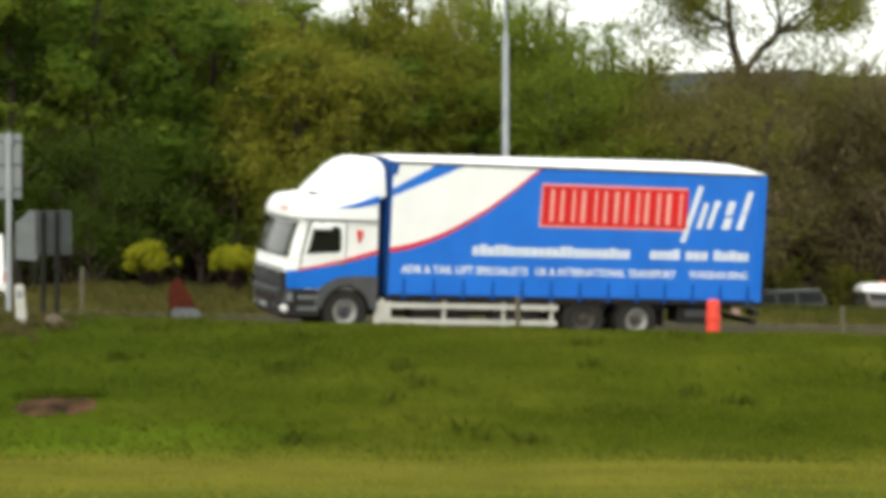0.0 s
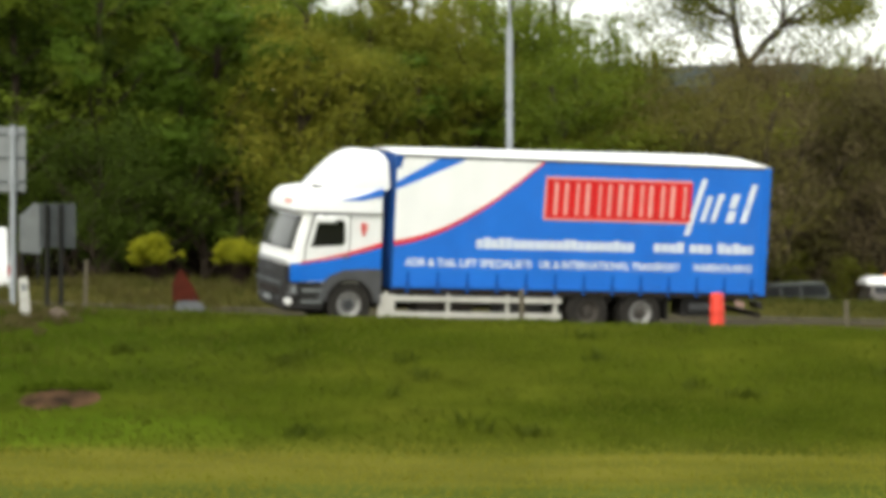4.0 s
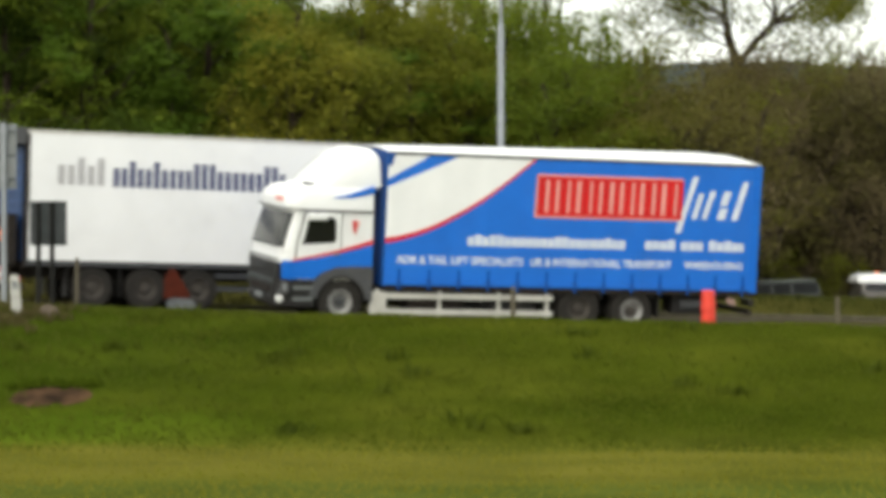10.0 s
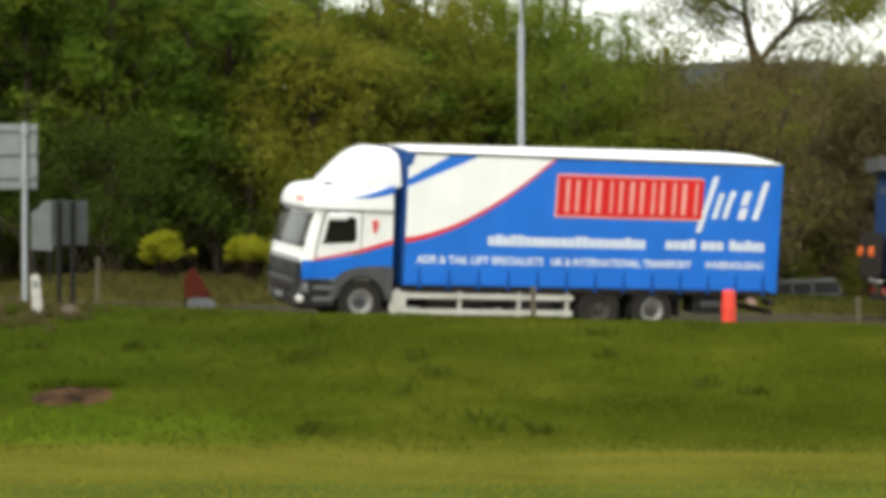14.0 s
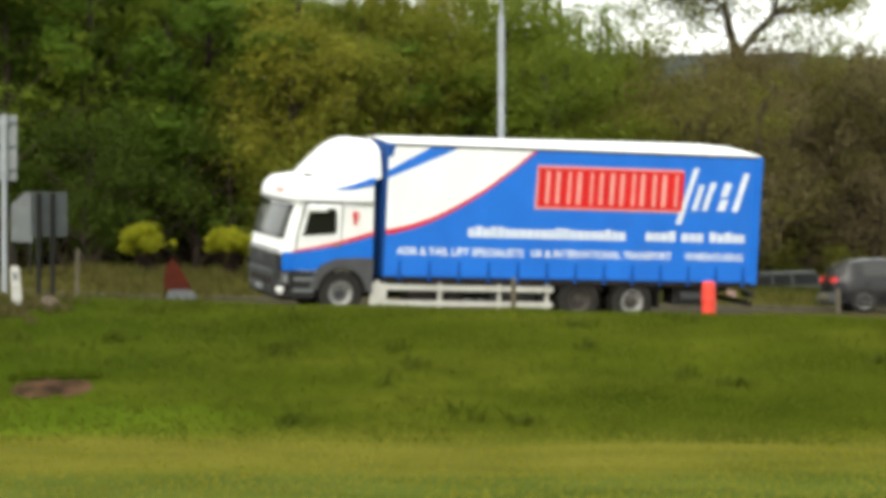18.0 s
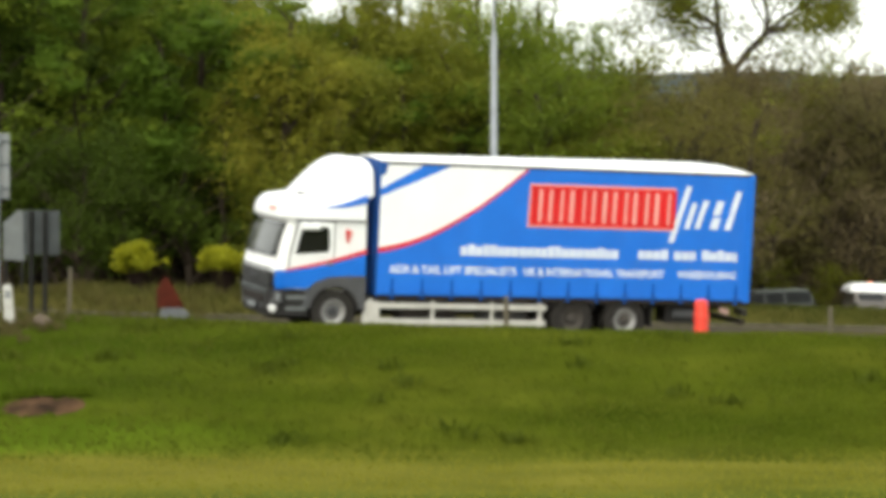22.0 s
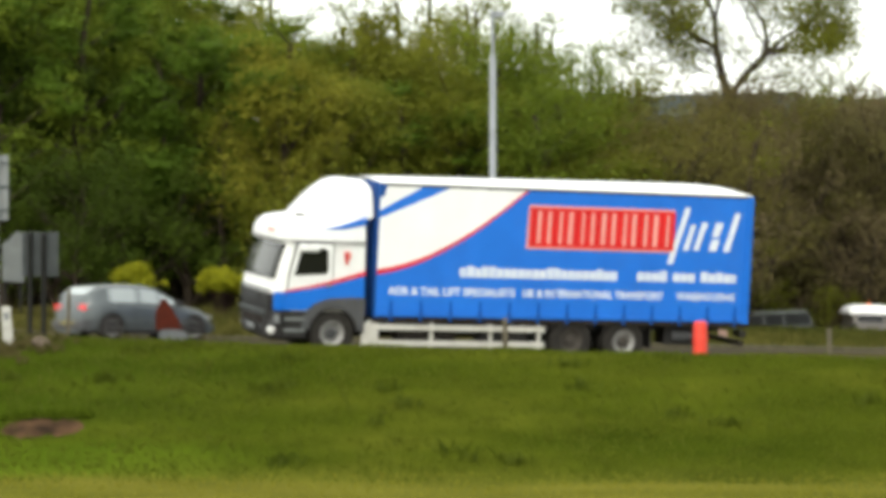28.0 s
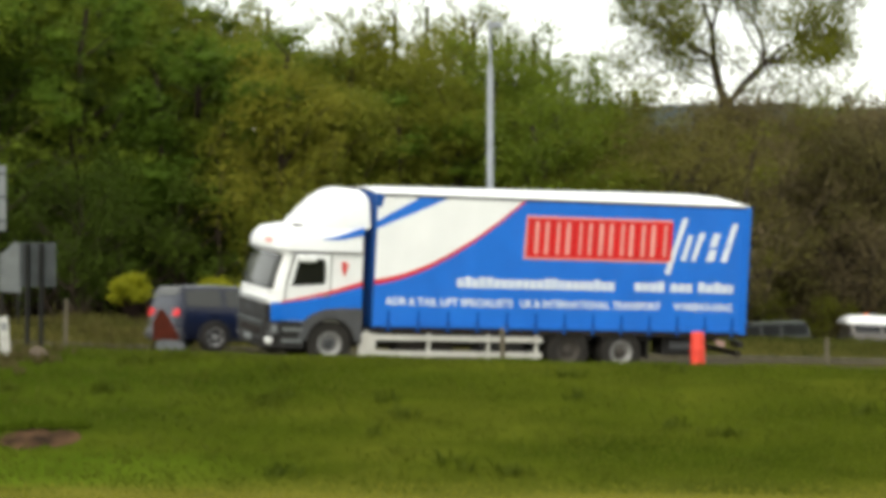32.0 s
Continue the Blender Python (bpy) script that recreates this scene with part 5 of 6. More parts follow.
        part("wheel_arch", prism(inner + [(c + 1.33, 0.55), (c + 1.33, 1.06), (c + 1.10, 1.40), (c + 1.00, 1.46), (c + 0.94, 1.30), (c - 0.28, 1.30), (c - 0.28, 0.55)], min(yy - s * 0.3, yy + s * 0.014), max(yy - s * 0.3, yy + s * 0.014)), M_BLACK, t, "black plastic arch and cab foot")
        part("tank", box(c - 1.80, c - 0.72, s * 0.95 - 0.28, s * 0.95 + 0.28, 0.26, 0.86, 0.04), M_GALV, t, "pale ribbed metal fuel tank")
        for k in range(6):
            part("tank_band", box(c - 1.72 + 0.18 * k, c - 1.67 + 0.18 * k, s * 0.95 - 0.29, s * 0.95 + 0.29, 0.25, 0.87), M_GREYPL, t)
        part("battery_cover", box(c - 0.68, c - 0.06, s * 0.95 - 0.25, s * 0.95 + 0.26, 0.24, 0.90, 0.03), M_ARCH, t, "dark grey battery cover")
        part("side_extender", prism([(c - 0.62, 1.32), (c - 0.28, 1.30), (c - 0.28, 3.0), (c - 0.50, 3.05)], min(s * 1.16, s * 1.2), max(s * 1.16, s * 1.2)), M_WHITE_GRP, cab)
    fr = []
    for yy, k in ((-1.0, 0.0), (-0.98, 0.8), (-0.88, 1.0), (0.88, 1.0), (0.98, 0.8), (1.0, 0.0)):
        fr.append([(c + x, yy, 3.01 + (z - 3.16) * (0.15 + 0.85 * k)) for x, z in ((1.27, 3.17), (1.15, 3.27), (0.92, 3.52), (0.70, 3.74), (0.52, 3.87), (0.36, 3.92), (0.26, 3.90))] + [(c + 0.26, yy, 2.92), (c + 1.25, yy, 2.92)])
    part("roof_fairing", loft(fr), M_WHITE, t, "white roof deflector", 45)
    # solid grey box stands in for the shaded hollow behind the deflector
    part("fairing_hollow", box(h + 0.40, c + 0.24, -0.9, 0.9, 3.10, 3.62, 0.04), M_GREYPL, t)
    part("fridge_unit", box(h, h + 0.38, -0.9, 0.9, 2.3, 3.9, 0.05), M_GREYPL, t, "grey refrigeration unit")
    bump = part("bumper", loft([[(p[0] + c, p[1], p[2]) for p in ring_at(z, xf, 1.3, hw, 0.25)] for z, xf, hw in ((0.30, 2.02, 1.15), (0.40, 2.10, 1.21), (1.02, 2.10, 1.2))]), M_BLACK, t, "black plastic bumper", 35)
    part("number_plate", box(c + 2.07, c + 2.09, -0.26, 0.26, 0.5, 0.61), M_BOLLARD, bump)
    part("tractor_chassis", box(c - 3.6, c + 1.9, -0.45, 0.45, 0.55, 0.95), M_CHASSIS, t)
    for x, ys in ((c + 0.72, (1.06,)), (c - 2.95, (1.06, 0.74))):
        for s in (1, -1):
            for q in ys:
                wheel(t, LORRY_WHEEL_HUB if x > c else LORRY_WHEEL_DARK, x, s * q, 0.5)
    return t


M_BUN = surf("printed_orange_brown", (0.80, 0.40, 0.15), (0.72, 0.27, 0.08), 2.2, 0.4)
M_BUN2 = surf("printed_burnt_orange", (0.74, 0.24, 0.05), (0.42, 0.14, 0.04), 5, 0.4)
M_BUNPALE = surf("printed_cream", (0.80, 0.62, 0.48), (0.70, 0.45, 0.32), 5, 0.4)
M_LETTUCE = surf("printed_green", (0.22, 0.24, 0.05), (0.38, 0.18, 0.05), 7, 0.4)
M_TOMATO = surf("printed_tomato", (0.72, 0.12, 0.03), (0.75, 0.25, 0.06), 7, 0.4)
M_GREYPRINT = surf("printed_grey", (0.42, 0.42, 0.44), (0.38, 0.38, 0.4), 4, 0.4)
M_NAVYPRINT = surf("printed_navy", (0.06, 0.07, 0.16), (0.05, 0.06, 0.14), 4, 0.4)
M_LEAFPRINT = surf("printed_pale_green", (0.55, 0.66, 0.42), (0.5, 0.62, 0.38), 4, 0.4)
lorry = artic()


# ================= roadside furniture =================
def ground_at(x, y, sink=0.03):
    return land(x, y) - sink


def tall_sign():
    x, y = -8.86, 50.0
    t = thing("road_sign", pose(x, y, ground_at(x, y), 0, 0, -4), "back of a tall grey road sign on two steel posts", "sign")
    z = ground_at(x, y)
    board = part("board", box(-0.46, 0.46, 0.06, 0.09, 2.80 - z, 4.10 - z, 0.01), M_SIGNBACK, t, "grey aluminium sign back")
    for zz in (2.98, 3.45, 3.92):
        part("channel", box(-0.45, 0.45, 0.04, 0.06, zz - z, zz - z + 0.04), M_SIGNDARK, board)
    for dx in (-0.41, 0.22):
        post = part("post", tube((dx, 0, 0), (dx, 0, 4.12 - z), 0.055, 0.055, 12), M_GALV, t, "galvanised post", 40)
        part("cap", lathe([(0.06, 0), (0.06, 0.03), (0.02, 0.05)], 10, axis="Z", centre=(dx, 0, 4.12 - z)), M_BLACK, post)
        for zz in (2.98, 3.92):
            part("clip", box(dx - 0.075, dx + 0.075, -0.06, 0.05, zz - z - 0.01, zz - z + 0.05), M_GALV, post)


def low_sign():
    x, y = -8.07, 52.0
    z = ground_at(x, y)
    t = thing("road_sign", pose(x, y, z, 0, 0, 3), "dark-backed road sign on two dark posts", "sign")
    board = part("board", box(-0.375, 0.375, 0.05, 0.08, 1.68 - z, 2.60 - z, 0.01), M_SIGNDARK, t, "dark grey sign back")
    for zz in (1.85, 2.4):
        part("channel", box(-0.37, 0.37, 0.035, 0.05, zz - z, zz - z + 0.035), M_SIGNDARK, board)
    for dx in (-0.20, 0.08):
        part("post", tube((dx, 0, 0), (dx, 0, 2.58 - z), 0.05, 0.05, 10), M_DARKPOST, t, "dark post", 40)


def far_sign():
    x, y = -10.95, 66.0
    z = ground_at(x, y)
    t = thing("road_sign", pose(x, y, z, 0, 0, -6), "pale grey back of a road sign across the road", "sign")
    part("board", prism([(-0.30, 1.56 - z), (0.28, 1.52 - z), (0.28, 2.82 - z), (0.08, 2.86 - z), (-0.16, 2.62 - z), (-0.30, 2.55 - z)], 0.03, 0.06, 0.006), M_FARSIGN, t, "pale grey sign back")
    for dx in (-0.25, 0.18):
        part("post", tube((dx, 0.11, 0), (dx, 0.11, 2.5 - z), 0.04, 0.04, 10), M_DARKPOST, t, "", 40)


tall_sign()
low_sign()
far_sign()

bx, by = -7.98, 47.6
boll = thing("marker_post", pose(bx, by, ground_at(bx, by), 0, -4, 12), "leaning white plastic marker post on the bank", "post")
part("shaft", loft([[(sx * w * 0.5, sy * d * 0.5, z) for sx, sy in ((-1, -1), (1, -1), (1, 1), (-1, 1))] for z, w, d in ((0, 0.20, 0.12), (0.05, 0.19, 0.11), (0.72, 0.17, 0.10), (0.78, 0.13, 0.07))]), M_BOLLARD, boll, "", 30)
part("reflector", box(-0.05, 0.05, -0.062, -0.05, 0.52, 0.66, 0.004), M_SIGNBACK, boll)

sx, sy = -7.35, 47.5
stone_bm = bmesh.new()
bmesh.ops.create_icosphere(stone_bm, subdivisions=3, radius=0.19)
for v in stone_bm.verts:
    v.co *= 1 + 0.35 * noise.noise(v.co * 5.0)
    v.co.z *= 0.8
stone = new("stone", finish("stone", stone_bm, M_STONE, 60))
stone.matrix_basis = pose(sx, sy, ground_at(sx, sy, -0.05))
tagged(stone, "pale brownish stone half sunk in the grass", "stone")

# red triangular plate on a weight, in front of the road
rx_, ry_ = -5.86, 56.2
warn = thing("roadworks_sign", pose(rx_, ry_, ground_at(rx_, ry_, 0.0), 0, 0, 14), "rust-red triangular temporary sign on a grey weight", "sign")
part("plate", prism([(-0.28, 0.24), (0.33, 0.24), (0.30, 0.34), (0.06, 0.76), (-0.06, 0.93), (-0.15, 0.90), (-0.28, 0.64)], -0.02, 0.02, 0.008), M_RUST, warn, "rust-red triangular plate")
part("frame_leg", tube((-0.22, 0.02, 0.32), (-0.24, 0.35, 0.0), 0.018), M_DARKPOST, warn)
part("frame_leg", tube((0.25, 0.02, 0.32), (0.27, 0.35, 0.0), 0.018), M_DARKPOST, warn)
part("weight", prism([(-0.20, 0.0), (0.44, 0.0), (0.42, 0.15), (0.30, 0.23), (-0.12, 0.25), (-0.20, 0.17)], -0.16, 0.14, 0.04), M_SANDBAG, warn, "grey weight block")

cx_, cy_ = 5.95, 55.35
cone = thing("traffic_cylinder", pose(cx_, cy_, ground_at(cx_, cy_, 0.0)) @ Matrix.Diagonal((0.98, 0.98, 1.3, 1)), "bright red traffic cylinder standing beside the lorry", "cone")
part("body", lathe([(0.02, 0.04), (0.165, 0.05), (0.165, 0.14), (0.162, 0.3), (0.156, 0.60), (0.150, 0.755), (0.135, 0.785), (0.02, 0.80)], 18, axis="Z"), M_CONE, cone, "red plastic body", 40)
part("band", lathe([(0.166, 0.44), (0.168, 0.45), (0.162, 0.55), (0.158, 0.56)], 18, axis="Z"), M_CONE, cone, "", 40)
part("base", loft([[(s * 0.24 * k, q * 0.24 * k, z) for s, q in ((-1, -1), (1, -1), (1, 1), (-1, 1))] for z, k in ((0, 1), (0.05, 0.97), (0.06, 0.9))]), M_BLACK, cone)


def stake(x, y, h, r, label, lean=0):
    t = thing("fence_post", pose(x, y, ground_at(x, y), 0, lean, 20), label, "post", "fence posts")
    part("stake", loft([[(s * r, q * r, z) for s, q in ((-1, -1), (1, -1), (1, 1), (-1, 1))] for z in (0, h * 0.5, h - 0.04)] + [[(s * r * 0.5, q * r * 0.5, h) for s, q in ((-1, -1), (1, -1), (1, 1), (-1, 1))]]), M_WOOD, t)


stake(-7.92, 55.0, 1.12, 0.036, "weathered timber post beside the road", 1)
stake(1.55, 52.0, 0.98, 0.042, "weathered timber post in front of the lorry")
stake(8.28, 52.0, 0.98, 0.036, "weathered timber post on the bank top", -1)

lx, ly = 1.73, 69.4
lamp = thing("street_lamp", pose(lx, ly, ground_at(lx, ly)), "tall grey steel lamp column beyond the road", "street lamp")
part("column", lathe([(0.13, 0), (0.13, 1.3), (0.095, 1.36), (0.086, 7.82), (0.05, 7.94)], 16, axis="Z"), M_GALV, lamp, "grey steel column", 40)
part("spigot", tube((0, 0, 7.87), (0, 0, 9.02), 0.045, 0.038, 10), M_GALV, lamp, "", 40)
part("lantern", loft([[(x, y * w, 9.02 + z) for y, z in ((-1, 0), (-0.8, 0.1), (0.8, 0.1), (1, 0), (0.7, -0.06), (-0.7, -0.06))] for x, w in ((-0.07, 0.05), (0.02, 0.10), (0.24, 0.10), (0.32, 0.04))]), M_GALV, lamp, "slim lantern", 40)

# bare earth on the bank
px_, py_ = -6.62, 42.9
soil_bm = bmesh.new()
rows_ = []
for j in range(7):
    row_ = []
    for i in range(19):
        u, v = i / 18 * 2 - 1, j / 6 * 2 - 1
        k = math.sqrt(max(0.0, 1 - abs(u) ** 2.5)) * (0.75 + 0.5 * noise.noise((u * 2.3, 1.0 if v > 0 else -1.0, 8)))
        x = px_ + u * 0.72
        y = py_ + v * 0.62 * k * (1 + 0.3 * noise.noise((u * 3, v * 2, 5)))
        edge = max(abs(u) ** 2, abs(v) ** 2)
        z = land(x, y) + 0.03 * (1 - edge) - 0.015 * edge + 0.03 * noise.noise((u * 6, v * 6, 2)) + 0.02
        row_.append(soil_bm.verts.new((x, y, z)))
    rows_.append(row_)
for a, b in zip(rows_, rows_[1:]):
    for i in range(18):
        soil_bm.faces.new((a[i], a[i + 1], b[i + 1], b[i]))
bmesh.ops.remove_doubles(soil_bm, verts=soil_bm.verts, dist=1e-4)
soil = tagged(new("bare_earth", finish("bare_earth", soil_bm, M_SOIL, 60)), "reddish brown patch of bare earth on the bank", "earth", kind="stuff")
rag = bmesh.new()
for i in range(26):
    u = i / 25 * 2 - 1
    x, y = px_ + u * 0.75 + 0.02 * math.sin(i * 7), py_ + 0.62 + 0.05 * math.sin(i * 3)
    z = land(x, y)
    r0 = 0.10 + 0.04 * math.sin(i * 5)
    prism([(x - 0.06, z), (x - 0.03, z + r0), (x + 0.05, z + r0 * 0.8), (x + 0.07, z - 0.02)], y - 0.16 - 0.04 * math.cos(i * 4), y + 0.1, 0, rag)
tagged(new("turf_edge", finish("turf_edge", rag, M_GROUND)), "ragged overhanging turf edge above bare earth", "turf", kind="stuff")


# ================= leaves, trees and shrubs =================
ICO = bmesh.new()
bmesh.ops.create_icosphere(ICO, subdivisions=1, radius=1.0)
ICO.verts.ensure_lookup_table()
ICO_V = np.array([v.co[:] for v in ICO.verts])
ICO_F = np.array([[v.index for v in f.verts] for f in ICO.faces])
ICO.free()


def leaf_mesh(name, pts, size, rng, material, flat=0.6, cores=None, out=None, close=0.7):
    """Many small folded leaves; cores (x, y, z, radius) are leaf-coloured lumps added inside clumps to lighten dark
    gaps.
    """
    n = len(pts)
    pts = np.asarray(pts, float)
    a = rng.normal(size=(n, 3))
    a /= np.linalg.norm(a, axis=1)[:, None]
    b = rng.normal(size=(n, 3))
    b[:, 2] *= flat
    b -= a * np.sum(a * b, axis=1)[:, None]
    b /= np.linalg.norm(b, axis=1)[:, None] + 1e-9
    nn = np.cross(a, b)
    if out is not None:
        # leaves of a clump lean loosely towards its surface
        nn = close * np.asarray(out) + rng.normal(size=(n, 3))
        nn /= np.linalg.norm(nn, axis=1)[:, None]
        b = np.cross(nn, a)
        b /= np.linalg.norm(b, axis=1)[:, None] + 1e-9
        a = np.cross(b, nn)
    s = size * rng.uniform(0.6, 1.35, (n, 1))
    v = np.empty((n, 4, 3))
    v[:, 0] = pts - a * s
    v[:, 1] = pts + b * s * 0.55 + nn * s * 0.18
    v[:, 2] = pts + a * s
    v[:, 3] = pts - b * s * 0.55 + nn * s * 0.18
    me = bpy.data.meshes.new(name)
    me.vertices.add(n * 4)
    me.vertices.foreach_set("co", v.reshape(-1))
    me.loops.add(n * 4)
    me.loops.foreach_set("vertex_index", np.arange(n * 4, dtype=np.int32))
    me.polygons.add(n)
    me.polygons.foreach_set("loop_start", np.arange(0, n * 4, 4, dtype=np.int32))
    me.update(calc_edges=True)
    me.validate()
    me.materials.append(material)
    if cores is not None and len(cores):
        bm = bmesh.new()
        bm.from_mesh(me)
        for c in cores:
            k = 1 + 0.22 * rng.normal(size=(len(ICO_V), 1)).clip(-1.2, 1.2)
            vs = [bm.verts.new(p) for p in np.array(c[:3]) + ICO_V * k * c[3] * np.array((1, 1, 0.62))]
            for f in ICO_F:
                bm.faces.new([vs[i] for i in f]).smooth = True
        bm.to_mesh(me)
        bm.free()
    return me


def grow(seed, H, spread, first=0.2, limbs=16, twigs=4, lean=0.0, upright=0.5):
    """A branching skeleton: segments (p0, p1, r0, r1) and twig ends."""
    r = random.Random(seed)
    segs, tips = [], []
    p, rad = Vector((0, 0, -0.2)), 0.022 * H + 0.03
    spine = [p.copy()]
    for i in range(6):
        q = p + Vector((r.uniform(-0.25, 0.25) + lean, r.uniform(-0.25, 0.25), H * 0.15))
        segs.append((p, q, rad, rad * 0.8))
        p, rad = q, rad * 0.8
        spine.append(p.copy())
    tips.append(p + Vector((0, 0, H * 0.06)))
    for i in range(limbs):
        k = first + (0.95 - first) * (i + r.random()) / limbs
        f = k * 6
        j = min(5, int(f))
        b = spine[j].lerp(spine[j + 1], f - j)
        a = i * 2.4 + r.uniform(-0.5, 0.5)
        ln = spread * (1.05 - 0.62 * k ** 1.5) * r.uniform(0.7, 1.15)
        d = Vector((math.cos(a), math.sin(a), upright * r.uniform(0.6, 1.3))).normalized()
        rad_b = 0.10 * (1.1 - k) * H / 11 + 0.02
        c = b
        for q in range(3):
            e = c + d * ln / 3 + Vector((r.uniform(-0.1, 0.1), r.uniform(-0.1, 0.1), 0.1 * q * upright)) * ln * 0.3
            segs.append((c, e, rad_b, rad_b * 0.65))
            rad_b *= 0.65
            if q:
                for w in range(twigs // 2):
                    d2 = (d + Vector((r.uniform(-1, 1), r.uniform(-1, 1), r.uniform(-0.3, 0.9)))).normalized()
                    tip = e + d2 * ln * r.uniform(0.18, 0.4)
                    segs.append((e, tip, rad_b * 0.7, 0.008))
                    tips.append(tip)
            c = e
        tips.append(c)
    return segs, tips


def wood_mesh(name, segs, sides=6, material=None):
    bm = bmesh.new()
    for p0, p1, r0, r1 in segs:
        tube(p0, p1, r0, max(r1, 0.006), sides if r0 > 0.06 else 3, bm)
    return finish(name, bm, material or M_BARK, 50)


def crown_points(tips, per, radius, rng, squash=0.95):
    """Leaf places in loose clumps round the twig ends, and the way out of the clump at each."""
    out, ways = [], []
    for t in tips:
        full = rng.choice((0.15, 0.7, 1.2, 1.75))
        m = max(3, int(per * full * rng.uniform(0.8, 1.2)))
        rr = radius * (0.55 + 0.36 * full)
        d = rng.normal(size=(m, 3))
        d /= np.linalg.norm(d, axis=1)[:, None]
        ways.append(d.copy())
        d *= rr * rng.uniform(0.1, 1.0, (m, 1)) ** 0.7
        d[:, 2] *= squash
        out.append(np.array(t) + d)
    return np.concatenate(out), np.concatenate(ways)


def spray_points(tips, dense, r_lo, r_hi, squash, rng):
    """Leaves massed on the upper shells of lumpy sprays at the twig ends; between the sprays the crown stays open."""
    out, ways, cores = [], [], []
    for t in tips:
        r = r_lo + (r_hi - r_lo) * rng.random() ** 1.6
        m = max(8, int(dense * r * r))
        d = rng.normal(size=(m, 3))
        d[:, 2] += 0.35
        d /= np.linalg.norm(d, axis=1)[:, None]
        ph = rng.uniform(0, 6.28, 6)
        lump = 1 + 0.22 * np.sin(3.1 * d[:, 0] + ph[0]) * np.sin(2.7 * d[:, 1] + ph[1]) + 0.16 * np.sin(6.3 * d[:, 0] + ph[2]) + 0.14 * np.sin(5.9 * d[:, 1] + 3 * d[:, 2] + ph[3])
        k = r * lump * rng.uniform(0.2, 1.1, m) ** 0.6
        p = d * k[:, None]
        droop = 0.12 * (p[:, 0] ** 2 + p[:, 1] ** 2) / r
        p[:, 2] = p[:, 2] * squash - droop
        w = d.copy()
        w[:, 2] = w[:, 2] / squash + 0.2
        w /= np.linalg.norm(w, axis=1)[:, None]
        out.append(np.array(t) + p)
        ways.append(w)
        cores.append((t[0], t[1], t[2] - 0.05 * r, 0.42 * r))
    return np.concatenate(out), np.concatenate(ways), cores


class Kind:
    """A kind of tree or shrub: one branching frame and one crown of leaf sprays, shared by its plants."""

    def __init__(self, seed, H, spread, sprays, dense, r_lo, r_hi, leaf, material, squash=0.62, close=1.1, core=True, **kw):
        rng = np.random.default_rng(seed)
        segs, tips = grow(seed, H, spread, **kw)
        self.H = H
        self.wood = wood_mesh("trunk", segs)
        if len(tips) > sprays:
            tips = [tips[i] for i in sorted(rng.choice(len(tips), sprays, replace=False))]
        pts, ways, cores = spray_points(tips, dense, r_lo, r_hi, squash, rng)
        self.crown = leaf_mesh("crown", pts, leaf, rng, material, out=ways, cores=cores if core else None, close=close)


def plant(kind, x, y, height, width=1.0, turn=0.0, name="tree", label="", category="tree", group="roadside wood"):
    s = height / kind.H
    t = new(name)
    t.matrix_basis = pose(x, y, land(x, y) - 0.1, 0, 0, turn)
    tagged(t, label, category, group)
    for nm, me in (("trunk", kind.wood), ("crown", kind.crown)):
        o = new(nm, me)
        o.parent = t
        o.matrix_basis = Matrix.Diagonal((s * width, s * width, s, 1))
    return t


GREENS = [Kind(11 + i, 12.0, 3.9, 92, 235, 0.42, 1.2, 0.080, (L_GREEN, L_DEEP, L_GREEN, L_FRESH)[i], squash=0.72, close=1.3, limbs=20, first=0.12, upright=0.65) for i in range(4)]
OLIVES = [Kind(31 + i, 11.5, 3.4, 112, 170, 0.42, 1.15, 0.080, (L_OLIVE, L_FRESH, L_YELLOW)[i], squash=0.9, close=1.1, core=False, limbs=24, first=0.08, upright=1.35) for i in range(3)]
BROWNS = [Kind(51 + i, 9.0, 3.4, 112, 130, 0.35, 0.95, 0.066, (L_BROWN, L_BROWN, L_DULL)[i], squash=1.15, close=0.6, core=False, limbs=24, first=0.04, upright=1.5) for i in range(3)]
AIRY = [Kind(71 + i, 13.0, 3.2, 110, 84, 0.25, 0.75, 0.06, (L_OLIVE, L_FRESH)[i], squash=0.9, close=0.5, core=False, limbs=20, first=0.35, twigs=6, upright=0.8) for i in range(2)]
BACK = [Kind(76 + i, 12.0, 4.4, 60, 40, 0.7, 1.5, 0.16, L_OLIVE, limbs=20, first=0.05) for i in range(2)]
BUSH_D = [Kind(88 + i, 4.0, 2.4, 40, 40, 0.4, 0.9, 0.14, L_DULL, limbs=14, first=0.0, upright=0.8) for i in range(2)]
BUSH_G = [Kind(81 + i, 4.0, 2.3, 48, 300, 0.3, 0.9, 0.062, L_DEEP, squash=0.9, close=0.9, core=False, limbs=16, first=0.02, upright=0.9) for i in range(2)]
BUSH_B = [Kind(91 + i, 4.0, 2.3, 44, 150, 0.3, 0.85, 0.07, L_BROWN, squash=1.0, close=0.7, core=False, limbs=16, first=0.02, upright=0.9) for i in range(2)]
BUSH_O = [Kind(95 + i, 4.0, 2.3, 44, 170, 0.3, 0.85, 0.075, L_OLIVE, squash=1.0, close=0.8, core=False, limbs=16, first=0.02, upright=0.9) for i in range(2)]

F = 784 / math.tan(radians(LENS / 2))
SKY_X = [-300, 150, 250, 330, 400, 450, 560, 650, 700, 800, 900, 980, 1030, 1060, 1200, 1600, 1900]
SKY_Y = [-215, -190, -150, -110, -70, -28, -20, 0, 15, 5, 10, 35, 82, 118, 130, 126, 110]
rt = random.Random(21)


def bearing(b, d):
    """Ground place on the sight line that leaves the middle of the view by b units at distance d."""
    return (b - 784) / F * d, d


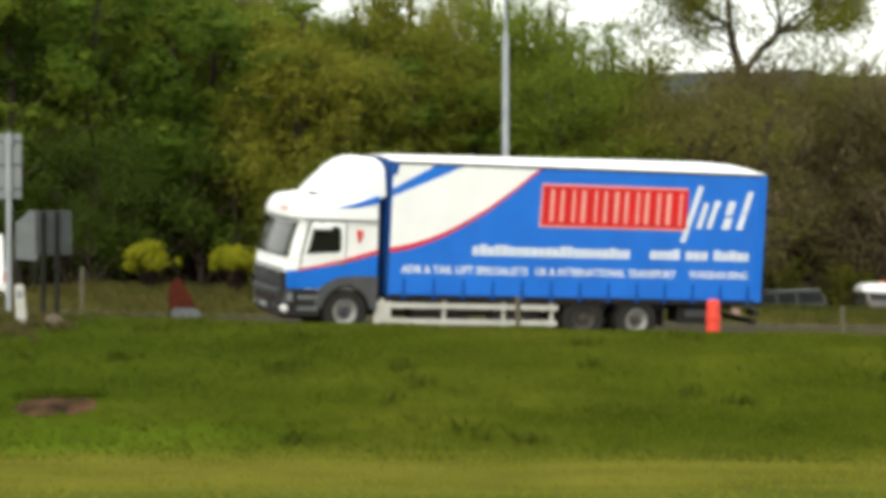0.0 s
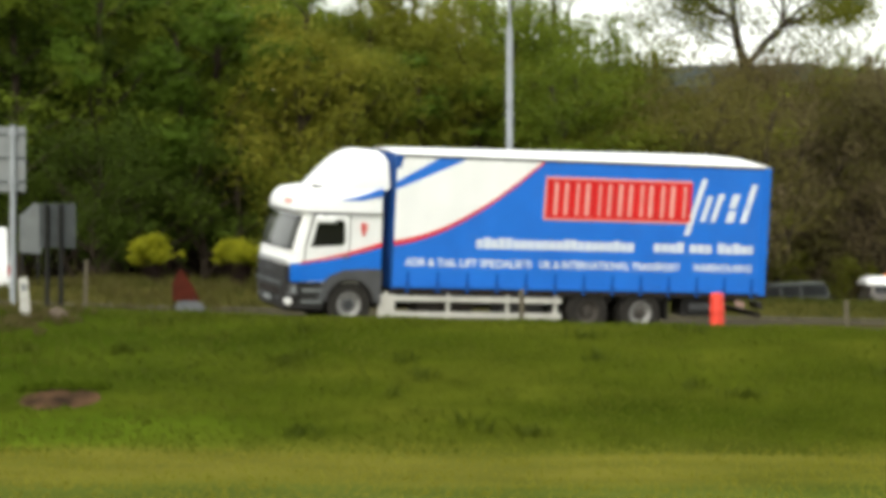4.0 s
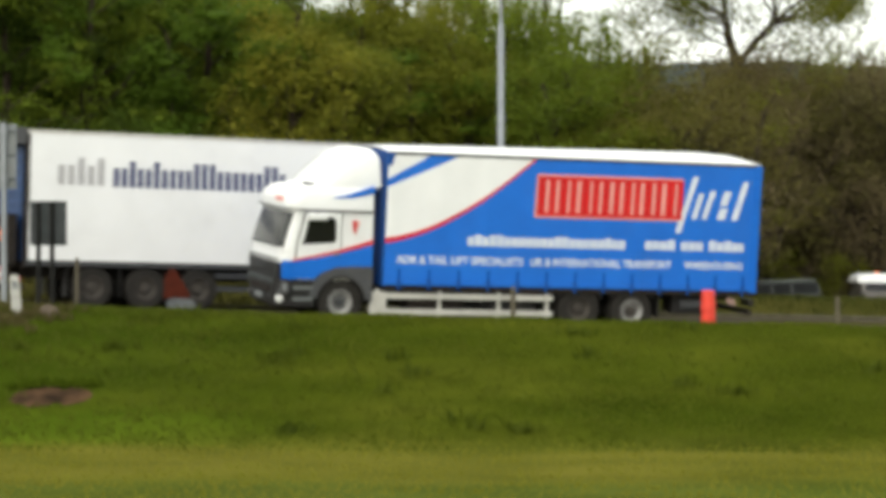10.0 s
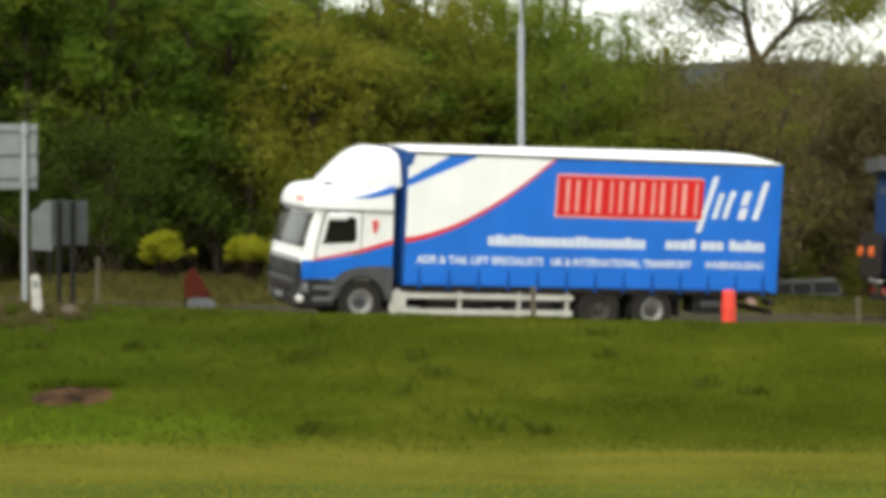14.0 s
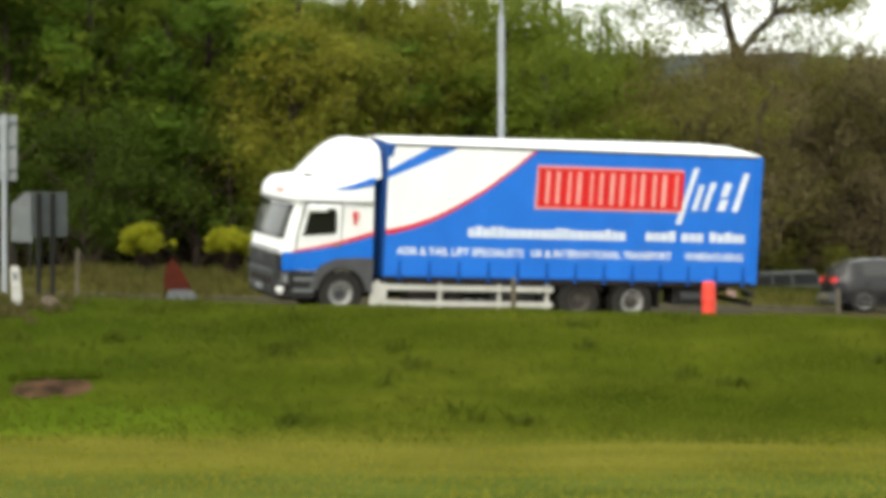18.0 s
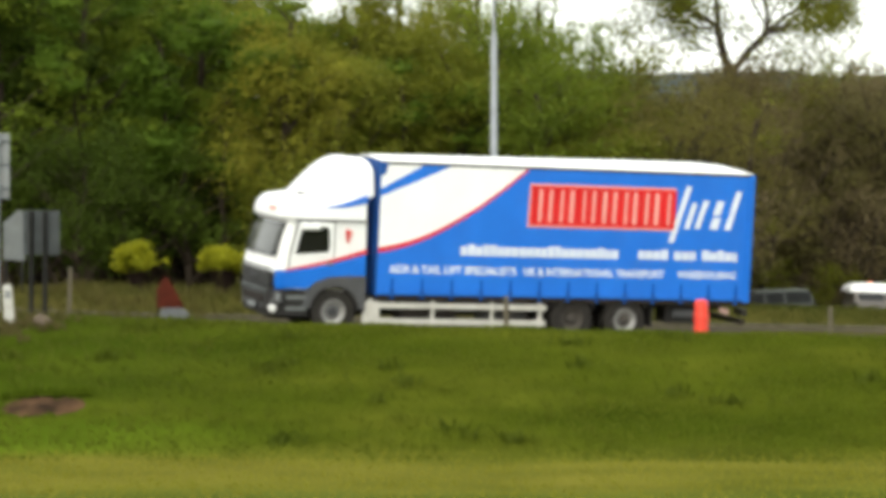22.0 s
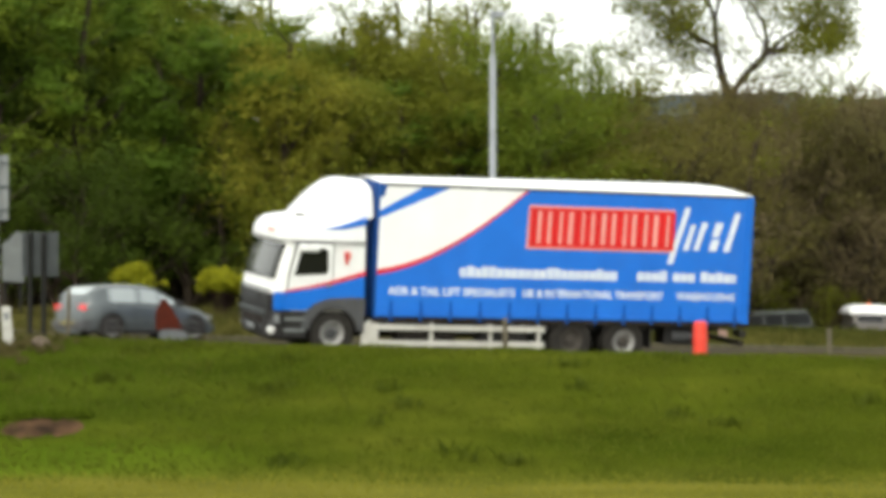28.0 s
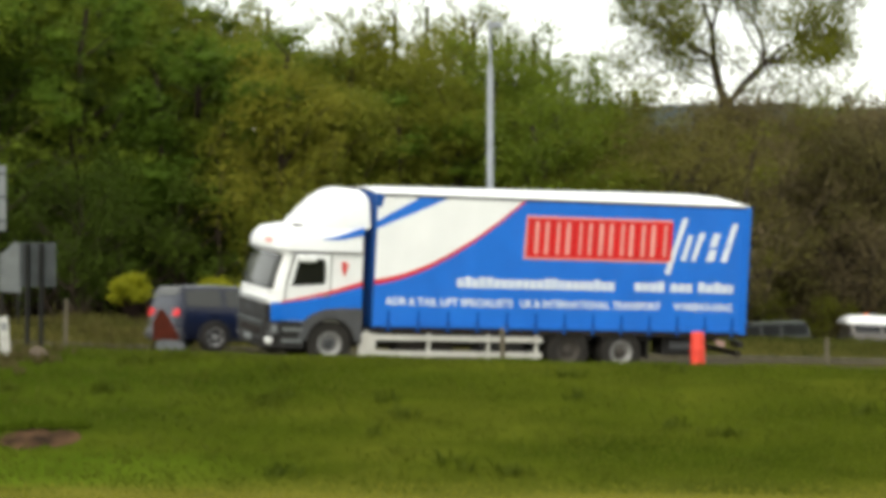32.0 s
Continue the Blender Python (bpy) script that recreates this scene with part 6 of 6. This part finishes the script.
def height_for(b, d, drop=0.0):
    top = float(np.interp(b, SKY_X, SKY_Y)) + drop
    x, y = bearing(b, d)
    return EYE[2] + (450 - top) / F * d - land(x, y)


for row_d, step, drop, lean_in in ((82.0, 118, 60, 0), (88.0, 105, 0, 50), (96.0, 100, 12, 20)):
    b = -190 + lean_in
    while b < 1760:
        bb = b + rt.uniform(-25, 25)
        d = row_d + rt.uniform(-2, 2)
        if bb > 1290:
            d += 14 if d < 90 else 6
        h = height_for(bb, d, drop + rt.uniform(-6, 24))
        x, y = bearing(bb, d)
        if bb < 360:
            kind, lab = rt.choice(GREENS), "dense mid-green broadleaf tree at the wood's edge"
        elif bb < 1120:
            kind, lab = (OLIVES[2] if 430 < bb < 780 and rt.random() < 0.6 else rt.choice(OLIVES), "olive-green broadleaf tree in young leaf") if bb > 760 or rt.random() < 0.75 else (rt.choice(GREENS), "green broadleaf tree in young leaf")
        else:
            kind, lab = (rt.choice(BROWNS), "brownish twiggy tree in thin leaf") if rt.random() < (0.7 if bb < 1190 else 0.92) else (rt.choice(OLIVES), "olive-green tree in young leaf")
        plant(kind, x, y, h, 1.15 * max(0.8, 11.0 / max(h, 6)), rt.uniform(0, 360), label=lab)
        b += step
# the depth of the wood
for row_d, step, drop in ((105.0, 110, 75), (113.0, 120, 80)):
    b = -220
    while b < 1780:
        bb, d = b + rt.uniform(-20, 20), row_d + rt.uniform(-2, 2)
        h = height_for(bb, d, drop + rt.uniform(0, 25))
        x, y = bearing(bb, d)
        plant(rt.choice(BACK), x, y, h, 1.25 * max(0.8, 11.0 / max(h, 6)), rt.uniform(0, 360), label="broadleaf tree deeper in the wood")
        b += step
for row_d, step in ((101.5, 60), (108.5, 62)):
    b = -200
    while b < 1760:
        x, y = bearing(b + rt.uniform(-15, 15), row_d)
        plant(rt.choice(BUSH_D), x, y, rt.uniform(3.6, 4.8), 1.35, rt.uniform(0, 360), "shrub", "dense undergrowth shrub deep in the wood", "shrub", "undergrowth")
        b += step
# undergrowth that closes the foot of the wood
for row_d, step in ((77.5, 105), (81.0, 95), (85.0, 100), (94.5, 58), (98.5, 62)):
    b = -170
    while b < 1740:
        bb = b + rt.uniform(-25, 25)
        d = row_d + rt.uniform(-1, 1)
        x, y = bearing(bb, d)
        if (1290 < bb and d < 90) or (bb < 1200 and d > 90) or (bb < 120 and d < 84) or (430 < bb < 520 and d < 80):
            b += step
            continue
        pick = BUSH_G if bb < 420 else (BUSH_O if bb < 1000 else BUSH_B)
        plant(rt.choice(pick), x, y, rt.uniform(2.6, 4.6), rt.uniform(1.0, 1.4), rt.uniform(0, 360), "shrub", "dense undergrowth shrub at the foot of the wood", "shrub", "undergrowth")
        b += step
for k in range(13):
    x, y = bearing(1215 + 45 * k + rt.uniform(-12, 12), 92.3 + rt.uniform(-0.4, 0.4))
    plant(rt.choice(BUSH_B + BUSH_O), x, y, rt.uniform(1.7, 2.6), rt.uniform(1.0, 1.3), rt.uniform(0, 360), "shrub", "low brownish shrub behind the parked cars", "shrub", "undergrowth")
# thin tall trees whose twigs show against the sky
for bb, d, top in ((690, 98, -70), (740, 99, -110), (800, 100, -80), (850, 100, -95), (905, 99, -80), (960, 99, -40), (1105, 101, 50), (1035, 101, 0), (1075, 100, 25), (1150, 104, 55), (660, 101, -90), (770, 102, -120), (825, 101, -60), (880, 102, -110), (930, 101, -60), (1400, 107, 60), (1480, 108, 40), (455, 100, -60), (520, 100, -70), (620, 99, -60), (390, 99, -120), (300, 99, -120), (210, 99, -130), (985, 100, -70), (1012, 103, -40), (1095, 102, 10), (340, 98, -170), (250, 100, -190), (150, 100, -190), (60, 99, -200), (430, 101, -110), (490, 103, -120), (1505, 106, 70), (1545, 107, 55), (1440, 106, 80), (1130, 98, 60), (1450, 107, 60), (1520, 106, 50), (1570, 107, 60)):
    x, y = bearing(bb, d)
    plant(rt.choice(AIRY), x, y, EYE[2] + (450 - top) / F * d - land(x, y), 0.9, rt.uniform(0, 360), label="tall thin tree, open twigs against the sky")


def open_tree():
    """The large half-leafed tree that forks above the hedge."""
    r = random.Random(5)
    rng = np.random.default_rng(5)
    d = 93.0
    x, y = bearing(1312, d)
    segs, tips = [], []
    p = Vector((0, 0, -0.2))
    for q, rad in ((Vector((0.05, 0, 3)), 0.36), (Vector((-0.05, 0, 6.4)), 0.32), (Vector((0.02, 0, 8.9)), 0.27)):
        segs.append((p, q, rad, rad * 0.92))
        p = q

    def limb(p, d, ln, rad, depth):
        n = 4
        for i in range(n):
            d = (d + Vector((r.uniform(-0.45, 0.45), r.uniform(-0.4, 0.4), r.uniform(-0.12, 0.26)))).normalized()
            q = p + d * ln / n
            segs.append((p, q, rad, rad * 0.80))
            rad *= 0.80
            if depth and i >= 1:
                for k in range(2 if depth == 2 else 3):
                    side = Vector((r.uniform(-1, 1), r.uniform(-1, 1), r.uniform(-0.5, 0.7))).normalized()
                    limb(q, (d * 0.5 + side).normalized(), ln * r.uniform(0.32, 0.52), rad * 0.55, depth - 1)
            if depth < 2 and i >= 1:
                tips.append(q)
            p = q
        tips.append(p)
    forks = ((Vector((-0.42, 0.1, 10.75)), 0.20, ((-1.1, 0.9, 3.4, 0.10), (-0.45, 0.9, 3.4, 0.11), (0.2, 0.9, 3.2, 0.10), (-1.9, 0.5, 2.9, 0.08), (-0.9, 0.4, 2.6, 0.07), (-1.0, -0.1, 2.6, 0.06))),
             (Vector((1.42, -0.1, 10.55)), 0.16, ((0.25, 0.9, 3.2, 0.09), (0.9, 0.9, 3.0, 0.09), (1.7, 0.7, 2.6, 0.08), (2.4, 0.4, 2.4, 0.06), (-0.4, 0.9, 2.6, 0.06), (1.2, -0.2, 2.4, 0.06))))
    for top, rad, limbs in forks:
        mid = p.lerp(top, 0.5) + Vector((-0.06, 0, 0.05))
        segs += [(p, mid, rad, rad * 0.9), (mid, top, rad * 0.9, rad * 0.75)]
        side = -1 if top.x < 0 else 1
        for at, dx, dz, ln in ((0.55, 1.0, 0.25, 2.8), (0.75, 0.7, 0.55, 2.2), (0.9, 1.2, 0.1, 2.6), (0.7, -0.5, 0.6, 1.3), (0.35, 1.3, 0.15, 2.0)):
            limb(p.lerp(top, at), Vector((side * dx, r.uniform(-0.5, 0.5), dz)).normalized(), ln, 0.05, 1)
        for dx, dz, ln, r0 in limbs:
            limb(top, Vector((dx, r.uniform(-0.6, 0.6), dz)).normalized(), ln * 1.15, r0, 2)
    t = thing("tree", pose(x, y, land(x, y) - 0.1), "large forked tree, half in leaf, against the sky", "tree", "roadside wood")
    for nm, me in (("trunk", wood_mesh("trunk", segs)), ("crown", leaf_mesh("crown", crown_points(tips, 9, 0.85, rng)[0], 0.066, rng, L_OLIVE))):
        o = new(nm, me)
        o.parent = t


open_tree()


def slender_trunk(b, d, bends, r0, label):
    """A bare stem at the edge of the wood: bends are (sideways, height) in metres above its foot."""
    x, y = bearing(b, d)
    t = thing("tree", pose(x, y, land(x, y) - 0.1), label, "tree", "roadside wood")
    r = random.Random(int(b))
    segs, p, rad = [], Vector((0, 0, 0)), r0
    for dx, z in bends:
        q = Vector((dx, r.uniform(-0.15, 0.15), z))
        segs.append((p, q, rad, rad * 0.88))
        for k in range(2):
            e = q + Vector((r.uniform(-0.9, 0.9), r.uniform(-0.5, 0.5), r.uniform(0.3, 1.0)))
            segs.append((q, e, rad * 0.3, 0.012))
        p, rad = q, rad * 0.88
    rng = np.random.default_rng(int(b))
    pts, ways = crown_points([sg[1] for sg in segs if sg[3] < 0.02], 46, 0.5, rng)
    for nm, me in (("trunk", wood_mesh("trunk", segs)), ("crown", leaf_mesh("crown", pts, 0.07, rng, L_OLIVE, out=ways))):
        o = new(nm, me)
        o.parent = t


slender_trunk(416, 79.5, ((0.05, 1.6), (-0.05, 2.8), (-0.02, 3.9), (0.1, 4.8)), 0.10, "slender brown trunk with few leaves before the wood")
slender_trunk(497, 81.5, ((0.1, 2.5), (0.0, 4.6), (0.15, 6.2), (0.45, 7.4), (0.75, 8.6)), 0.17, "leaning dark trunk among olive leaves")
slender_trunk(312, 81.0, ((-0.1, 2.5), (0.0, 4.6), (0.05, 6.4), (-0.15, 7.9)), 0.12, "brownish trunk showing between green leaves")
slender_trunk(1342, 84.0, ((0.0, 2.2), (0.15, 3.8), (0.1, 5.2), (0.35, 6.2)), 0.16, "dark trunk in the brown hedge")
for bb, d, top in ((1275, 91.5, 112), (1322, 91.0, 116), (1365, 92.0, 112)):
    x, y = bearing(bb, d)
    plant(rt.choice(BROWNS), x, y, EYE[2] + (450 - top) / F * d - land(x, y), 0.85, rt.uniform(0, 360), label="brownish twiggy tree in thin leaf")

# yellow-green shrubs on the verge
for b, w, seed in ((264, 1.08, 3), (414, 1.04, 8)):
    d = 70.0
    x, y = bearing(b, d)
    rng = np.random.default_rng(seed)
    r = random.Random(seed)
    segs, tips = [], []
    for i in range(30):
        way = Vector((r.gauss(0, 1), r.gauss(0, 1), r.gauss(0, 1))).normalized() * r.random() ** 0.4
        top = Vector((0.76 * way.x, 0.62 * way.y, 1.58 + 0.44 * way.z - 0.25 * (way.x ** 2 + way.y ** 2)))
        mid = Vector((top.x * 0.45, top.y * 0.45, 0.75))
        segs += [(Vector((top.x * 0.3, top.y * 0.3, -0.1)), mid, 0.016, 0.012), (mid, top, 0.012, 0.006)]
        tips.append(top)
    t = thing("shrub", pose(x, y, land(x, y) - 0.08), "rounded yellow-green shrub on bare brown stems", "shrub", "yellow-green shrubs")
    for nm, me in (("branchwork", wood_mesh("branchwork", segs, material=M_STEM)), ("crown", leaf_mesh("crown", crown_points(tips, 135, 0.28, rng)[0], 0.055, rng, L_LIME))):
        o = new(nm, me)
        o.parent = t
        o.matrix_basis = Matrix.Diagonal((w, w, 0.74, 1))


# wooded hill far behind the hedge; distance haze is put into its bluish colour
ridge_x = np.linspace(-20, 160, 181)
ridge_y = np.linspace(560, 900, 12)


def ridge_height(x, y):
    k = smoothstep(560, 640, y)
    return -2 + k * (51.5 - 0.03 * abs(x - 70) + 1.3 * noise.noise((x * 0.06, y * 0.02, 1)) + 0.7 * noise.noise((x * 0.25, y * 0.1, 4)))


hill = tagged(new("hill", grid_mesh("hill", ridge_x, ridge_y, ridge_height, M_HILL)), "distant wooded hill, haze painted into its dark blue-green", "hill", kind="structure")


# ================= grass =================
def grass(name, n, x0, x1, y0, y1, h0, h1, material, label, seed, keep=None):
    rng = np.random.default_rng(seed)
    xs, ys = rng.uniform(x0, x1, n), rng.uniform(y0, y1, n)
    v, m = [], 0
    for x, y in zip(xs, ys):
        g = noise.noise((x * 0.9, y * 0.9, 9.0))
        if keep and not keep(x, y):
            continue
        h = (h0 + (h1 - h0) * rng.random()) * (1 + 0.6 * g)
        a = rng.random() * 6.283
        w = 0.012 + 0.016 * rng.random()
        bx, by = rng.normal(0, 0.4 * h, 2)
        z = land(x, y) - 0.01
        c, s = math.cos(a) * w, math.sin(a) * w
        v += [(x - c, y - s, z), (x + c, y + s, z), (x + bx * 0.4 + c * 0.7, y + by * 0.4 + s * 0.7, z + h * 0.6), (x + bx, y + by, z + h), (x + bx * 0.4 - c * 0.7, y + by * 0.4 - s * 0.7, z + h * 0.6)]
        m += 1
    me = bpy.data.meshes.new(name)
    me.from_pydata(v, [], [tuple(range(5 * i, 5 * i + 5)) for i in range(m)])
    me.materials.append(material)
    return tagged(new(name, me), label, "grass", kind="stuff")


def not_soil(x, y):
    return ((x - px_) / 0.6) ** 2 + ((y - py_) / 0.42) ** 2 > 0.7 + 0.8 * noise.noise((x * 4, y * 4, 2))


def on_bank(x, y):
    thin = 39.0 + 1.5 * (0.5 + 0.5 * math.sin(x * 12.9898 + y * 78.233)) + 0.9 * noise.noise((x * 0.3, 2.0, 5.0))
    return not_soil(x, y) and y > thin and (y < 42.3 or x > -4.6 + 1.8 * noise.noise((x * 0.7, y * 0.5, 12.0)) + 1.2 * math.sin(x * 41.3 + y * 17.7))


def on_dark_bank(x, y):
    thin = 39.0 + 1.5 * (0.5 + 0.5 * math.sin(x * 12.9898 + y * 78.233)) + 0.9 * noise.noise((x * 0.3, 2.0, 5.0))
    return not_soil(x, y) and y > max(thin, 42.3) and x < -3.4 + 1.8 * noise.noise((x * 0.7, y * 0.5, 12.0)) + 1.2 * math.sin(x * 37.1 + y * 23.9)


grass("bank_grass", 42000, -10.5, 10.5, 38.2, 50.5, 0.035, 0.085, L_GRASS, "uneven green grass on the bank", 1, on_bank)
grass("damp_bank_grass", 15000, -10.5, -2.0, 38.2, 50.5, 0.035, 0.085, L_TUFT, "darker green grass on the bank", 8, on_dark_bank)
grass("meadow_grass", 9000, -9.5, 9.5, 29.5, 40.2, 0.03, 0.07, L_MEADOW, "short yellowish mown grass", 2)
grass("verge_grass", 17000, -16, 6, 59.0, 79.0, 0.10, 0.34, L_VERGE, "rough yellow-green verge grass", 3, lambda x, y: y > road_y(x) + 2.3)
grass("verge_weeds", 14000, 6, 20, 68.0, 84.5, 0.06, 0.20, L_VERGE, "tall dry weeds on the verge before the parked cars", 4, lambda x, y: y > road_y(x) + 2.3)


def tufts(name, n, seed):
    rng = np.random.default_rng(seed)
    v, m = [], 0
    for _ in range(n):
        cx, cy = rng.uniform(-9.5, 9.5), rng.uniform(40.5, 48.5)
        for _ in range(int(rng.integers(14, 34))):
            x, y = cx + rng.normal(0, 0.16), cy + rng.normal(0, 0.10)
            h, a = rng.uniform(0.10, 0.26), rng.random() * 6.283
            bx, by = rng.normal(0, 0.35 * h, 2)
            c, s = math.cos(a) * 0.022, math.sin(a) * 0.022
            z = land(x, y) - 0.01
            v += [(x - c, y - s, z), (x + c, y + s, z), (x + bx * 0.4 + c, y + by * 0.4 + s, z + h * 0.6), (x + bx, y + by, z + h), (x + bx * 0.4 - c, y + by * 0.4 - s, z + h * 0.6)]
            m += 1
    me = bpy.data.meshes.new(name)
    me.from_pydata(v, [], [tuple(range(5 * i, 5 * i + 5)) for i in range(m)])
    me.materials.append(L_TUFT)
    return tagged(new(name, me), "darker coarse grass tufts on the bank", "grass", kind="stuff")


tufts("coarse_tufts", 22, 12)
grass("dead_grass", 2600, -10.4, -6.7, 46.2, 48.6, 0.05, 0.17, L_DRY, "dead brown grass round the sign posts", 5, lambda x, y: 0.9 * noise.noise((x * 2.2, y * 2.2, 4)) > (abs(x + 8.6) / 2.0) ** 2 + (abs(y - 47.6) / 1.3) ** 2 - 0.75)


# ================= what moves =================
def drive(ob, knots, r, x_in=-17.0, x_out=19.0, hold_in=-48.0, hold_out=50.0, wide=False):
    """Keys a vehicle along the road through (seconds, x), and its wheels with it."""
    t0, t1 = knots[0][0], knots[-1][0]
    v0 = (knots[1][1] - knots[0][1]) / (knots[1][0] - knots[0][0])
    v1 = (knots[-1][1] - knots[-2][1]) / (knots[-1][0] - knots[-2][0])
    ta, tb = t0 - (knots[0][1] - hold_in) / v0, t1 + (hold_out - knots[-1][1]) / v1
    ks = [(ta, hold_in)] + list(knots) + [(tb, hold_out)]
    kt, kx = [k[0] for k in ks], [k[1] for k in ks]

    def x_at(t):
        return float(np.interp(t, kt, kx))
    times = sorted({0.0, 32.0} | {round(t, 3) for t in np.arange(max(0, ta), min(32, tb), 0.4)} | {k[0] for k in knots})
    times = [t for t in times if 0 <= t <= 32]
    walk(ob, [(t, road_pose(x_at(t), 0.012, wide)) for t in times])
    # turning wheels while in sight
    wheels = [c for c in ob.children if c.name.split(".")[0] == "wheel"]
    vmax = max((b[1] - a[1]) / (b[0] - a[0]) for a, b in zip(ks, ks[1:])) * 1.08
    dt = max(1, int(1.35 * r / vmax * FPS)) / FPS
    s_in = float(np.interp(x_in, kx, kt))
    s_out = float(np.interp(x_out, kx, kt))
    s_in, s_out = max(0.0, s_in), min(32.0, s_out)
    turn_t = [0.0] + list(np.arange(max(s_in, dt), s_out, dt)) + [32.0]
    last = x_at(turn_t[-2])
    for wh in wheels:
        base = wh.matrix_basis.translation.copy()
        rows = []
        for t in turn_t:
            x = max(x_at(turn_t[1]), min(last, x_at(t)))
            ang = (x - x_at(turn_t[1])) * 1.05 / r
            rows.append((t, Matrix.Translation(base) @ Matrix.Rotation(ang, 4, "Y")))
        walk(wh, rows)


def motions():
    drive(lorry, [(7.2, -18.16), (8.0, -14.16), (8.2, -13.19), (10.2, -2.86), (10.6, -1.08), (11.3, 2.19), (12.0, 5.97), (13.5, 15.15)], 0.5, -24.0, 26.0, -60.0, 62.0, True)
    drive(silver_car, [(12, -10.30), (12.3, -9.12), (12.6, -7.65), (13, -5.96), (13.5, -3.68), (15.5, 8.96), (16, 12.51)], 0.305)
    drive(black_car, [(15.5, -4.24), (17.3, 7.04), (17.5, 8.71), (18, 12.34)], 0.305, hold_in=-56.0, hold_out=44.0)
    drive(blue_car, [(16, -9.26), (16.5, -6.49), (17, -4.15), (18.8, 7.14), (19, 8.80), (19.5, 11.93)], 0.305, hold_in=-64.0, hold_out=38.0)
    drive(red_car, [(24, -7.91), (24.2, -6.18), (24.5, -3.48), (25.5, 5.93), (26, 10.32)], 0.305, hold_in=-52.0, hold_out=56.0)
    drive(grey_car, [(28, -7.09), (28.3, -4.53), (30, 8.53), (30.3, 10.46), (30.6, 11.89)], 0.305, hold_in=-60.0, hold_out=32.0)
    drive(jeep, [(31.3, -9.98), (31.6, -7.65), (32, -4.56)], 0.37, hold_in=-68.0)
    # the van drives off to the left
    stay = pose(VAN_X, VAN_Y, land(VAN_X, VAN_Y), 0, 0, 192)
    away = pose(VAN_X - 9, VAN_Y - 2.0, land(VAN_X - 9, VAN_Y - 2.0), 0, 0, 194)
    walk(van, [(0.0, stay), (10.9, stay), (12.4, away), (14.0, away), (32.0, away)])


motions()
